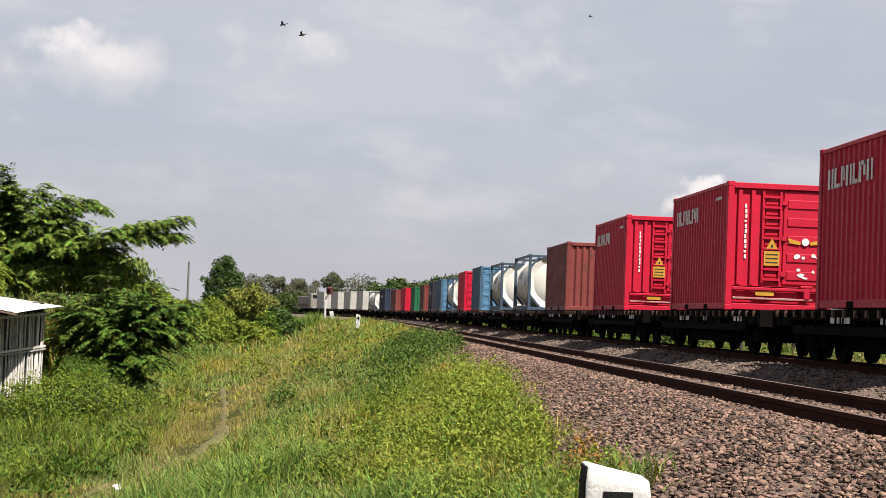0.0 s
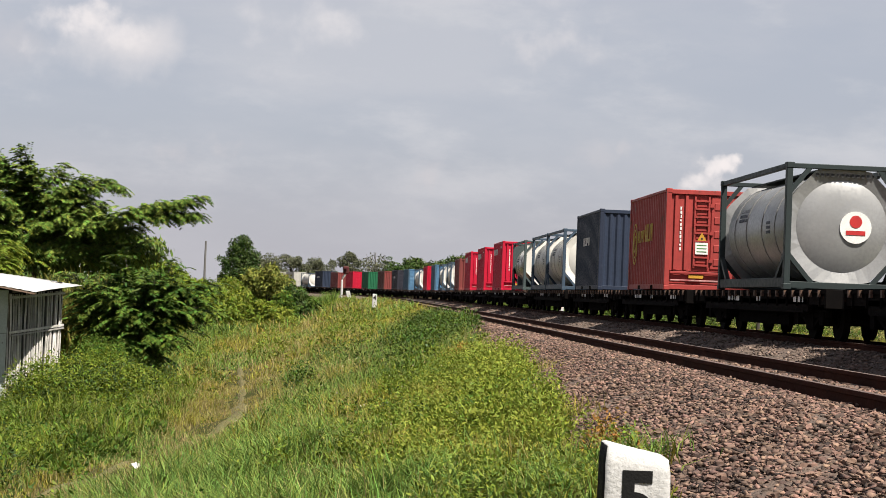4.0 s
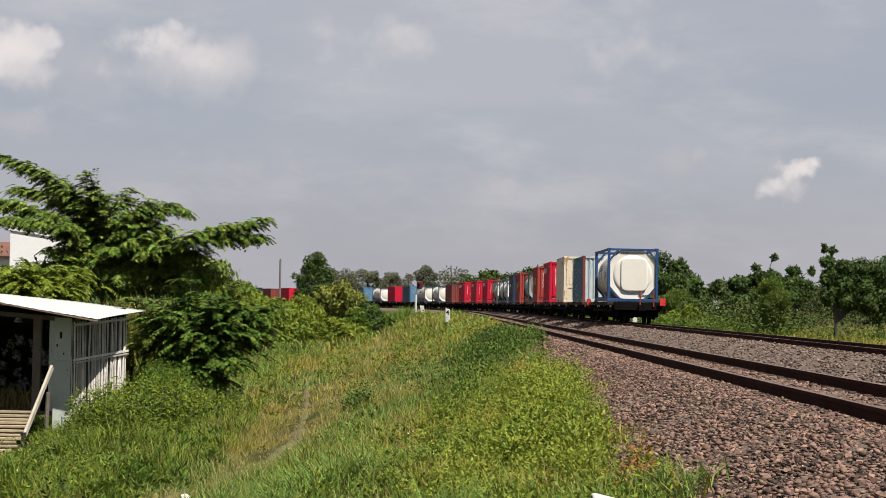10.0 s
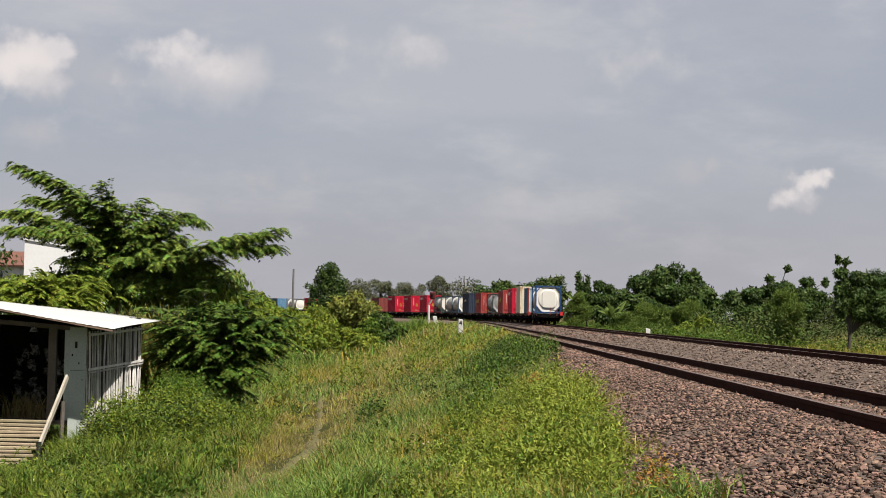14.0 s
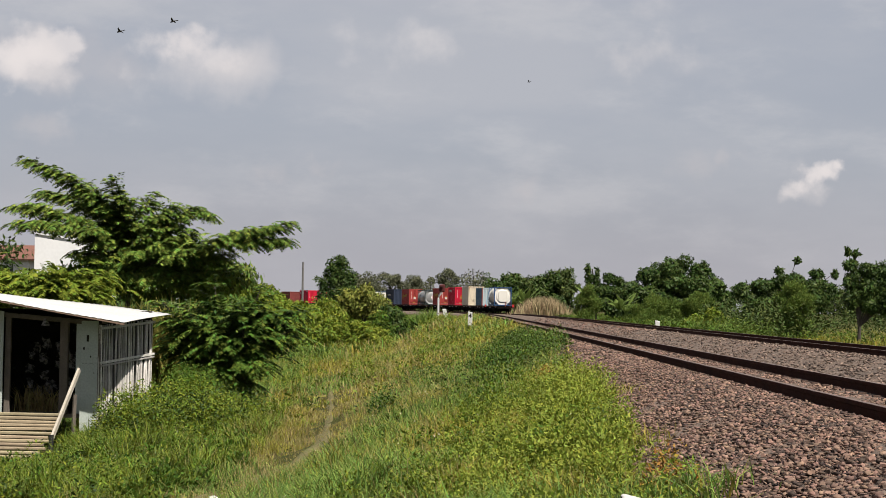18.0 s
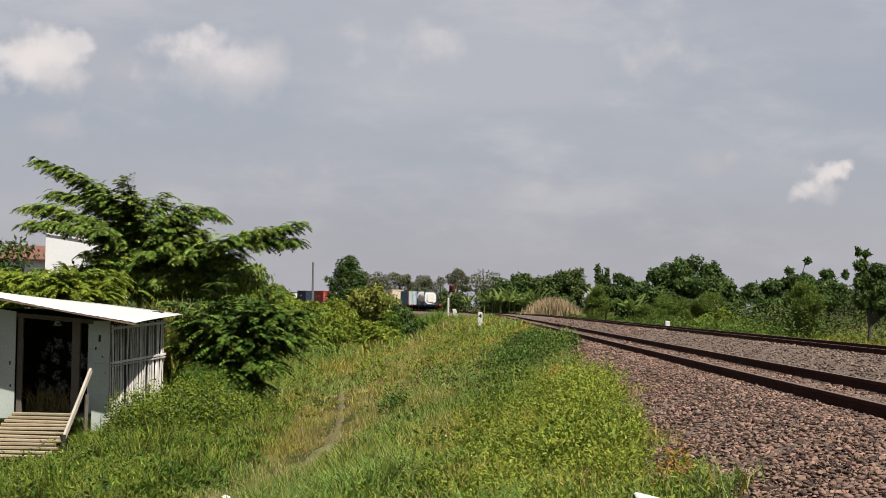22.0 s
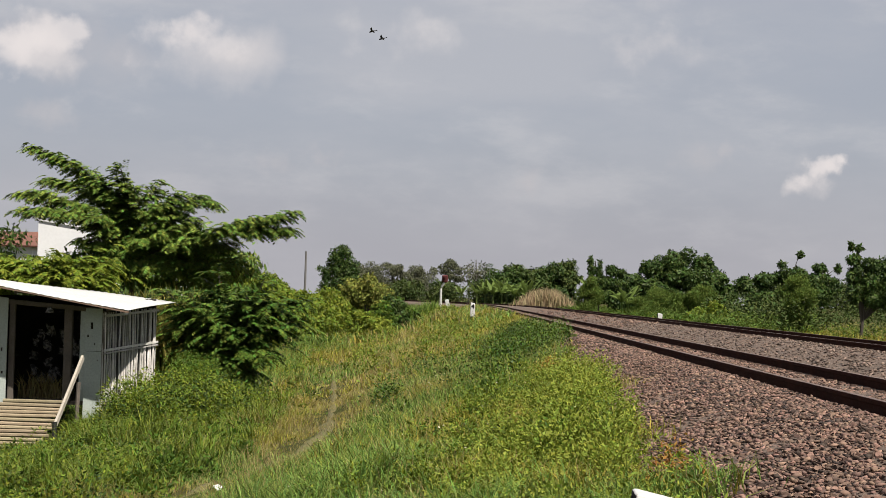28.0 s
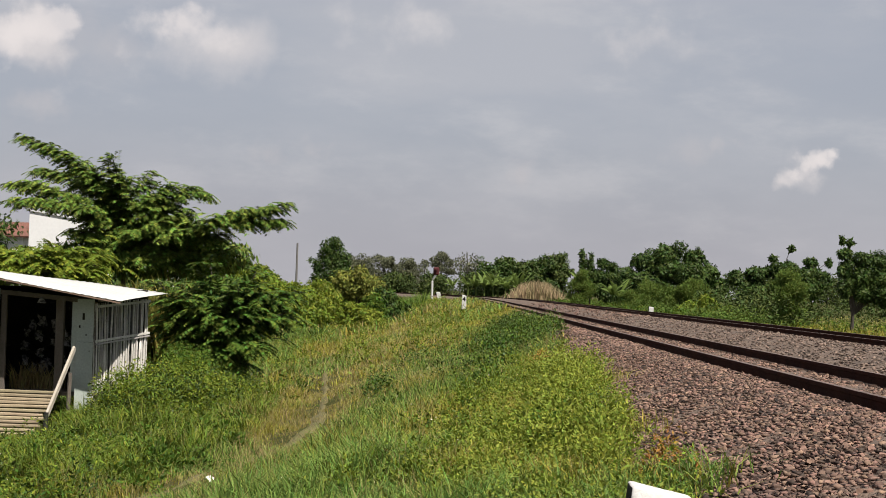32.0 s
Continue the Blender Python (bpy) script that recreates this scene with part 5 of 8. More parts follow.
def build_shed():
    t = thing("shed", "small bamboo and board shed with a white sheet roof", "shed")

    def wall(name, a, b, z0, z1, z2, th, material, label=""):
        d = (b - a).normalized()
        nrm = Vector((d.y, -d.x, 0)) * th
        m = M()
        for p, zt in ((a, z1), (b, z2)):
            for off in (Vector((0, 0, 0)), -nrm):
                m.v += [(p.x + off.x, p.y + off.y, z0), (p.x + off.x, p.y + off.y, zt)]
        m.f = [(0, 1, 5, 4), (2, 6, 7, 3), (0, 2, 3, 1), (4, 5, 7, 6), (1, 3, 7, 5), (0, 4, 6, 2)]
        return part(name, m, material, t, label)

    # front: boards either side of the doorway
    wall("front_board", Vector((-10.2, 32.3, 0)), Vector((-8.52, 32.3, 0)), SILL - 0.12, 1.6, 1.36, 0.03, board_mat)
    for z0, z1 in ((SILL - 0.35, 0.355), (0.362, 1.2)):
        wall("front_board", Vector((-6.99, 32.3, 0)), Vector((-6.66, 32.3, 0)), z0, z1, z1, 0.03, board_mat)
    # holes are not cut: dark plates give the shade inside them
    for x, z, w, h in ((-6.86, 0.86, 0.045, 0.13), (-6.93, 0.66, 0.03, 0.05), (-6.80, 0.50, 0.02, 0.04), (-8.62, 0.35, 0.03, 0.07), (-8.60, -0.1, 0.03, 0.05)):
        part("board_hole", M().box((x, 32.297, z), (w, 0.012, h)), inner_dark, t, "dark plate standing for a hole in the board")
    wall("inner_board", Vector((-7.1, 32.36, 0)), Vector((-6.99, 32.34, 0)), SILL, 1.2, 1.2, 0.03, board_mat)
    part("lintel", M().beam((-8.6, 32.36, 1.3), (-6.7, 32.36, 1.16), 0.05, 0.09), old_wood, t)
    for x, r in ((-7.34, 0.10), (-8.45, 0.07)):
        part("door_post", M().box((x, 32.42, 0.3), (r * 1.6, r * 1.4, 1.9)), old_wood, t, "", 0.01)
    part("back_wall", M().beam((BL.x, BL.y, 0.3), (BR.x, BR.y, 0.3), 0.05, 2.2), inner_dark, t, "dark back wall")
    wall("side_wall", BL, FL, -1.35, 1.75, 1.6, 0.04, inner_dark)
    part("floor", M().box((-8.2, 33.8, SILL - 0.05), (3.7, 2.8, 0.08)), old_wood, t, "trodden wooden floor")
    # bamboo side: thin split laths leaning across one another, bound by cross pieces
    lr = random.Random(9)
    n = 40
    for k in range(n):
        f = (k + 0.5) / n
        p = FR.lerp(BR, f)
        q = M()
        lean, foot = lr.uniform(-0.16, 0.16), lr.uniform(-0.05, 0.05)
        r = lr.uniform(0.013, 0.024)
        push = 0.02 * (k % 2)
        q.tube([(p.x + push, p.y + foot, -1.2), (p.x + push + lr.uniform(-0.01, 0.012), p.y + lean * 0.35 + foot, -0.1), (p.x + push + lr.uniform(-0.01, 0.015), p.y + lean * 0.7, 0.55), (p.x + push, p.y + lean, 1.12 + 0.1 * f)], [r, r, r * 0.85, r * 0.6], 6)
        part("bamboo_lath", q, bamboo_mat, t)
    for z, w in ((0.40, 0.045), (0.34, 0.03), (1.08, 0.05)):
        part("cross_lath", M().beam((FR.x + 0.055, FR.y - 0.05, z - 0.02), (BR.x + 0.055, BR.y + 0.05, z + 0.09), 0.025, w), bamboo_mat, t)
    # dark sheet added behind the laths for the shaded inside between them
    wall("lining", FR + Vector((-0.10, 0.05, 0)), BR + Vector((-0.10, 0, 0)), -1.25, 1.1, 1.15, 0.02, mat("dark_gap_sheet", (0.07, 0.065, 0.06), (0.045, 0.04, 0.038), rough=0.95, scale=6, fine=50), "dark sheet behind the laths")
    part("corner_post", M().tube([(-6.66, 32.36, -1.3), (-6.66, 32.36, 1.15)], 0.05, 8), old_wood, t)
    # roof: a thin waved sheet over the sloping rafters
    c = [Vector((-10.47, 31.5, 1.936)), Vector((-5.98, 31.37, 1.195)), RAIL_TIP, Vector((-10.4, 36.4, 1.80))]
    m = M()
    nu, nv = 80, 6
    for i in range(nu + 1):
        for j in range(nv + 1):
            u, v = i / nu, j / nv
            p = (c[0].lerp(c[1], u)).lerp(c[3].lerp(c[2], u), v)
            m.v.append((p.x, p.y, p.z + 0.007 * math.sin(u * 58 * math.pi) + 0.012 * math.sin(u * 7 + v * 3)))
    for i in range(nu):
        for j in range(nv):
            a = i * (nv + 1) + j
            m.f.append((a, a + 1, a + nv + 2, a + nv + 1))
    roof = part("roof_sheet", m, zinc, t, "white corrugated sheet", 0, True)
    so = roof.modifiers.new("thick", "SOLIDIFY")
    so.thickness = 0.012
    part("roof_edge", M().beam(c[0] + Vector((0, 0.02, -0.035)), c[1] + Vector((0, 0.02, -0.035)), 0.03, 0.03), mat("rusty_edge", (0.30, 0.2, 0.14), (0.22, 0.14, 0.1)), t, "rusty lower edge")
    for f in (0.1, 0.5, 0.9):
        a, b = c[0].lerp(c[1], f), c[3].lerp(c[2], f)
        part("rafter", M().beam(a + Vector((0, 0.25, -0.07)), b + Vector((0, -0.4, -0.07)), 0.05, 0.08), old_wood, t)
    lamp = M().tube([(-7.65, 32.1, 1.22), (-7.65, 32.1, 1.10)], [0.03, 0.09], 10)
    part("lamp_shade", lamp, rag_mat, t, "small pale lamp under the eave")


RAIL_TIP = Vector((-5.76, 35.60, 1.35))
build_shed()


def build_steps():
    t = thing("bamboo_steps", "tan bamboo slat ramp up to the shed doorway", "steps")
    for k in range(13):
        f = k / 12
        y, z = 32.1 - 1.9 * f, SILL - 0.02 - 0.72 * f
        q = M().tube([(-8.5 - 0.3 * f, y, z), (-7.29 + 0.04 * math.sin(k * 3), y + 0.03 * math.sin(k * 2), z + 0.01 * math.sin(k * 5))], [0.040, 0.034], 7)
        part("tread", q, tread_mat, t)
    for x0, x1 in ((-8.4, -8.7), (-7.5, -7.5)):
        part("stringer", M().beam((x0, 32.2, SILL - 0.08), (x1, 30.2, SILL - 0.80), 0.05, 0.06), old_wood, t)


def build_rail():
    t = thing("handrail", "pale wooden handrail bar with a black foot", "handrail")
    part("bar", M().beam((-6.93, 31.90, 0.26), (-7.12, 30.60, -0.96), 0.05, 0.11), mat("pale_wood", (0.58, 0.52, 0.44), (0.46, 0.41, 0.34), rough=0.8, scale=5, fine=40, bump=0.4), t, "", 0.008)
    part("foot", M().tube([(-7.13, 30.60, -0.90), (-7.14, 30.60, -1.48)], 0.045, 8), black_paint, t, "black plastic foot")
    part("post", M().tube([(-7.04, 32.10, -0.24), (-7.06, 32.10, -1.04)], 0.04, 7), old_wood, t)


build_steps()
build_rail()


def rag(x, y, z, s, seed):
    rng = random.Random(seed)
    m = M()
    n = 5
    for i in range(n + 1):
        for j in range(n + 1):
            m.v.append((x + s * (i / n - 0.5) + rng.uniform(-0.3, 0.3) * s, y + rng.uniform(-0.05, 0.03), z + s * 1.3 * (j / n - 0.5) + rng.uniform(-0.3, 0.3) * s))
    m.f = [(i * (n + 1) + j, i * (n + 1) + j + 1, (i + 1) * (n + 1) + j + 1, (i + 1) * (n + 1) + j) for i in range(n) for j in range(n)]
    tagged(part("plastic_rag", m, rag_mat), "crumpled pale plastic hung inside the shed", "rag", "rags in the shed")


for k, (x, z, s) in enumerate(((-7.98, 0.72, 0.16), (-7.6, 0.5, 0.2), (-7.5, 0.3, 0.18), (-8.2, 0.62, 0.12), (-8.35, 0.2, 0.13), (-8.0, 0.05, 0.14), (-7.55, -0.05, 0.14), (-7.75, 0.28, 0.1), (-7.68, 0.62, 0.22), (-7.52, 0.42, 0.2), (-8.02, 0.42, 0.16), (-8.28, 0.46, 0.1), (-7.9, -0.2, 0.2), (-8.15, -0.28, 0.16), (-7.62, -0.3, 0.18), (-8.3, -0.1, 0.12))):
    rag(x, 33.6 + 0.05 * (k % 5), z, s, k)


def litter(x, y, s, seed, label):
    rng = random.Random(seed)
    m = M()
    z = float(ground_z(x, y)) + 0.06
    pts = [(x + s * math.cos(a) * rng.uniform(0.5, 1), y + s * math.sin(a) * rng.uniform(0.5, 1), z + rng.uniform(0, 0.06)) for a in np.linspace(0, 6.28, 9)[:-1]]
    m.v = pts + [(x, y, z + 0.07)]
    m.f = [(i, (i + 1) % 8, 8) for i in range(8)]
    tagged(part("litter", m, white_paint), label, "litter", "litter in the grass")


litter(-2.35, 17.6, 0.08, 1, "crumpled white paper on the path")
litter(-1.45, 16.4, 0.07, 2, "torn white plastic scrap in the grass")

# ---- houses beyond the trees ----
plaster = mat("white_plaster", (0.90, 0.90, 0.92), (0.86, 0.86, 0.88), grain=0.15, rough=0.9, scale=0.6, fine=6, bump=0.2)
tile_mat = mat("brown_roof_tiles", (0.52, 0.37, 0.31), (0.44, 0.30, 0.25), rough=0.9, scale=1, fine=9, bump=0.5, dist=0.03)
red_tile = mat("red_roof_tiles", (0.24, 0.10, 0.07), (0.18, 0.08, 0.06), rough=0.9, scale=1, fine=9, bump=0.5, dist=0.03)


def house(label, x0, x1, y, depth, eave, ridge, roof, wallm):
    t = thing("house", label, "house")
    part("wall", M().box(((x0 + x1) / 2, y + depth / 2, (eave - 1) / 2), (x1 - x0, depth, eave + 1)), wallm, t)
    m = M()
    o = 0.5
    m.v = [(x0 - o, y - o, eave - 0.1), (x1 + o, y - o, eave - 0.1), (x1 + o, y + depth + o, eave - 0.1), (x0 - o, y + depth + o, eave - 0.1), (x0 - o, y + depth / 2, ridge), (x1 + o, y + depth / 2, ridge)]
    m.f = [(0, 1, 5, 4), (2, 3, 4, 5), (0, 4, 3), (1, 2, 5)]
    r = part("roof", m, roof, t)
    r.modifiers.new("thick", "SOLIDIFY").thickness = 0.12
    for k in range(max(1, int((x1 - x0) / 2.4))):
        part("window", M().box((x0 + 1.2 + k * 2.4, y - 0.01, eave - 1.2), (1.0, 0.06, 1.0)), mat("dark_glass", (0.02, 0.025, 0.03), rough=0.1), t)


def white_block():
    """A long rendered house whose wall top falls towards one end."""
    t = thing("house", "white rendered house with a sloping parapet", "house")
    x0, x1, y0, y1, z0, za, zb = -27.1, -20.7, 110.0, 117.5, -1.0, 6.02, 5.08
    six = [(0, 1, 2, 3), (4, 7, 6, 5), (0, 4, 5, 1), (1, 5, 6, 2), (2, 6, 7, 3), (3, 7, 4, 0)]
    part("wall", M().add([(x0, y0, z0), (x1, y0, z0), (x1, y0, zb), (x0, y0, za), (x0, y1, z0), (x1, y1, z0), (x1, y1, zb), (x0, y1, za)], six), plaster, t)
    part("parapet", M().add([(x0 - 0.08, y0 - 0.1, za), (x1, y0 - 0.1, zb), (x1, y0 - 0.1, zb + 0.12), (x0 - 0.08, y0 - 0.1, za + 0.12), (x0 - 0.08, y0 + 0.15, za), (x1, y0 + 0.15, zb), (x1, y0 + 0.15, zb + 0.12), (x0 - 0.08, y0 + 0.15, za + 0.12)], six), plaster, t)


white_block()
house("house with a faded pinkish tiled roof", -20.1, -16.9, 109, 6, 4.25, 5.35, tile_mat, plaster)
house("house with a red tiled roof", -36.5, -31.2, 125, 6, 4.75, 5.8, red_tile, plaster)

# ---- plants ----
leaf_a = mat("fresh_leaf", (0.245, 0.305, 0.036), (0.17, 0.235, 0.028), rough=0.55, scale=0.7, fine=30, bump=0, island=0.45, trans=0.3)
leaf_dark = mat("deep_leaf", (0.072, 0.117, 0.025), (0.046, 0.082, 0.018), rough=0.5, scale=0.5, fine=20, bump=0, island=0.45, trans=0.06)
leaf_hedge = mat("hedge_leaf", (0.12, 0.195, 0.026), (0.085, 0.15, 0.020), rough=0.55, scale=0.4, fine=20, bump=0, island=0.5, trans=0.3)
leaf_tree = mat("feather_leaf", (0.18, 0.26, 0.044), (0.12, 0.185, 0.032), rough=0.5, scale=0.5, fine=20, bump=0, island=0.6, trans=0.08)
leaf_shrub = mat("shrub_leaf", (0.12, 0.185, 0.028), (0.075, 0.13, 0.02), rough=0.5, scale=0.5, fine=20, bump=0, island=0.6, trans=0.07)
leaf_olive = mat("olive_leaf", (0.27, 0.29, 0.055), (0.20, 0.225, 0.045), rough=0.6, scale=0.8, fine=30, bump=0, island=0.45, trans=0.2)
leaf_lime = mat("lime_weed_leaf", (0.335, 0.395, 0.058), (0.255, 0.315, 0.048), rough=0.6, scale=0.8, fine=30, bump=0, island=0.35, trans=0.3)
leaf_far = mat("distant_leaf", (0.088, 0.122, 0.031), (0.058, 0.088, 0.023), rough=0.7, scale=0.15, fine=3, bump=0, island=0.45, trans=0.12)
leaf_brush = mat("brush_leaf", (0.165, 0.235, 0.046), (0.115, 0.18, 0.035), rough=0.7, scale=0.4, fine=20, bump=0, island=0.4, trans=0.3)
leaf_haze = mat("hazy_leaf", (0.155, 0.165, 0.095), (0.12, 0.13, 0.078), rough=0.8, scale=0.1, fine=2, bump=0, island=0.3, trans=0.2)
blade_mat = mat("grass_blade", (0.425, 0.38, 0.062), (0.325, 0.30, 0.048), rough=0.6, scale=0.5, fine=12, bump=0, island=0.5, trans=0.25)
blade_dry = mat("dry_grass_blade", (0.50, 0.42, 0.19), (0.41, 0.34, 0.14), rough=0.7, scale=0.5, fine=12, bump=0, island=0.4, trans=0.3)
blade_lush = mat("lush_grass_blade", (0.25, 0.36, 0.075), (0.17, 0.265, 0.055), rough=0.55, scale=0.5, fine=12, bump=0, island=0.55, trans=0.25)
blade_deep = mat("coarse_grass_blade", (0.205, 0.265, 0.034), (0.14, 0.195, 0.025), rough=0.5, scale=0.6, fine=12, bump=0, island=0.55, trans=0.2)
reed_mat = mat("dry_reed", (0.58, 0.46, 0.28), (0.46, 0.36, 0.21), rough=0.8, scale=0.5, fine=12, bump=0, island=0.4, trans=0.3)
bark = mat("grey_brown_bark", (0.085, 0.068, 0.052), (0.055, 0.045, 0.036), rough=0.95, scale=4, fine=30, bump=0.6)
banana_mat = mat("banana_leaf", (0.19, 0.28, 0.07), (0.13, 0.21, 0.05), rough=0.5, scale=1.5, fine=20, bump=0, island=0.35, trans=0.35)


def unit(a):
    return a / np.maximum(np.linalg.norm(a, axis=-1, keepdims=True), 1e-9)


def diamonds(p, d, side, length, width, fold=0.15):
    """Leaves: at p, along d, spread to side; one folded quad each."""
    n = len(p)
    L, W = np.broadcast_to(length, (n,))[:, None], np.broadcast_to(width, (n,))[:, None]
    nrm = np.cross(d, side)
    mid = p + d * L * 0.45
    v = np.stack([p, mid + side * W / 2 + nrm * W * fold, p + d * L, mid - side * W / 2 + nrm * W * fold], 1)
    return v.reshape(-1, 3), (np.arange(n)[:, None] * 4 + np.arange(4)[None]).reshape(-1, 4)


def leaf_cloud(rng, n, blobs, size, droop=0.3, slim=1.0, tufts=0):
    """Leaves over the shells of several lumps, turned out and down; tufts are smaller lumps that stand out of the large ones."""
    if tufts:
        out = [tuple(np.array(b) * np.array([1, 1, 1, 0.85, 0.85, 0.85])) for b in blobs]
        for b in blobs:
            for k in range(tufts):
                u = unit(rng.normal(size=3) + np.array([0, -0.3, 0.45]))
                q = rng.uniform(0.22, 0.5)
                out.append(tuple(np.array(b[:3]) + u * np.array(b[3:6]) * rng.uniform(0.75, 1.12)) + (b[3] * q, b[4] * q, b[5] * q * rng.uniform(0.6, 1.3)))
        blobs = out
    w = np.array([(b[3] * b[4] + b[3] * b[5] + b[4] * b[5]) for b in blobs])
    k = rng.choice(len(blobs), n, p=w / w.sum())
    B = np.array(blobs)[k]
    u = unit(rng.normal(size=(n, 3)))
    r = rng.uniform(0.55, 1.08, (n, 1)) ** 0.6
    lump = 1 + 0.18 * np.sin(u[:, :1] * 7 + B[:, :1]) * np.sin(u[:, 2:] * 6 + B[:, 1:2])
    p = B[:, :3] + u * r * lump * B[:, 3:6]
    out = unit(u + rng.normal(size=(n, 3)) * 0.45 + np.array([0, 0, 0.25]))
    d = unit(np.cross(out, rng.normal(size=(n, 3))) + u * 0.35 + np.array([0, 0, -droop]))
    s = unit(np.cross(d, out))
    return diamonds(p, d, s, size * rng.uniform(0.7, 1.4, n), size * slim * rng.uniform(0.5, 0.85, n))


def merge(*vf):
    v, f, k = [], [], 0
    for a, b in vf:
        v.append(a)
        f.append(b + k)
        k += len(a)
    return np.concatenate(v), np.concatenate(f)


def limb_mesh(lines):
    m = M()
    for pts, r0, r1 in lines:
        n = len(pts)
        m.tube(pts, [r0 + (r1 - r0) * i / max(n - 1, 1) for i in range(n)], 7)
    return m


def blob_tree(name, label, x, y, h, blobs, n, size, material, seed, trunk=0.12, category="tree", z0=None, droop=0.3, slim=1.0, tufts=0, heart=0):
    """A tree of lumpy crown: trunk, limbs to each lump, leaves, and a dense heart of foliage if wanted. Lumps are given from the foot."""
    rng = np.random.default_rng(seed)
    z = float(ground_z(x, y)) if z0 is None else z0
    t = thing(name, label, category, m=pose(x, y, z - 0.05))
    lines = [([(0, 0, 0), (0.05 * h * rng.uniform(-1, 1), 0, h * 0.3), (blobs[0][0] * 0.5, 0, blobs[0][2])], trunk, trunk * 0.5)]
    for b in blobs[:14]:
        lines.append(([(0, 0, h * 0.22), (b[0] * 0.45, b[1] * 0.45, (h * 0.25 + b[2]) / 2 + 0.05 * h), (b[0], b[1], b[2] + b[5] * 0.3)], trunk * 0.5, trunk * 0.12))
    part("trunk", limb_mesh(lines), bark, t)
    v, f = leaf_cloud(rng, n, blobs, size, droop, slim, tufts)
    if heart:
        inner = [tuple(b[:3]) + tuple(r * heart for r in b[3:6]) for b in blobs]
        v, f = merge((v, f), leaf_cloud(rng, n // 2, inner, size * 1.5, droop, 0.9))
    o = new("crown", fast_mesh("crown", v, f, material))
    o.parent = t
    return t


def lumps(rng, n, w, d, h0, h1, r, top=0.5):
    """Random lumps filling a crown w wide and d deep between the heights h0 and h1, rounder towards the top."""
    out = []
    for k in range(n):
        f = rng.random()
        s = math.sqrt(max(0.05, 1 - (abs(f - 0.38) / 0.62) ** 2 * top * 2)) if top else 1
        a = rng.uniform(0, 6.28)
        q = math.sqrt(rng.random())
        rr = r * rng.uniform(0.7, 1.25)
        q *= max(0.2, 1 - 1.6 * rr / w)
        lo, hi = h0 + rr * 0.5, max(h0 + rr * 0.55, h1 - rr * 0.8)
        out.append((w / 2 * q * math.cos(a) * s, d / 2 * q * math.sin(a) * s, lo + (hi - lo) * f, rr, rr, rr * 0.75))
    return out


def fronds(rng, bases, dirs, length, pairs=9, leaflet=0.30, droop=0.55, wide=0.5):
    """Drooping feather leaves: a curved stalk with close pairs of leaflets."""
    n = len(bases)
    L = np.broadcast_to(length, (n,))[:, None]
    up = np.array([0, 0, 1.0])
    side = unit(np.cross(dirs, up))
    ps, ds, ss, ls = [], [], [], []
    for k in range(pairs):
        t = 0.12 + 0.88 * (k + 0.5) / pairs
        p = bases + dirs * L * t + up * L * (0.25 * t - droop * t * t)
        along_ = unit(dirs + up * (0.25 - 2 * droop * t))
        for sg in (-1, 1):
            d = unit(side * sg * 0.8 + along_ * 0.7 - up * rng.uniform(0.15, 0.5, (n, 1)))
            ps.append(p)
            ds.append(d)
            ss.append(unit(np.cross(d, up + rng.normal(size=(n, 3)) * 0.15)))
            ls.append((L[:, 0] * leaflet * (1.1 - 0.5 * t)) * rng.uniform(0.85, 1.15, n))
    return diamonds(np.concatenate(ps), np.concatenate(ds), np.concatenate(ss), np.concatenate(ls), np.concatenate(ls) * wide, 0.1)


def feather_tree(name, label, root, limbs, per_m, length, seed, material, trunk=0.11, spread=0.22, flat=0.35, pairs=8, leaflet=0.33, droop=0.45, core=(), core_n=0, core_size=0.2, fan=0.6):
    """A tree with long bare limbs that carry two rows of drooping feather leaves along their outer parts."""
    rng = np.random.default_rng(seed)
    t = thing(name, label, "tree")
    lines, bs, dr, ln = [], [], [], []
    for pts, start in limbs:
        pts = [Vector(p) for p in pts]
        lines.append((pts, trunk * (0.75 if pts[0] == Vector(root) else 0.4), 0.012))
        for a, b, i in zip(pts, pts[1:], range(99)):
            le = (b - a).length
            ax = b - a
            ax.z *= 0.4
            ax.normalize()
            out = Vector((-ax.y, ax.x, 0)).normalized()
            for q in range(max(1, int(le * per_m))):
                g = rng.random()
                f = (i + g) / (len(pts) - 1)
                if f < start * 0.6:
                    continue
                p = a.lerp(b, g) + Vector((rng.normal() * spread, rng.normal() * spread, rng.normal() * spread * flat))
                d = out * (1 if q % 2 else -1) * rng.uniform(0.45, 1.0) + ax * rng.uniform(0.3, 1.0) + Vector((rng.normal(), rng.normal(), 0)) * fan * 0.5
                d.z += rng.uniform(-0.05, 0.15)
                bs.append(p)
                dr.append(d.normalized())
                ln.append(length * rng.uniform(0.65, 1.15) * (1 - 0.35 * max(0, f - 0.6) / 0.4))
    part("trunk", limb_mesh(lines), bark, t)
    v, f = fronds(rng, np.array(bs), np.array(dr), np.array(ln), pairs, leaflet, droop)
    if core:
        v, f = merge((v, f), leaf_cloud(rng, core_n, core, core_size, 1.2, 0.6))
    o = new("crown", fast_mesh("crown", v, f, material))
    o.parent = t
    return t


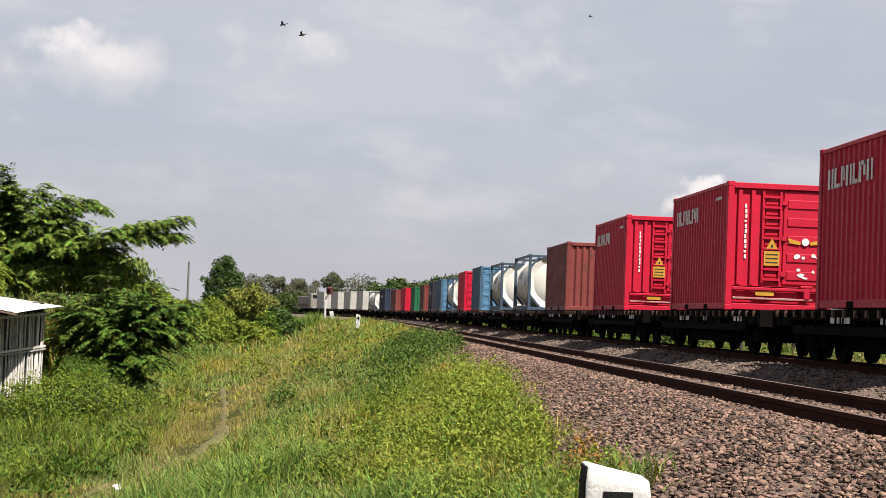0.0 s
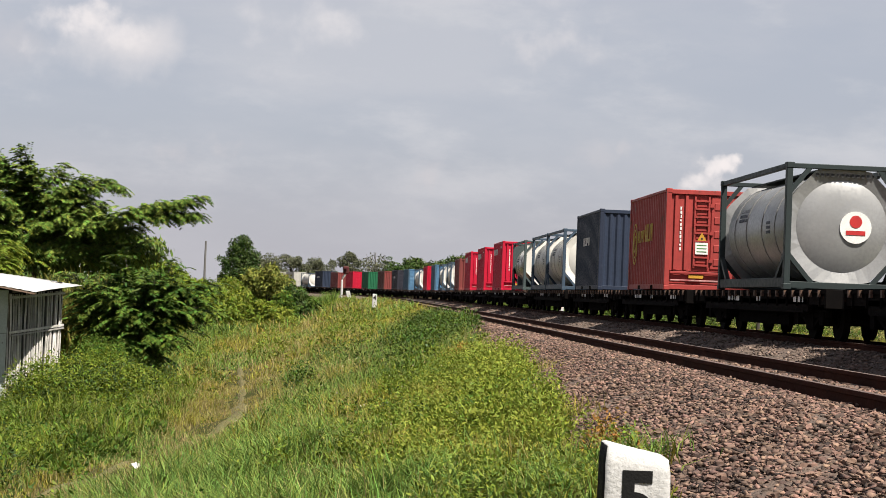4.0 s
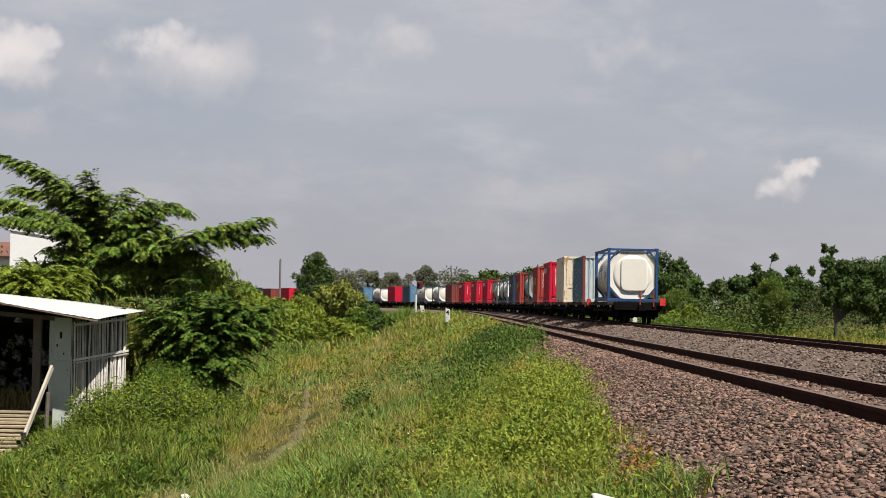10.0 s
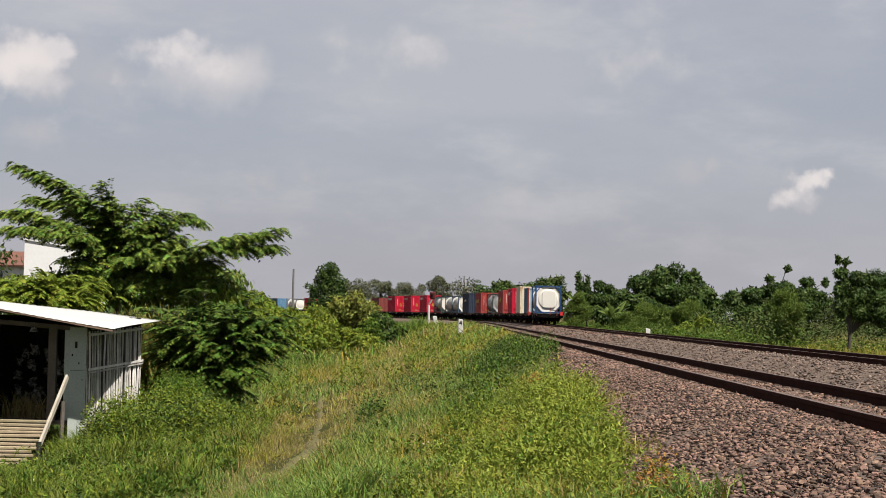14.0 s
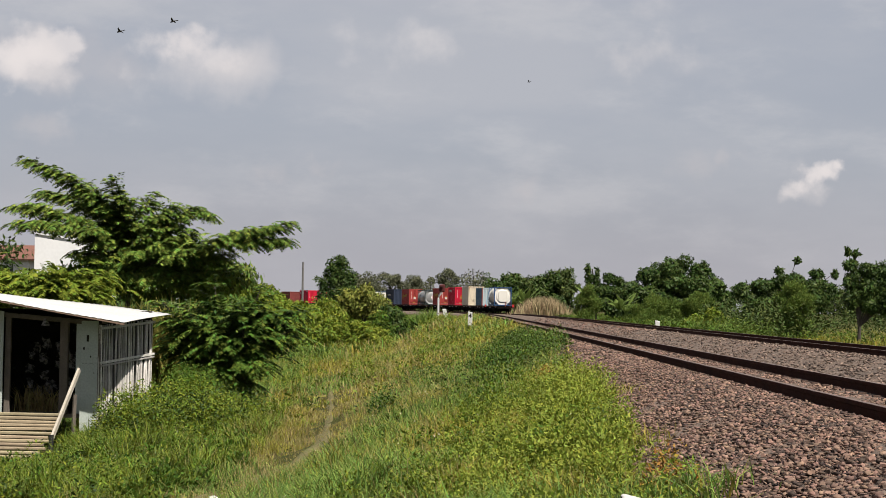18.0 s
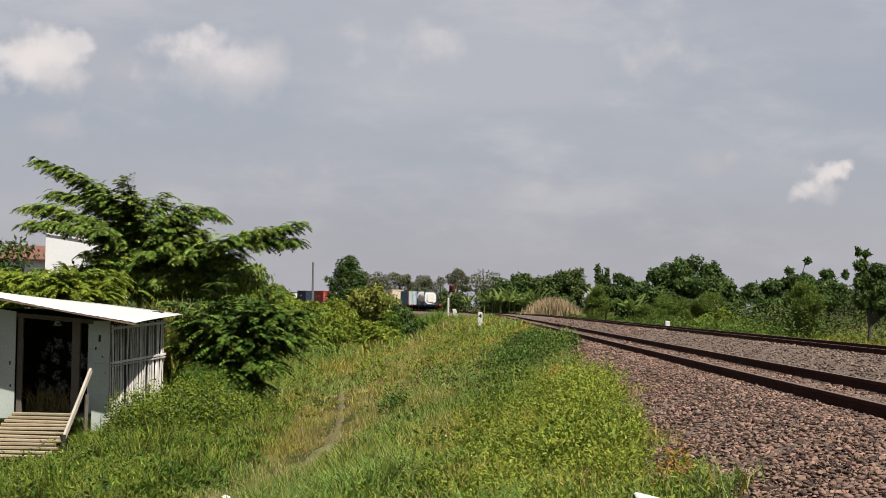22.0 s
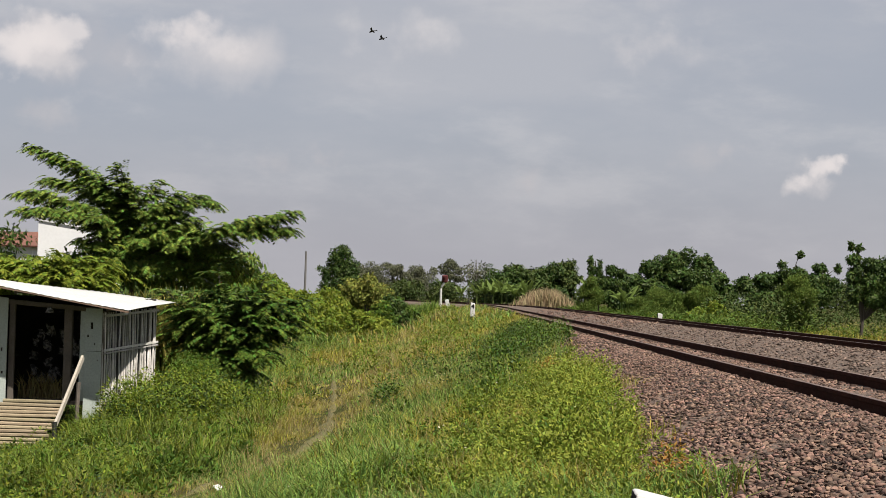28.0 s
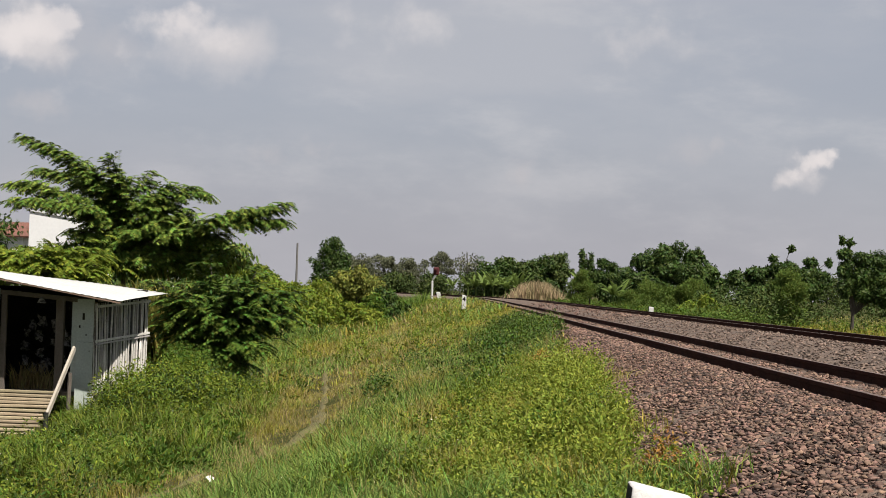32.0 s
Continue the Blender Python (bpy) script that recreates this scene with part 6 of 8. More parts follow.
# the tree behind the shed
ROOT = (-8.4, 45.5, -1.4)
FORK = (-8.64, 45.50, 2.47)
feather_tree("tree", "broad spreading tree with drooping feathery leaves behind the shed", ROOT, [
    ([ROOT, FORK, (-9.01, 45.50, 3.96), (-10.05, 45.00, 4.94), (-11.37, 45.00, 5.44)], 0.45),
    ([FORK, (-9.27, 46.00, 3.98), (-10.33, 46.50, 4.51), (-11.33, 46.50, 4.64)], 0.35),
    ([FORK, (-9.60, 45.00, 3.75), (-10.77, 44.50, 4.11), (-11.48, 44.50, 4.09)], 0.25),
    ([FORK, (-9.33, 44.50, 3.50), (-10.50, 44.20, 3.64), (-11.33, 44.00, 3.61)], 0.3),
    ([FORK, (-8.69, 45.00, 4.25), (-8.90, 45.00, 4.90)], 0.3),
    ([FORK, (-9.28, 45.60, 4.27), (-9.74, 45.60, 4.84)], 0.4),
    ([FORK, (-8.55, 46.00, 4.00), (-8.10, 46.00, 4.63)], 0.2),
    ([FORK, (-7.82, 45.00, 3.80), (-7.26, 45.00, 4.33)], 0.2),
    ([FORK, (-7.58, 45.00, 3.58), (-6.82, 45.00, 4.19), (-6.38, 45.00, 3.98)], 0.3),
    ([FORK, (-7.48, 44.50, 3.09), (-6.80, 44.50, 3.57)], 0.2),
    ([FORK, (-7.08, 44.00, 2.78), (-5.83, 43.60, 3.32), (-4.91, 43.40, 3.54), (-3.88, 43.20, 3.74)], 0.35),
    ([(-5.83, 43.60, 3.32), (-5.05, 43.40, 3.21), (-4.10, 43.20, 3.29)], 0.1),
    ([FORK, (-6.70, 44.50, 2.73), (-5.72, 44.00, 2.90)], 0.2),
    ([FORK, (-9.22, 44.80, 2.81), (-9.80, 44.60, 2.88)], 0.5),
    ([FORK, (-6.99, 44.50, 2.34), (-5.72, 44.20, 2.37)], 0.1),
    ([FORK, (-7.93, 44.50, 2.93), (-7.17, 44.50, 3.18)], 0.0),
    ([FORK, (-9.29, 44.50, 2.28), (-10.21, 44.50, 2.17)], 0.0),
    ([FORK, (-7.75, 44.50, 2.17), (-6.37, 44.50, 2.05)], 0.0),
], 85, 0.62, 11, leaf_tree, 0.11, 0.10, 0.5, pairs=8, leaflet=0.30, droop=0.62, core=[(*(-8.55, 45.60, 3.40), 0.45, 0.5, 0.5), (*(-8.43, 45.60, 2.72), 1.3, 0.8, 0.55), (*(-7.15, 45.40, 2.98), 0.9, 0.7, 0.45), (*(-8.82, 45.50, 4.25), 0.3, 0.3, 0.3), (*(-7.90, 45.40, 3.70), 0.5, 0.4, 0.35), (*(-9.44, 45.20, 2.32), 1.2, 0.8, 0.36), (*(-7.56, 45.20, 2.21), 1.9, 0.8, 0.5), (*(-5.83, 45.00, 2.38), 0.9, 0.7, 0.4)], core_n=9000, core_size=0.2)
# the shrub beside the shed
R2 = (-5.0, 38.2, -0.9)
F2 = (-5.05, 38.00, 0.16)
feather_tree("shrub", "dense leafy shrub with drooping feathery leaves beside the shed", R2, [
    ([R2, F2, (-5.87, 37.60, 1.06), (-6.24, 37.40, 1.57)], 0.2), ([F2, (-4.97, 37.60, 1.21), (-5.15, 37.80, 1.99)], 0.1),
    ([F2, (-4.32, 37.60, 1.23), (-4.08, 37.60, 1.89)], 0.1), ([F2, (-4.00, 37.20, 0.73), (-3.24, 37.20, 1.01)], 0.1),
    ([F2, (-5.66, 37.20, 0.56), (-6.02, 37.00, 0.68)], 0.0), ([F2, (-4.47, 37.00, 0.21), (-3.69, 36.80, 0.24)], 0.0),
    ([F2, (-4.87, 37.00, 0.71), (-5.37, 36.80, 1.21)], 0.0), ([F2, (-4.36, 37.00, 0.85), (-4.39, 37.00, 1.49)], 0.0),
    ([F2, (-5.07, 36.80, -0.05), (-5.55, 36.60, 0.07)], 0.0), ([F2, (-3.92, 37.50, 1.24), (-3.15, 37.50, 1.46)], 0.1),
    ([F2, (-4.58, 37.00, -0.30), (-4.31, 36.90, -0.54)], 0.0), ([F2, (-5.26, 37.00, 0.83), (-5.79, 37.00, 1.45)], 0.0),
], 50, 0.74, 12, leaf_shrub, 0.06, 0.14, 0.5, pairs=9, leaflet=0.25, droop=0.6, fan=1.0, core=[(*(-4.87, 38.00, 0.56), 0.85, 0.7, 0.9), (*(-4.76, 38.00, 1.22), 0.9, 0.7, 0.6), (*(-5.50, 37.80, 0.81), 0.6, 0.6, 0.5), (*(-4.08, 37.90, 0.98), 0.6, 0.6, 0.5), (*(-4.67, 37.60, -0.07), 0.55, 0.5, 0.6)], core_n=5200, core_size=0.17)
# the light green trees left of it, behind the roof
feather_tree("shrub", "light green feathery bush behind the shed roof", (-10.5, 41, -0.9), [
    ([(-10.5, 41, -0.9), (-9.96, 41.00, 1.90), (-10.26, 41.00, 2.18)], 0.0), ([(-9.96, 41.00, 1.90), (-8.98, 41.00, 2.07), (-8.42, 41.00, 2.26)], 0.0),
    ([(-9.96, 41.00, 1.90), (-10.96, 41.00, 2.09), (-11.53, 41.00, 2.28)], 0.0), ([(-9.96, 41.00, 1.76), (-9.50, 40.80, 2.05), (-9.37, 40.80, 2.27)], 0.0),
    ([(-9.96, 41.00, 1.76), (-10.54, 40.50, 1.88), (-10.96, 40.50, 2.01)], 0.0), ([(-9.96, 41.00, 1.76), (-9.14, 40.50, 1.92), (-8.31, 40.50, 1.94)], 0.0),
], 40, 0.85, 13, leaf_a, 0.07, 0.3, 0.45, pairs=9, leaflet=0.25, droop=0.6, fan=1.0, core=[(*(-10.32, 41.30, 1.90), 2.0, 0.8, 0.5), (*(-9.18, 41.30, 1.93), 1.0, 0.8, 0.4)], core_n=3500)


def stalks(name, label, category, pts, h, lean, material, rng, width=0.02, arch=0.3, kind="stuff"):
    """Upright blades: two bent strips each."""
    n = len(pts)
    p = np.asarray(pts, float)
    a = rng.uniform(0, 2 * np.pi, n)
    d = np.stack([np.cos(a), np.sin(a), np.zeros(n)], 1)
    s = np.stack([-np.sin(a), np.cos(a), np.zeros(n)], 1)
    fa = rng.uniform(0, 2 * np.pi, n)
    s = np.stack([np.cos(fa), np.sin(fa), np.zeros(n)], 1)
    H = np.broadcast_to(h, (n,))[:, None]
    W = np.broadcast_to(width, (n,))[:, None]
    le = lean * rng.uniform(0.2, 1.3, (n, 1))
    up = np.array([0, 0, 1.0])
    m = p + up * H * 0.55 + d * H * le * 0.3
    t = p + up * H * (1 - arch * le) + d * H * le
    v = np.stack([p - s * W / 2, p + s * W / 2, m - s * W * 0.4, m + s * W * 0.4, t - s * W * 0.06, t + s * W * 0.06], 1).reshape(-1, 3)
    f = (np.arange(n)[:, None, None] * 6 + np.array([(0, 1, 3, 2), (2, 3, 5, 4)])[None]).reshape(-1, 4)
    ob = new(name, fast_mesh(name, v, f, material))
    return tagged(ob, label, category, kind=kind)


def field(x, y, size, seed):
    """Uneven patches about size metres wide, 0 to 1."""
    rng = np.random.default_rng(seed)
    v = np.zeros(np.shape(x))
    for k in range(7):
        a, f, ph = rng.uniform(0, math.pi), 2.2 / size * rng.uniform(0.6, 1.7), rng.uniform(0, 6.28)
        v = v + np.sin((x * math.cos(a) + y * math.sin(a)) * f + ph)
    return np.clip(0.5 + v / 5.2, 0, 1)


def meadow(rng, n, y0, y1, power, left, right):
    """Places on the bank between left and right of the far track, thinner farther off."""
    s = y0 + (y1 - y0) * rng.random(n) ** power
    o = rng.uniform(left, right, n)
    x, y, _t = line(s, o)
    return x, y, o


def root_z(x, y):
    """The height on which a plant stands: the soil, or the edge of the stones."""
    o = offset_of(x, y)
    return np.where((o > -8.5) & (o < -6), np.maximum(ground_z(x, y), bed_z(o) - 0.03), ground_z(x, y))


def grow_grass():
    rng = np.random.default_rng(5)
    for n, y0, y1, pw, wd, hk in ((230000, 9, 34, 1.25, 0.010, 0.72), (70000, 32, 80, 1.5, 0.022, 0.80), (18000, 75, 200, 1.4, 0.07, 1.1)):
        x, y, o = meadow(rng, n, y0, y1, pw, -21, -6.5)
        keep = (o < edge_of(y) + 0.25 * np.sin(y * 1.9) + 0.15 * rng.normal(size=n))
        away = (x - path_x(y)) / np.where((y > 18) & (y < 30), 0.40, 0.26)
        onpath = np.exp(-away ** 2) * (y < 45) * (0.7 + 0.3 * np.sin(y * 1.1 + 1))
        keep &= rng.random(n) > onpath * 0.5
        keep &= x > -0.30 * y - 1.0
        keep &= ~((y > 30.0) & (y < 35.6) & (x < -7.2)) & ~((y > 31.8) & (y < 35.6) & (x < -6.2))
        x, y, o, onpath = x[keep], y[keep], o[keep], onpath[keep]
        m = len(x)
        patch_ = field(x, y, 1.9, 3)
        tuft = field(x, y * 0.6, 0.55, 8)
        h = (0.11 + 0.22 * rng.random(m) ** 1.6 + 0.10 * patch_ + 0.28 * tuft ** 2) * hk * (1 - 0.75 * onpath)
        h *= np.interp(o, [-14, -11, -8.6, -7], [1.15, 1.0, 0.85, 0.75])
        h *= 1 - 0.55 * np.exp(-((x - path_x(y)) / 1.1) ** 2) * (y < 60)
        h *= np.where((x < -0.215 * y) & (y > 22) & (y < 30.8), 0.42, 1)
        p = np.stack([x, y, root_z(x, y) - 0.02], 1)
        straw = np.exp(-((x + 1.6) / 2.0) ** 2) * np.interp(y, [20, 27, 50, 80], [0, 1, 1, 0.5])
        dry = rng.random(m) < 0.05 + 0.50 * straw * (1 - 0.6 * patch_) + 0.3 * onpath + 0.4 * np.exp(-((x - path_x(y)) / 0.75) ** 2) * (y < 24) + 0.22 * (field(x, y, 0.9, 5) > 0.72)
        fore = np.exp(-((x + 0.6) / 0.9) ** 2) * np.interp(y, [10, 13, 22, 27], [0.6, 1, 1, 0])
        h = h * (1 + 0.12 * fore)
        lush = ~dry & (patch_ + 0.14 * rng.normal(size=m) + 0.4 * (x < -2.9 - 0.03 * y) + 0.38 * fore - 0.25 * straw > 0.58)
        dry_ = dry
        deep = ~dry & (x < path_x(y) - 0.9) & (y < 36) & (rng.random(m) < 0.75)
        lush &= ~deep
        stalks("grass", "coarse deep green grass before the shed", "grass", p[deep], h[deep] * 1.5, 1.1, blade_deep, rng, wd * 1.7, 0.5)
        lush_ = lush | deep
        stalks("grass", "lush blue-green grass on the bank", "grass", p[lush], h[lush] * 1.1, 0.85, blade_lush, rng, wd * 1.2)
        dry = dry | lush_
        stalks("grass", "long green grass on the bank", "grass", p[~dry], h[~dry], 0.8, blade_mat, rng, wd * rng.uniform(0.6, 1.4, (~dry).sum()))
        dry = dry_
        stalks("grass", "dry straw-coloured grass among the green", "grass", p[dry], h[dry] * 1.1, 0.5, blade_dry, rng, wd * 0.8)
    # the bank round and behind the camera
    rng = np.random.default_rng(51)
    x, y, o = meadow(rng, 26000, -9, 8, 1.0, -19, -8.4)
    p = np.stack([x, y, root_z(x, y) - 0.02], 1)
    stalks("grass", "long green grass on the bank", "grass", p, 0.08 + 0.16 * rng.random(len(x)) ** 1.6, 0.8, blade_mat, rng, 0.014)


def weeds(name, label, n, pts, h, size, material, seed, per=14):
    """Low leafy plants: leaves round short stems."""
    rng = np.random.default_rng(seed)
    k = np.repeat(np.arange(len(pts)), per)
    m = len(k)
    H = np.broadcast_to(h, (len(pts),))[k]
    u = unit(rng.normal(size=(m, 3)) * np.array([1, 1, 0.4]))
    f = rng.random(m) ** 0.7
    out = H * 0.34 * (1.15 - 0.8 * f)
    p = pts[k] + np.stack([u[:, 0] * out, u[:, 1] * out, f * H], 1)
    d = unit(u + np.stack([np.zeros(m), np.zeros(m), rng.normal(0.25, 0.55, m)], 1))
    s = unit(np.cross(d, np.array([0, 0, 1.0]) + 0.7 * rng.normal(size=(m, 3))))
    v, q = diamonds(p, d, s, size * rng.uniform(0.6, 1.5, m), size * rng.uniform(0.3, 0.62, m))
    return tagged(new(name, fast_mesh(name, v, q, material)), label, "weeds", kind="stuff")


def spread(rng, n, boxes, cut=-1.0):
    """Places in soft broken patches (x, y, half-width, half-depth)."""
    b = np.array(boxes)[rng.choice(len(boxes), n, p=np.array([q[2] * q[3] for q in boxes]) / sum(q[2] * q[3] for q in boxes))]
    x = b[:, 0] + b[:, 2] * np.clip(rng.normal(size=n) * 0.7, -2, 2)
    y = b[:, 1] + b[:, 3] * np.clip(rng.normal(size=n) * 0.7, -2, 2)
    o = offset_of(x, y)
    v = np.sin(x * 2.6 + 1.4 * np.sin(y * 1.3)) * np.sin(y * 1.2 + 1.1 * np.sin(x * 2.2)) + 0.35 * rng.normal(size=n)
    keep = ((o < edge_of(y) + 0.1) | (y < 7.6)) & (v > cut) & (abs(x - path_x(y)) > 0.3) & ~((y > 30.1) & (y < 35.4) & (x < -6.0)) & ~((y > 25.5) & (y < 31) & (x < -0.205 * y))
    x, y = x[keep], y[keep]
    return np.stack([x, y, root_z(x, y)], 1)


rust_leaf = mat("rusty_weed_leaf", (0.48, 0.29, 0.06), (0.38, 0.20, 0.045), rough=0.7, scale=1, bump=0, island=0.4, trans=0.25)
flower_mat = mat("pale_flower", (0.75, 0.74, 0.62), (0.7, 0.66, 0.4), rough=0.7, scale=3, bump=0)


def patch(label, n, boxes, cut, h0, h1, size, material, seed, per):
    rng = np.random.default_rng(seed + 500)
    p = spread(rng, n, boxes, cut)
    weeds("weeds", label, 0, p, h0 + (h1 - h0) * rng.random(len(p)) ** 1.5, size, material, seed, per)


def clumps(label, n, boxes, cut, r0, r1, per, size, material, seed):
    """Leafy mounds: leaves over low domes, with hollows between them."""
    rng = np.random.default_rng(seed + 900)
    c = spread(rng, n, boxes, cut)
    R = r0 + (r1 - r0) * rng.random(len(c)) ** 1.4
    k = np.repeat(np.arange(len(c)), np.maximum(12, (per * (R / r1) ** 1.5)).astype(int))
    m = len(k)
    u = unit(rng.normal(size=(m, 3)) + np.array([0, 0, 0.35]))
    u[:, 2] = abs(u[:, 2])
    tall = rng.uniform(1.1, 2.1, len(c))[k]
    f = rng.uniform(0.45, 1.1, (m, 1)) ** 0.5
    lump = 1 + 0.25 * np.sin(u[:, :1] * 6 + k[:, None]) * np.sin(u[:, 1:2] * 5 + k[:, None] * 2.0)
    p = c[k] + u * f * lump * np.stack([R[k], R[k], R[k] * tall], 1)
    d = unit(u * 0.8 + rng.normal(size=(m, 3)) * 0.55 + np.array([0, 0, 0.15]))
    s = unit(np.cross(d, np.array([0, 0, 1.0]) + 0.5 * rng.normal(size=(m, 3))))
    v, q = diamonds(p, d, s, size * rng.uniform(0.7, 1.5, m), size * rng.uniform(0.4, 0.7, m))
    tagged(new("weeds", fast_mesh("weeds", v, q, material)), label, "weeds", kind="stuff")


def grow_weeds():
    rim = [(1.9, 22.5, 0.30, 2.0), (1.6, 18.5, 0.35, 2.2), (1.2, 15.5, 0.4, 1.2), (2.3, 28, 0.3, 2.5), (1.0, 12.5, 0.35, 1.0)]
    mid = [(0.6, 20, 0.7, 4.0), (0.3, 14.5, 0.7, 2.0), (1.2, 26, 0.6, 3.0)]
    clumps("bright yellow-green leafy mounds beside the stones", 150, rim, -0.9, 0.10, 0.24, 300, 0.041, leaf_lime, 1)
    clumps("fresh green leafy mounds beside the stones", 140, rim + mid, -0.5, 0.10, 0.26, 300, 0.040, leaf_a, 2)
    clumps("yellow-green leafy mounds on the bank", 120, mid, -0.3, 0.08, 0.20, 200, 0.038, leaf_lime, 3)
    clumps("dark green leafy mounds on the bank", 75, [(0.72, 24.6, 0.22, 1.6), (1.45, 35.5, 0.5, 3.0), (2.9, 44, 0.5, 4.0), (0.2, 30, 0.2, 1.0), (-0.55, 23.5, 0.10, 0.8), (0.45, 19.2, 0.2, 0.5)], -0.8, 0.14, 0.34, 260, 0.06, leaf_shrub, 4)
    clumps("low leafy weeds growing out of the stones by the kilometre stone", 14, [(1.28, 6.75, 0.13, 0.45)], -3, 0.07, 0.14, 160, 0.03, leaf_a, 7)
    clumps("fresh green leafy mounds before the shed", 110, [(-4.9, 29.3, 0.6, 1.3), (-4.4, 31.8, 0.5, 1.6)], -0.6, 0.14, 0.34, 300, 0.062, leaf_a, 5)
    clumps("dark green mounds along the path", 60, [(-3.4, 26, 0.5, 3), (-4.0, 21, 0.6, 2.5), (-2.6, 22.0, 0.15, 0.8)], -1, 0.10, 0.24, 160, 0.07, leaf_hedge, 6)
    edge = [(1.15, 7.2, 0.12, 0.6), (1.0, 10.5, 0.5, 1.2), (1.2, 18, 0.8, 3.5), (0.7, 14.2, 0.9, 1.6), (1.75, 22.5, 0.55, 2.2), (1.3, 16, 0.5, 3)]
    bank = [(0.2, 18, 1.0, 4), (0.1, 26, 1.0, 5), (0.8, 34, 1.0, 8), (-0.6, 14, 1.0, 2)]
    left = [(-5.6, 28.5, 0.9, 2.2), (-4.7, 25, 1.1, 3.5), (-5.5, 20, 1.4, 4), (-3.9, 33, 0.7, 3), (-4.4, 16, 1.1, 2.5)]
    shed = [(-5.3, 30.8, 0.5, 1.2), (-4.7, 32.6, 0.6, 1.3), (-5.3, 29.0, 0.5, 1.0), (-4.5, 29.5, 0.6, 1.4)]
    dark = [(1.75, 38, 0.7, 4.5), (0.65, 25.5, 0.35, 1.8), (-0.75, 27, 0.28, 1.6), (0.0, 36, 0.5, 2.5), (2.4, 48, 0.6, 5), (1.15, 33, 0.45, 2.5), (-0.2, 17.5, 0.2, 0.7), (1.0, 15.2, 0.3, 0.6), (-2.6, 33, 0.3, 1.2)]
    patch("lime green leafy weeds at the edge of the stones", 2000, edge, -0.1, 0.14, 0.38, 0.038, leaf_lime, 1, 24)
    patch("bright lime green weed clumps beside the stones", 620, [(1.8, 22.8, 0.34, 1.7), (0.9, 15.4, 0.35, 0.8), (1.35, 19.5, 0.3, 1.0)], -0.6, 0.22, 0.46, 0.048, leaf_lime, 31, 26)
    patch("rank green weeds round the foot of the signal post", 110, [(0.0, 127, 1.1, 2.0)], -2, 0.5, 0.85, 0.12, leaf_a, 32, 26)
    patch("fresh green weeds at the edge of the stones", 2200, edge, -0.4, 0.12, 0.36, 0.038, leaf_a, 2, 24)
    patch("fresh green weeds along the bank", 1900, bank, 0.2, 0.12, 0.36, 0.038, leaf_hedge, 3, 18)
    patch("lime green weeds along the bank", 1300, bank, 0.4, 0.12, 0.34, 0.042, leaf_lime, 4, 16)
    patch("dark green leafy weeds on the bank", 1100, dark, 0.2, 0.25, 0.58, 0.055, leaf_dark, 5, 26)
    patch("mid-green leafy weeds on the bank", 800, dark, -0.1, 0.2, 0.55, 0.055, leaf_hedge, 25, 24)
    patch("fresh green weeds beside the shed and the path", 800, left, 0.1, 0.18, 0.5, 0.060, leaf_a, 6, 20)
    patch("mid-green leafy weeds in the grass before the shed", 800, left, -0.1, 0.2, 0.5, 0.055, leaf_hedge, 27, 22)
    patch("dark green weeds beside the shed", 450, left, 0.2, 0.2, 0.5, 0.060, leaf_dark, 7, 20)
    patch("tall fresh green weeds against the shed wall", 640, shed, -0.6, 0.35, 1.05, 0.062, leaf_a, 11, 56)
    patch("tall rank weeds at the back corner of the shed", 260, [(-5.4, 34.8, 0.25, 0.6), (-5.1, 33.6, 0.35, 0.7)], -3, 0.5, 1.25, 0.055, leaf_hedge, 13, 60)
    patch("tall dark green weeds against the shed wall", 420, shed, -0.6, 0.35, 0.95, 0.062, leaf_dark, 12, 50)
    patch("lime green weeds beside the path", 350, left, 0.4, 0.15, 0.42, 0.055, leaf_lime, 8, 18)
    patch("green weeds on the far bank", 2200, [(-1, 50, 2.5, 10), (-4.5, 52, 2, 10), (1, 75, 2, 14), (-4, 80, 2.5, 14)], 0.2, 0.2, 0.6, 0.10, leaf_a, 9, 18)
    patch("rust-coloured weeds at the edge of the stones", 90, [(1.66, 11.2, 0.16, 0.5), (1.85, 28.5, 0.10, 0.6)], -2, 0.16, 0.36, 0.035, rust_leaf, 10, 20)
    rng = np.random.default_rng(66)
    p = spread(rng, 420, bank + left + [(-1.5, 40, 2.5, 10)])
    p[:, 2] += rng.uniform(0.15, 0.35, len(p))
    n = len(p)
    v, q = diamonds(p, unit(rng.normal(size=(n, 3))), unit(rng.normal(size=(n, 3))), 0.022, 0.022)
    tagged(new("flowers", fast_mesh("flowers", v, q, flower_mat)), "tiny pale flowers among the weeds", "flowers", kind="stuff")


def grow_scrub():
    """Rough scrub on the far side of the line."""
    rng = np.random.default_rng(17)
    for k, (n, o0, o1, h, sz, m, far) in enumerate(((900, 4.0, 7.5, 0.7, 0.20, leaf_hedge, 230), (1300, 6.5, 11.5, 1.1, 0.20, leaf_brush, 230), (500, 4.5, 9.0, 0.8, 0.20, leaf_brush, 230), (900, 9.5, 20.0, 2.1, 0.27, leaf_far, 165))):
        s = rng.uniform(95, far, n)
        o = rng.uniform(o0, o1, n)
        x, y, _t = line(s, o)
        ok = ~((x / y > 0.225) & (y < 125))
        x, y, n = x[ok], y[ok], int(ok.sum())
        weeds("scrub", "tangled green scrub beside the far track", 0, np.stack([x, y, ground_z(x, y)], 1), h * rng.uniform(0.5, 1.3, n), sz, m, 90 + k, 26)


straw_leaf = mat("dry_field_grass", (0.42, 0.40, 0.13), (0.33, 0.32, 0.10), rough=0.8, scale=0.5, bump=0, island=0.4, trans=0.2)


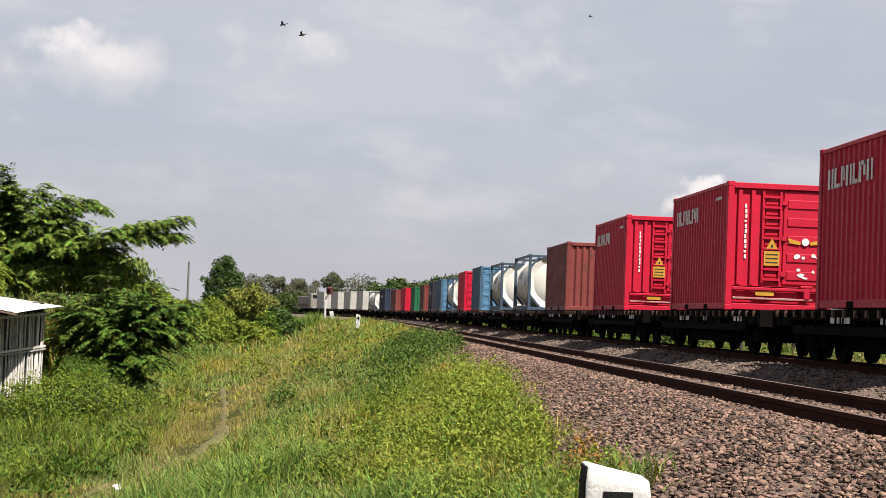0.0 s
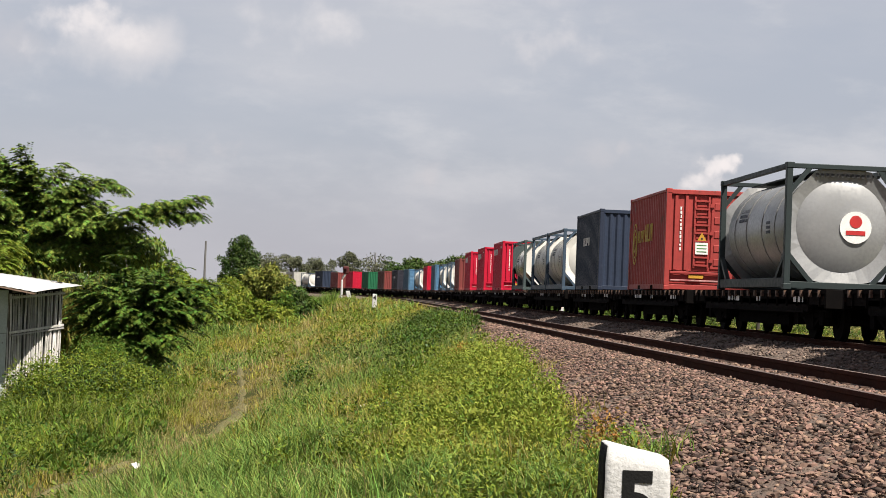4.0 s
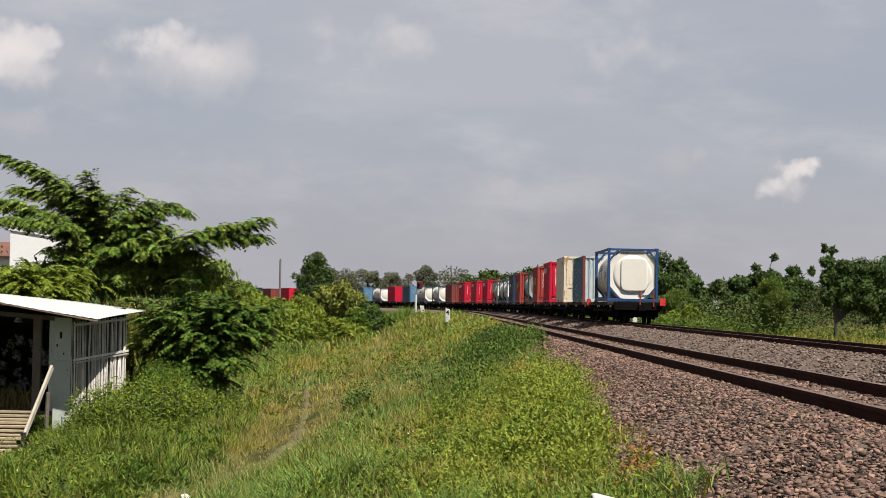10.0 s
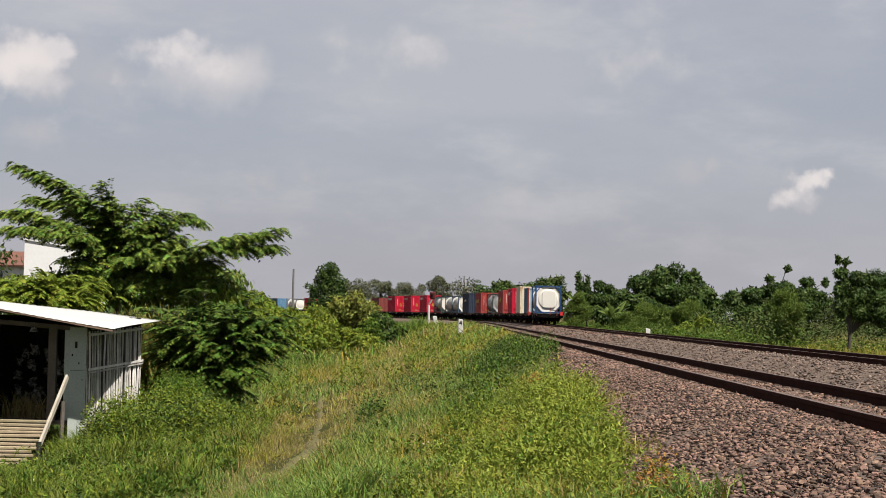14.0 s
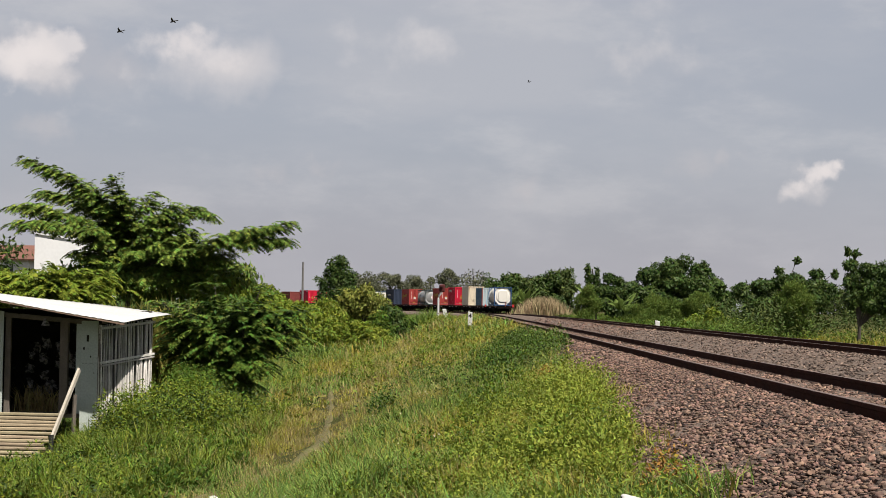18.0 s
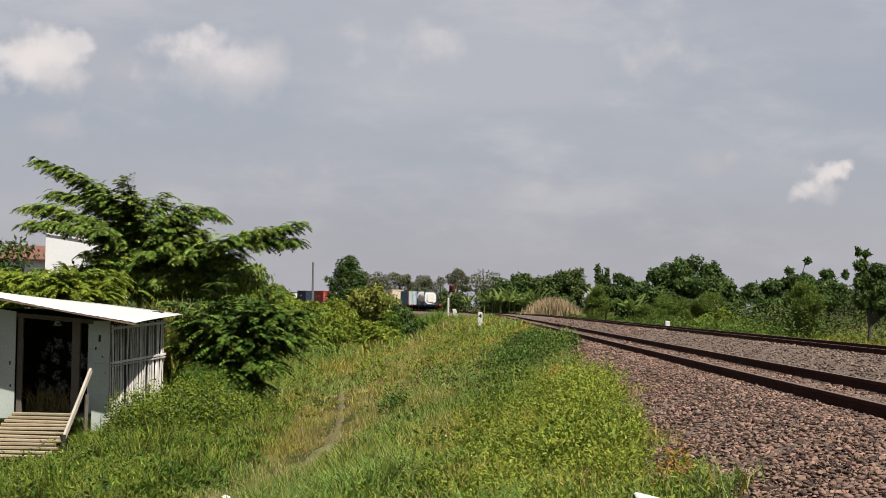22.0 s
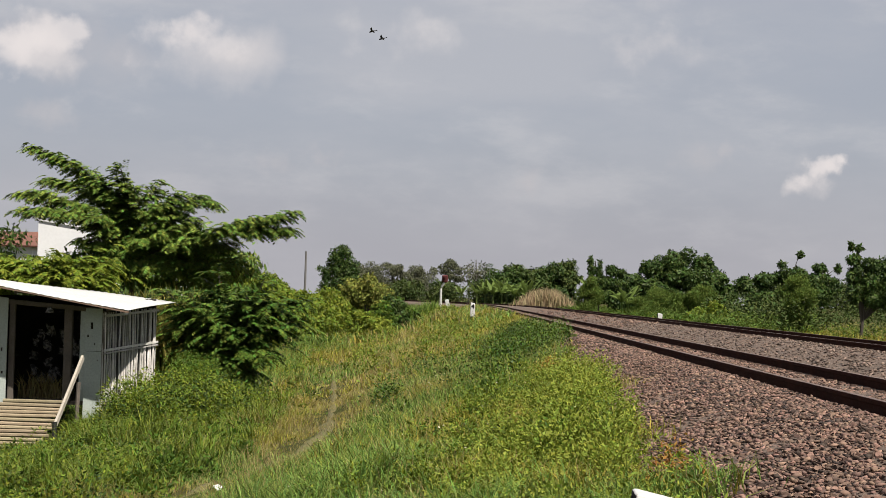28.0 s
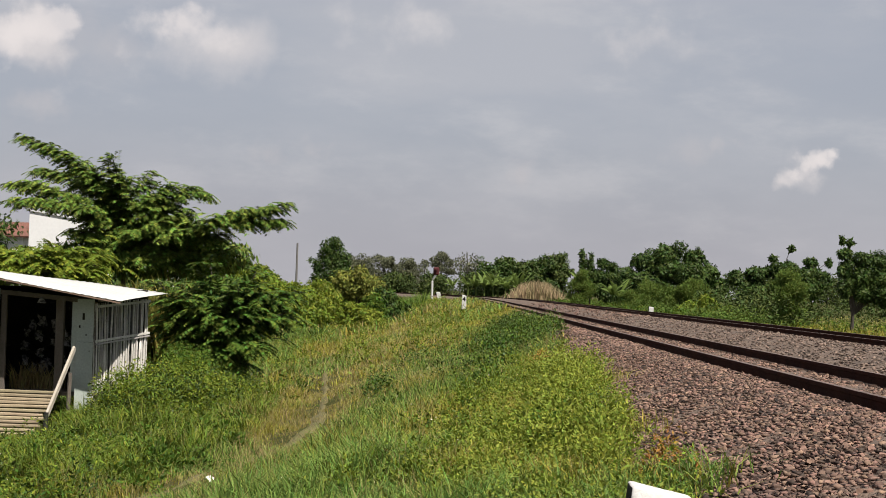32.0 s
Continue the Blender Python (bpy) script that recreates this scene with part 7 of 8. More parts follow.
def grow_field():
    """Rough growth in the field beyond the far track."""
    rng = np.random.default_rng(19)
    for k, (n, y0, y1, o0, o1, h, sz, m, label) in enumerate(((1500, 78, 190, 12, 42, 0.28, 0.13, straw_leaf, "dry yellow-green grass in the field"), (220, 84, 130, 9, 26, 0.5, 0.15, leaf_hedge, "green weeds in the field"), (420, 120, 200, 14, 50, 1.7, 0.26, leaf_far, "dark scrub at the back of the field"), (45, 92, 106, 10.5, 18, 0.7, 0.15, leaf_a, "leafy weeds round the foot of the trees"))):
        y = rng.uniform(y0, y1, n)
        x = rng.uniform(o0, o1, n) + 9.7 + 0.01 * y
        weeds("field_growth", label, 0, np.stack([x, y, ground_z(x, y)], 1), h * rng.uniform(0.4, 1.3, n), sz, m, 190 + k, 22)


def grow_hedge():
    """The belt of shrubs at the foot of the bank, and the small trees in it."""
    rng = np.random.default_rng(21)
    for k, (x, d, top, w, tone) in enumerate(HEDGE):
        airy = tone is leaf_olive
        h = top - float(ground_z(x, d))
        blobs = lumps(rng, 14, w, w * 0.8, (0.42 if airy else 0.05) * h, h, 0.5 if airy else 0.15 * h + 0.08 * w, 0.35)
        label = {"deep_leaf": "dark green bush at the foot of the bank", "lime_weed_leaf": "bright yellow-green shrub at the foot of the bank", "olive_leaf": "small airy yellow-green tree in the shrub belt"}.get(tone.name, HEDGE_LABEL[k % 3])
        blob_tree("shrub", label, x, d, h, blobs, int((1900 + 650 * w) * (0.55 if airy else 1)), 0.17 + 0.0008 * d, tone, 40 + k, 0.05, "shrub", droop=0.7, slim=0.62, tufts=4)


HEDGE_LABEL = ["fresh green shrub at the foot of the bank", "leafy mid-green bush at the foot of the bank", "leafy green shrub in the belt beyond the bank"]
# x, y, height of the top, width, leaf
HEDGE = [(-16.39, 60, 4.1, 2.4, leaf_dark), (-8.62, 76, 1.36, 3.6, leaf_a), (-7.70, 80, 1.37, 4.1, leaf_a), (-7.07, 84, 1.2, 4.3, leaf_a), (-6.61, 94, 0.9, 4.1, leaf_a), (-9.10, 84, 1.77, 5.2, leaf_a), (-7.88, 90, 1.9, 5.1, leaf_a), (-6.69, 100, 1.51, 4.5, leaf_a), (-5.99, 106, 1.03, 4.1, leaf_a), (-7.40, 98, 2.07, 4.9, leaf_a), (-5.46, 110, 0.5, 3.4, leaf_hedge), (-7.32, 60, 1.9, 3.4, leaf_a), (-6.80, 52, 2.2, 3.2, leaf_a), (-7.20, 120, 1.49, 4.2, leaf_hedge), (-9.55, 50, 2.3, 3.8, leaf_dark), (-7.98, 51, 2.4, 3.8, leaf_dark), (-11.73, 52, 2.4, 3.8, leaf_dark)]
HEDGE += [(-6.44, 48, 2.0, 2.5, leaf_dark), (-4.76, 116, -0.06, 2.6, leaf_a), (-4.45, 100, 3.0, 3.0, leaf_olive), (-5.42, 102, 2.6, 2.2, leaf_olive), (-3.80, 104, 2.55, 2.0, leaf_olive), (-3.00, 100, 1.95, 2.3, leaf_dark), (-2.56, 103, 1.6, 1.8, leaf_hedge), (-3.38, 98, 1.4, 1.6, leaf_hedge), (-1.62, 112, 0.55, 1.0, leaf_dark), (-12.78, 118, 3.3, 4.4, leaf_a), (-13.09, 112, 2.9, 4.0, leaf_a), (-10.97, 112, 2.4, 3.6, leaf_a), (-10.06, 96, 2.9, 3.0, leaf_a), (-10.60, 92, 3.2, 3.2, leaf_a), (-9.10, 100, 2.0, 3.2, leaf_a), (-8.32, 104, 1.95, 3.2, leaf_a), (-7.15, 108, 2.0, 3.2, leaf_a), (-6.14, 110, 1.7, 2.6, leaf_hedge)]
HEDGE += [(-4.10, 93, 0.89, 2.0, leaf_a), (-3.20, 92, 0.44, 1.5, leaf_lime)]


def grow_far():
    rng = np.random.default_rng(31)
    # round tree
    blob_tree("tree", "round dark green tree behind the hedge", -9.5, 155, 6.6, [(-0.1, 0, 6.6, 0.75, 0.7, 0.75), (0.5, 0, 6.0, 0.85, 0.8, 0.8), (-0.6, 0, 5.7, 0.85, 0.8, 0.8), (1.0, 0.2, 5.0, 0.95, 0.9, 0.8), (-1.0, 0.1, 4.7, 0.95, 0.9, 0.85), (0.1, -0.3, 5.0, 1.1, 1.0, 0.9), (1.3, 0, 3.9, 0.85, 0.9, 0.8), (-1.2, 0, 3.5, 0.9, 0.9, 0.8), (0.2, -0.4, 3.8, 1.2, 1.0, 0.9), (0.8, 0, 2.8, 1.0, 0.9, 0.8), (-0.6, 0, 2.5, 1.0, 0.9, 0.8), (0.1, 0, 1.8, 1.0, 0.9, 0.7)], 10000, 0.25, leaf_dark, 60, 0.16, tufts=4, slim=0.7)
    # trees beyond the far track, from left to right: x, y, height, width, lumps, leaves, leaf size, tone
    for k, (x, y, h, w, nl, n, sz, m) in enumerate(FAR):
        low = {"deep_leaf": 0.03, "distant_leaf": 0.06, "fresh_leaf": 0.0, "brush_leaf": 0.0, "hazy_leaf": 0.05}[m.name]
        low = 0.20 if 98 < y < 104 and m is leaf_dark else low
        blob_tree("tree", FAR_LABEL[m.name], x, y, h, lumps(rng, int(nl * 1.3), w, w * 0.8, h * low, h, 0.13 * w + 0.05 * h, 0.42), int(n * (2.6 if m is leaf_brush else 1.35)), sz * (0.66 if m is leaf_brush else 0.93), m, 70 + k, 0.02 * h + (0.0 if 98 < y < 104 else 0.06), droop=-0.9 if m is leaf_brush else 0.5, slim=0.20 if m is leaf_brush else 0.8, tufts=4)
    for k, (label, x, y, trunk, n, sz, b) in enumerate(CROWNS):
        blob_tree("tree", label, x, y, 5.0, b, n, sz, leaf_haze if y > 400 else leaf_dark, 210 + k, trunk, droop=0.5, slim=0.75, tufts=4, heart=0 if y > 400 else 0.82)
    # ragged shoots over the crowns: x, y, height, width
    for k, (x, y, z, w) in enumerate(SHOOTS):
        b = [(rng.normal() * w * 0.2, rng.normal() * w * 0.2, z * f, w * rng.uniform(0.15, 0.5), w * 0.4, z * 0.035 + 0.05) for f in np.linspace(0.2, 0.97, 9)]
        blob_tree("tree", "slim ragged tree beyond the far track", x, y, z, b, 1000, 0.26, leaf_dark, 170 + k, 0.07, droop=0.6, slim=0.7, tufts=3)


SHOOTS = [(10.2, 335, 9.0, 2.5), (27.2, 338, 10.0, 2.0)]
# trees told apart beyond the far track: label, x, y, trunk, leaves, leaf size, then lumps (x, y, height, half-widths)
DOME = ("dense dome-shaped dark green tree beyond the far track", 23.6, 165, 0.25, 24000, 0.25, [(0, 0, 6.11, 1.61, 1.4, 1.1), (-2.28, 0, 5.33, 1.49, 1.3, 1.0), (2.76, 0, 5.82, 1.15, 1.1, 1.0), (4.2, 0, 4.56, 1.26, 1.2, 0.9), (5.52, 0, 3.2, 1.15, 1.1, 0.9), (-4.2, 0, 3.98, 1.38, 1.3, 0.9), (-5.16, 0, 2.72, 1.26, 1.2, 1.0), (0.24, -0.5, 4.56, 2.42, 1.6, 1.2), (-2.4, -0.6, 3.4, 2.07, 1.5, 1.1), (2.88, -0.6, 3.78, 2.07, 1.5, 1.2), (0, -0.6, 2.52, 2.88, 1.6, 1.2), (4.2, -0.5, 1.94, 1.95, 1.5, 1.0), (-4.08, -0.5, 1.75, 1.95, 1.5, 1.0)])
TWIN_SHOOT = ("slim dark tree with two upright shoots", 15.0, 155, 0.09, 6000, 0.21, [(-0.85, 0, 5.3, 0.18, 0.2, 0.5), (-0.75, 0, 4.4, 0.32, 0.3, 0.6), (0.05, 0, 5.0, 0.16, 0.2, 0.45), (0.0, 0, 4.2, 0.32, 0.3, 0.5), (1.1, 0, 4.5, 0.6, 0.5, 0.45), (2.1, 0.2, 4.2, 0.5, 0.5, 0.4), (-0.4, 0, 3.3, 0.6, 0.5, 0.7), (0.7, 0, 3.3, 0.9, 0.6, 0.7), (1.8, 0, 3.1, 0.8, 0.6, 0.7), (0.6, 0, 2.1, 1.3, 0.7, 0.8), (1.7, 0, 1.6, 1.2, 0.7, 0.9)])
RAGGED = ("spreading dark green tree with ragged twigs above the crown", 26.0, 125, 0.14, 15000, 0.19, [(0.2, 0, 4.2, 0.9, 0.9, 0.5), (1.2, 0, 4.4, 0.8, 0.9, 0.5), (-1.4, 0, 3.9, 0.9, 0.9, 0.6), (-2.8, 0, 3.5, 0.7, 0.8, 0.6), (2.9, 0, 4.9, 0.55, 0.5, 0.36), (2.8, 0, 4.0, 1.0, 0.9, 0.6), (3.8, 0, 3.6, 0.7, 0.8, 0.7), (0.0, 0, 5.1, 0.3, 0.3, 0.2), (1.35, 0, 5.9, 0.22, 0.25, 0.25), (4.3, 0, 4.9, 0.16, 0.2, 0.35), (-1.4, -0.3, 2.4, 1.3, 1.0, 1.0), (0.6, -0.3, 2.7, 1.4, 1.0, 1.0), (2.5, -0.3, 2.8, 1.3, 1.0, 1.0), (-2.0, -0.3, 1.4, 1.1, 0.9, 0.9)])
FORKED = ("tall dark green tree with bare forked trunks", 25.7, 100, 0.12, 13000, 0.15, [(-0.7, 0, 5.75, 0.16, 0.2, 0.3), (-0.25, 0, 5.6, 0.26, 0.25, 0.2), (-0.5, 0, 4.9, 0.42, 0.4, 0.4), (0.5, 0, 4.6, 0.6, 0.6, 0.45), (1.4, 0, 4.5, 0.7, 0.6, 0.5), (-0.5, 0, 3.9, 0.5, 0.5, 0.6), (0.5, 0, 3.6, 0.8, 0.7, 0.7), (1.7, 0, 3.5, 0.9, 0.8, 0.7), (-0.4, 0, 2.8, 0.5, 0.5, 0.6), (0.7, 0, 2.5, 0.8, 0.7, 0.6), (1.9, 0, 2.4, 0.9, 0.8, 0.7), (2.9, 0.3, 4.1, 1.1, 0.9, 0.8), (3.1, 0.3, 2.9, 1.1, 0.9, 0.9)])
AIRY = ("airy tree far behind the signal post", 2.6, 430, 0.3, 3000, 0.5, [(0, 0, 10.6, 2.0, 1.5, 1.2), (-1.6, 0, 9.0, 1.6, 1.2, 1.1), (1.7, 0, 9.2, 1.5, 1.2, 1.1), (0, 0, 7.6, 1.8, 1.4, 1.0), (2.3, 0, 6.9, 1.3, 1.2, 0.9)])
CROWNS = [DOME, TWIN_SHOOT, RAGGED, FORKED, AIRY]
FAR_LABEL = {"brush_leaf": "feathery green bush beside the far track", "distant_leaf": "leafy green tree beside the far track", "deep_leaf": "dense dark green tree beyond the far track", "hazy_leaf": "pale hazy tree in the distance", "fresh_leaf": "bright green bush beside the far track"}
FAR = [(-22, 492, 12.2, 13, 16, 5200, 0.55, leaf_haze), (-15, 500, 12.6, 13, 16, 5200, 0.55, leaf_haze), (-8, 505, 12.2, 12, 16, 5200, 0.55, leaf_haze), (-27, 485, 11.4, 12, 16, 4200, 0.55, leaf_haze), (-2, 490, 10.8, 10, 14, 3600, 0.55, leaf_haze), (-17.0, 300, 6.2, 11, 14, 3000, 0.4, leaf_far), (-12.5, 210, 3.6, 4.6, 12, 2400, 0.3, leaf_dark), (-9.5, 205, 3.5, 4.4, 12, 2400, 0.3, leaf_dark)]
FAR += [(13.5, 330, 9.0, 12, 18, 5200, 0.65, leaf_dark), (17.5, 334, 9.6, 12, 18, 5200, 0.65, leaf_far), (21.5, 335, 9.6, 12, 18, 5200, 0.65, leaf_dark), (25.0, 338, 10.6, 9, 18, 5200, 0.65, leaf_far), (9, 350, 6.5, 10, 12, 2400, 0.6, leaf_far), (2, 370, 6, 12, 12, 2400, 0.6, leaf_far), (-8, 380, 6, 14, 12, 2400, 0.6, leaf_far)]
FAR += [(13.6, 150, 3.4, 3.0, 10, 3300, 0.53, leaf_brush), (18.0, 138, 3.2, 3.8, 12, 3900, 0.48, leaf_brush), (19.8, 130, 3.0, 3.6, 12, 3900, 0.48, leaf_brush), (19.3, 118, 2.1, 3.4, 12, 3000, 0.22, leaf_a), (21.2, 119, 1.6, 2.2, 10, 1600, 0.22, leaf_a), (22.0, 136, 3.3, 3.4, 12, 3900, 0.48, leaf_brush), (16.4, 132, 2.2, 3.0, 10, 2700, 0.48, leaf_brush)]
FAR += [(21.9, 100, 3.7, 3.0, 16, 5400, 0.40, leaf_brush), (29.8, 103, 5.8, 4.0, 16, 3600, 0.18, leaf_dark)]
FAR += [(60, 300, 8, 16, 14, 3000, 0.6, leaf_far), (75, 310, 8, 18, 14, 3000, 0.6, leaf_far), (92, 320, 8, 18, 14, 3000, 0.6, leaf_far), (48, 230, 5, 10, 12, 2400, 0.45, leaf_far), (62, 240, 6, 12, 12, 2400, 0.45, leaf_far)]
FAR += [(-60, 330, 7, 18, 14, 2600, 0.6, leaf_far), (-80, 320, 7, 18, 14, 2600, 0.6, leaf_far), (-100, 330, 7, 20, 14, 2600, 0.6, leaf_far), (-30, 150, 4.6, 7, 12, 2400, 0.3, leaf_far), (-22, 145, 4.2, 7, 12, 2400, 0.3, leaf_far), (-38, 150, 5, 9, 12, 2400, 0.3, leaf_far), (-15.0, 130, 3.6, 4, 12, 2200, 0.25, leaf_dark)]


def banana_plant(x, y, h, seed, label="banana plant with broad arching leaves"):
    rng = np.random.default_rng(seed)
    z = float(ground_z(x, y))
    t = thing("banana_plant", label, "banana plant", "banana plants", m=pose(x, y, z))
    part("trunk", M().tube([(0, 0, -0.1), (0.03, 0, h * 0.5)], [0.13, 0.08], 8), banana_mat, t)
    for k in range(8):
        a = k * 2.4 + rng.uniform(-0.3, 0.3)
        d = Vector((math.cos(a), math.sin(a), 0))
        s = Vector((-math.sin(a), math.cos(a), 0))
        L, W = h * rng.uniform(0.45, 0.62), h * 0.085
        rise = rng.uniform(0.7, 1.7)
        m = M()
        n = 7
        for i in range(n):
            u = i / (n - 1)
            c = Vector((0, 0, h * 0.48)) + d * L * u * 0.8 + Vector((0, 0, L * (rise * u - 0.6 * u * u)))
            w = W * math.sin(math.pi * min(1, 0.08 + u * 0.9)) * 0.9
            m.v += [tuple(c - s * w - Vector((0, 0, w * 0.4))), tuple(c), tuple(c + s * w - Vector((0, 0, w * 0.4)))]
        for i in range(n - 1):
            m.f += [(i * 3, i * 3 + 1, i * 3 + 4, i * 3 + 3), (i * 3 + 1, i * 3 + 2, i * 3 + 5, i * 3 + 4)]
        part("leaf", m, banana_mat, t)


for k, (x, y, h) in enumerate(((8.5, 262, 4.6), (10.5, 258, 5.0), (12.5, 262, 4.8), (14.5, 258, 5.2), (6.0, 268, 4.2), (3.5, 275, 4.0), (9.6, 255, 4.4), (11.6, 256, 4.6), (13.6, 256, 4.8), (7.2, 264, 4.2), (16.6, 150, 3.4), (17.4, 152, 3.0), (-4.1, 97, 1.15), (-3.7, 99, 1.0), (29.5, 104, 2.2), (22.8, 245, 5.4))):
    banana_plant(x, y, h, 300 + k)


def grow_reeds():
    rng = np.random.default_rng(77)
    n = 2600
    x = rng.normal(14.0, 1.7, n)
    y = rng.uniform(206, 216, n)
    h = 3.3 * rng.uniform(0.6, 1.0, n) * np.exp(-((x - 13.8) / 4.5) ** 2)
    stalks("reeds", "dry straw-coloured reeds beside the far track", "reeds", np.stack([x, y, ground_z(x, y)], 1), h, 0.35, reed_mat, rng, 0.10)
    n = 2200
    x = rng.uniform(-8.8, -6.2, n)
    y = rng.uniform(39.6, 41.4, n)
    stalks("maize", "yellowing maize tops behind the shed", "maize", np.stack([x, y, ground_z(x, y)], 1), rng.uniform(2.1, 2.95, n), 0.75, mat("maize_leaf", (0.36, 0.34, 0.09), (0.28, 0.27, 0.06), rough=0.6, scale=0.7, bump=0, island=0.35, trans=0.3), rng, 0.085)
    n = 700
    x, y = rng.uniform(-2.6, -0.4, n), rng.uniform(146, 150, n)
    stalks("reeds", "tall grey-green grass beside the curve", "reeds", np.stack([x, y, ground_z(x, y)], 1), rng.uniform(1.2, 1.9, n), 0.5, blade_lush, rng, 0.06)
    n = 14000
    x, y = rng.uniform(-9, 1.5, n), rng.uniform(-8, 9.3, n)
    ok = (offset_of(x, y) < edge_of(y)) & (np.hypot(x, y) > 0.35)
    x, y = x[ok], y[ok]
    stalks("grass", "long green grass on the bank", "grass", np.stack([x, y, root_z(x, y)], 1), rng.uniform(0.1, 0.3, len(x)), 0.7, blade_mat, rng, 0.02)
    n = 18000
    s = rng.uniform(18, 260, n)
    o = rng.uniform(2.6, 16, n)
    x, y, _t = line(s, o)
    stalks("grass", "rough grass beyond the far track", "grass", np.stack([x, y, ground_z(x, y)], 1), rng.uniform(0.2, 0.6, n), 0.5, blade_mat, rng, 0.05)


def bare_tree(x, y, h, seed):
    rng = np.random.default_rng(seed)
    t = thing("bare_tree", "bare grey tree far behind the line", "tree", m=pose(x, y, 0))
    lines = [([(0, 0, 0), (0.2, 0, h * 0.5), (0, 0, h)], 0.3, 0.05)]
    for k in range(9):
        z = h * rng.uniform(0.35, 0.8)
        a = rng.uniform(0, 6.28)
        L = h * rng.uniform(0.15, 0.32)
        lines.append(([(0.1, 0, z), (L * 0.6 * math.cos(a), L * 0.6 * math.sin(a), z + L * 0.4), (L * math.cos(a), L * math.sin(a), z + L)], 0.13, 0.04))
    part("trunk", limb_mesh(lines), mat("pale_bark", (0.18, 0.165, 0.15), (0.14, 0.13, 0.12)), t)
    v, f = leaf_cloud(rng, 260, [(0, 0, h * 0.75, h * 0.3, h * 0.3, h * 0.25)], 0.6)
    o = new("crown", fast_mesh("crown", v, f, leaf_haze))
    o.parent = t


bare_tree(9.3, 430, 11.5, 1)
bare_tree(11.6, 432, 10.4, 2)
bare_tree(7.6, 436, 10.2, 3)
n_dry = 260
_r = np.random.default_rng(88)
stalks("dry_weeds", "dry withered weeds growing inside the shed doorway", "weeds", np.stack([_r.uniform(-8.45, -7.45, n_dry), _r.uniform(32.7, 33.6, n_dry), np.full(n_dry, SILL - 0.02)], 1), _r.uniform(0.25, 0.65, n_dry), 0.7, blade_dry, _r, 0.02)
grow_grass()
grow_weeds()
grow_scrub()
grow_field()
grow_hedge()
grow_far()
grow_reeds()


bird_mat = mat("dark_feather", (0.03, 0.028, 0.026), (0.05, 0.045, 0.04), rough=0.9)


def build_bird(label):
    t = thing("bird", label, "bird", "birds in the sky")
    part("body", M().tube([(-0.09, 0, 0), (-0.03, 0, 0.005), (0.03, 0, 0.008), (0.07, 0, 0.005), (0.09, 0, 0.0)], [0.006, 0.018, 0.022, 0.016, 0.003], 8), bird_mat, t)
    for sg in (-1, 1):
        m = M().add([(0.04, 0.01 * sg, 0.01), (0.03, 0.09 * sg, 0.045), (-0.03, 0.16 * sg, 0.03), (-0.015, 0.08 * sg, 0.037), (-0.02, 0.01 * sg, 0.008)], [(0, 1, 3, 4), (1, 2, 3)])
        part("wing", m, bird_mat, t)
    part("tail", M().add([(-0.07, -0.008, 0.0), (-0.07, 0.008, 0.0), (-0.14, 0.025, 0.0), (-0.12, 0.0, 0.0), (-0.14, -0.025, 0.0)], [(0, 1, 2, 3), (0, 3, 4)]), bird_mat, t)
    return t


def fly_birds():
    for label, rows in BIRDS:
        bird = build_bird(label)
        walk(bird, [(t, pose(x, y, z, 20, 15, 170)) for t, x, y, z in rows])


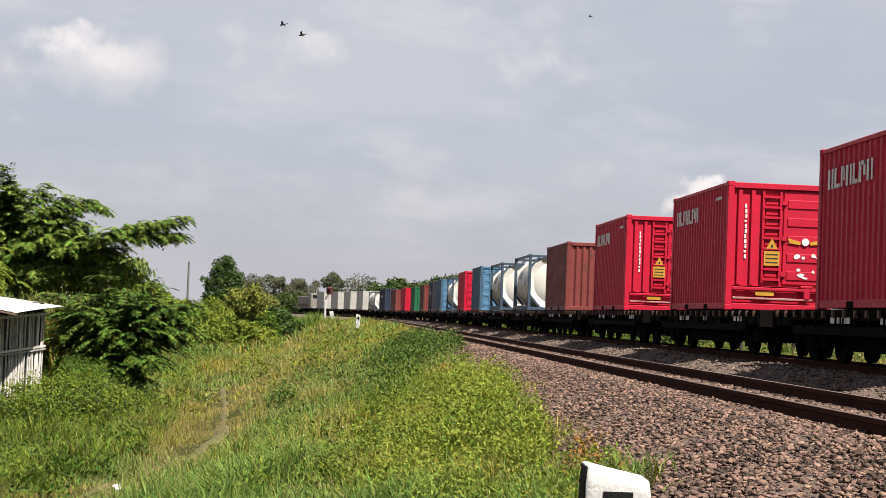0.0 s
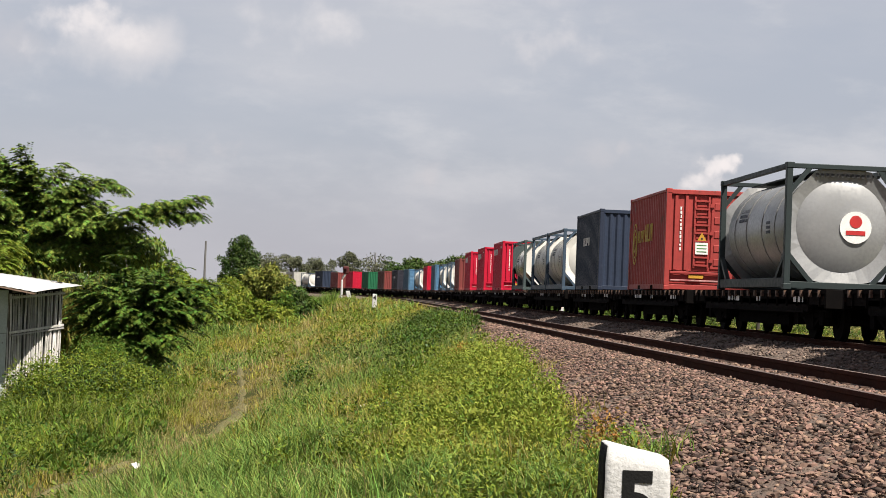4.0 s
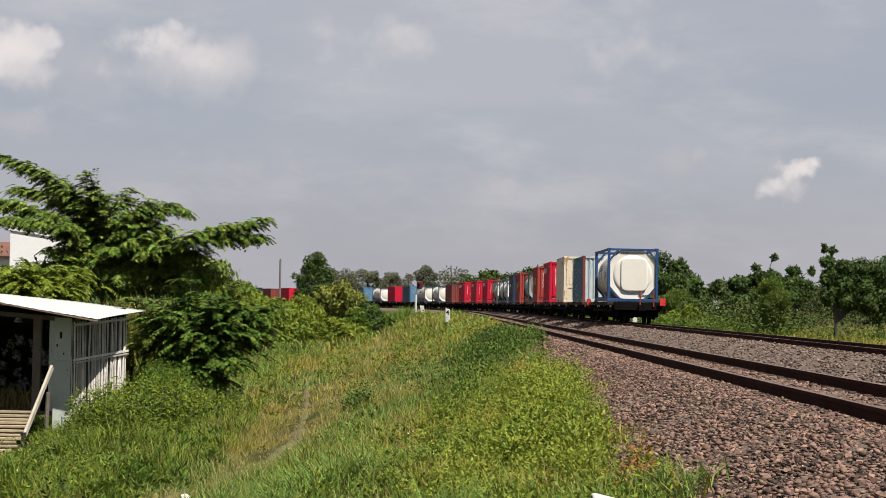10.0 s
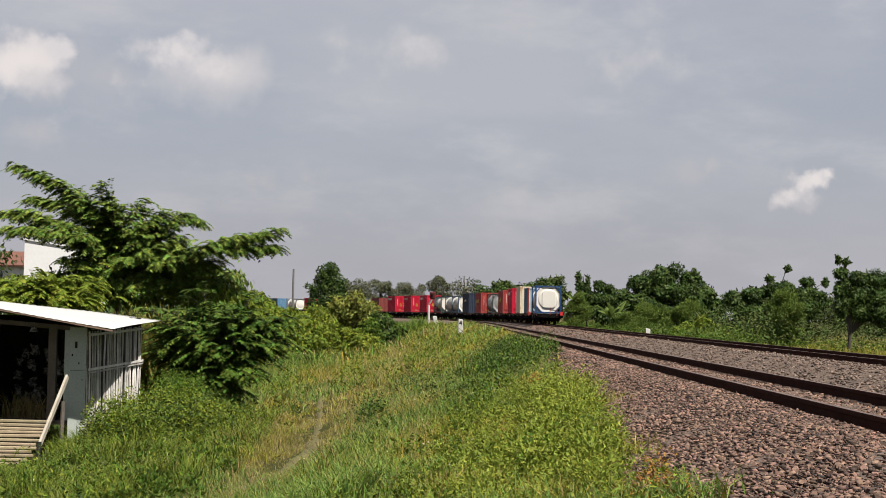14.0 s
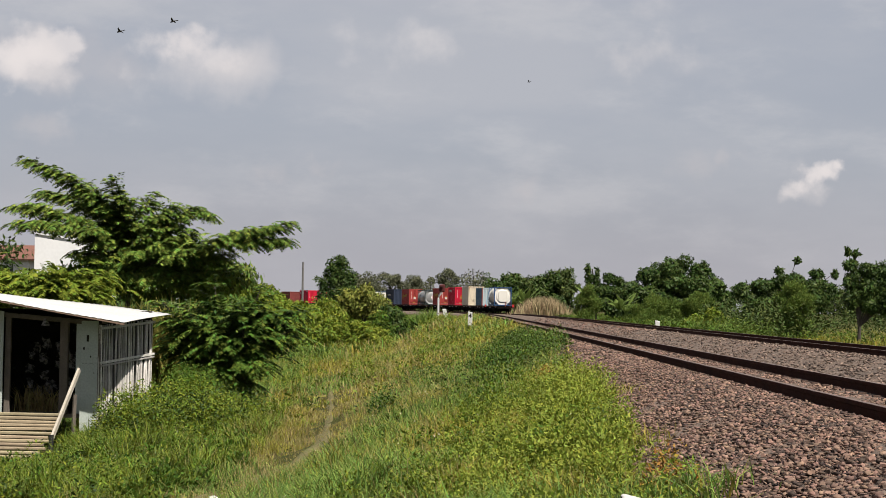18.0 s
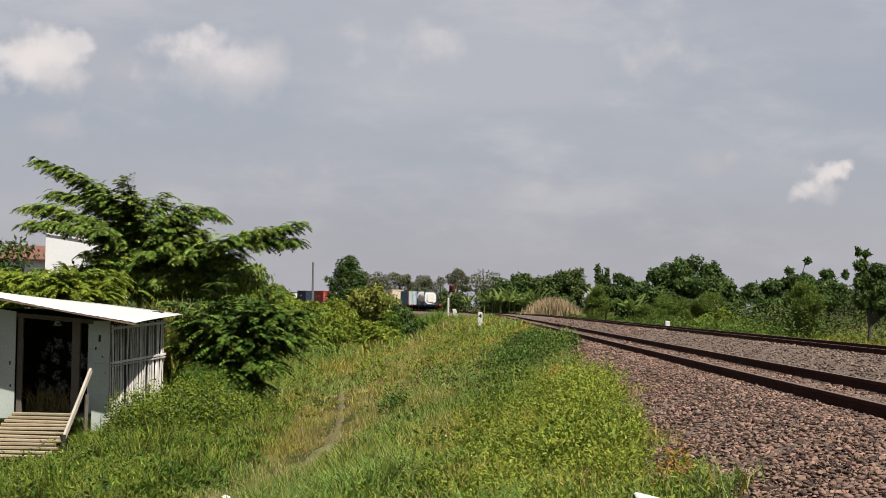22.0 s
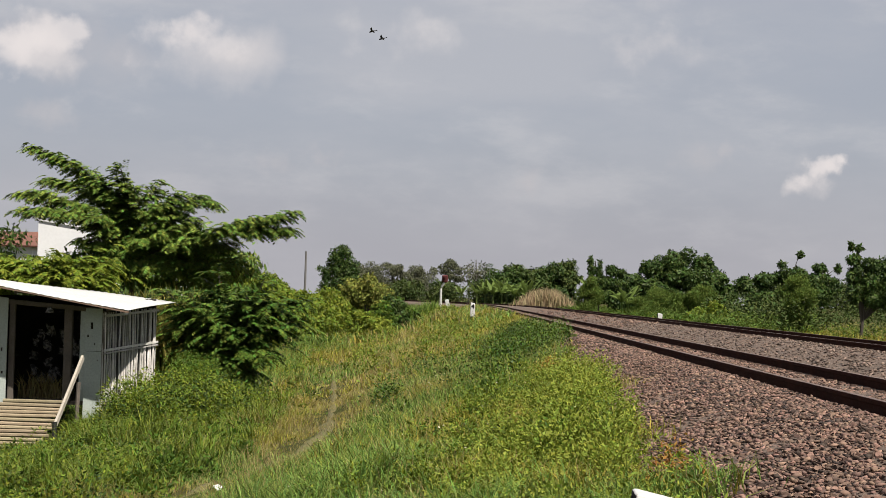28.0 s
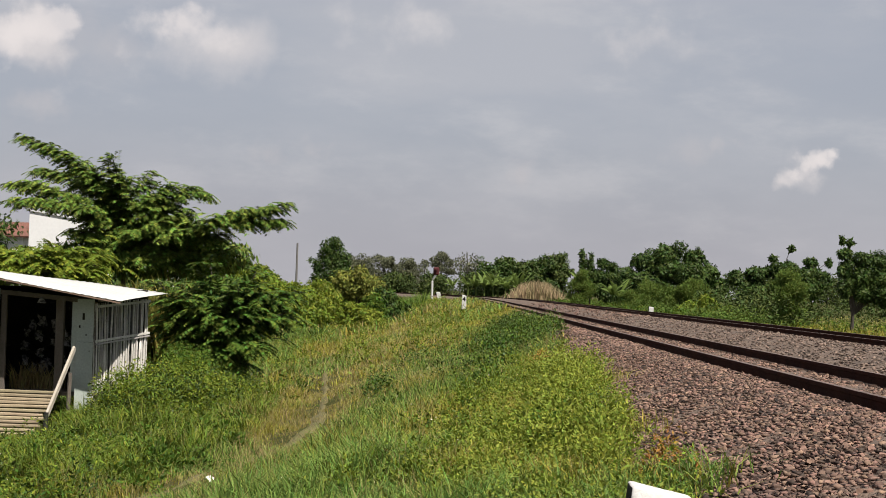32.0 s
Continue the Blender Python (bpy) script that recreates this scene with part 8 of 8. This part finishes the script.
# two swifts that cross near by and come back, two farther off: seconds and place
BIRDS = [("small dark bird crossing the sky near another", [(0, -1.56, 42, 8.74), (0.5, -2.87, 42, 9.88), (6, -34, -20, 20), (12, 40, -20, 16), (16.2, 13.99, 42, 4.43), (16.6, 9.01, 42, 6.43), (17, 4.06, 42, 8.11), (17.5, -1.9, 42, 8.45), (17.8, -5.73, 42, 8.52), (18.3, -12.17, 42, 8.54), (22, -48, 35, 13), (26, -34, 44, 11), (27.2, -12.2, 42, 8.72), (27.6, -7.08, 42, 8.55), (28, -1.96, 42, 8.39), (28.4, 3.12, 42, 7.93), (29, 12.34, 42, 7.08), (32, 48, 50, 12)]),
         ("small dark bird following another across the sky", [(0, -1.06, 42, 8.5), (0.5, -2.3, 42, 9.91), (6, -32, -22, 21), (12, 42, -22, 17), (16.2, 14.28, 42, 4.51), (16.6, 9.46, 42, 6.36), (17, 4.68, 42, 7.56), (17.5, -0.99, 42, 8.41), (17.8, -4.46, 42, 8.66), (18.3, -10.51, 42, 9), (18.6, -13.58, 42, 9.09), (22, -46, 37, 14), (26, -36, 44, 12), (27.2, -11.51, 42, 9.88), (27.6, -6.6, 42, 9.03), (28, -1.7, 42, 8.21), (28.4, 3.48, 42, 7.75), (29, 12.64, 42, 7.02), (32, 50, 50, 13)]),
         ("tiny dark bird far off in the sky", [(0, 11.62, 75, 15.58), (0.4, 6.61, 75, 13.74), (0.8, 1.75, 75, 12.01), (1.2, -3.46, 75, 10.76), (1.6, -7.53, 75, 9.6), (2.2, -16.29, 75, 8.12), (6, -70, 40, 18), (11, 20, -60, 30), (14, 70, 60, 20), (16, 14.89, 90, 13.76), (16.6, 11.65, 90, 13.88), (17, 9.62, 90, 13.92), (17.5, 7.18, 90, 14.07), (17.8, 5.77, 90, 13.96), (20, -6.02, 90, 21.48), (26, -60, 60, 30), (32, -120, 60, 30)]),
         ("tiny dark bird darting low in the sky", [(0, 120, 100, 20), (10, 120, 90, 16), (16, 14.78, 90, 7.98), (16.6, 3.66, 90, 9.25), (17, -3.6, 90, 10.04), (17.5, -12.57, 90, 9.86), (18.2, -26.04, 90, 9.27), (21, -60, 40, 20), (25, 60, -30, 25), (28.2, 22.03, 75, 11.74), (28.8, 1.58, 75, 10.7), (29.2, -11.02, 75, 9.96), (29.6, -23.39, 75, 9.32), (32, -75, 60, 20)])]


def motions():
    fly_birds()
    for ob, s, z in MOVING:
        walk(ob, [(t, along(s, t, z)) for t in range(0, 33)])


motions()
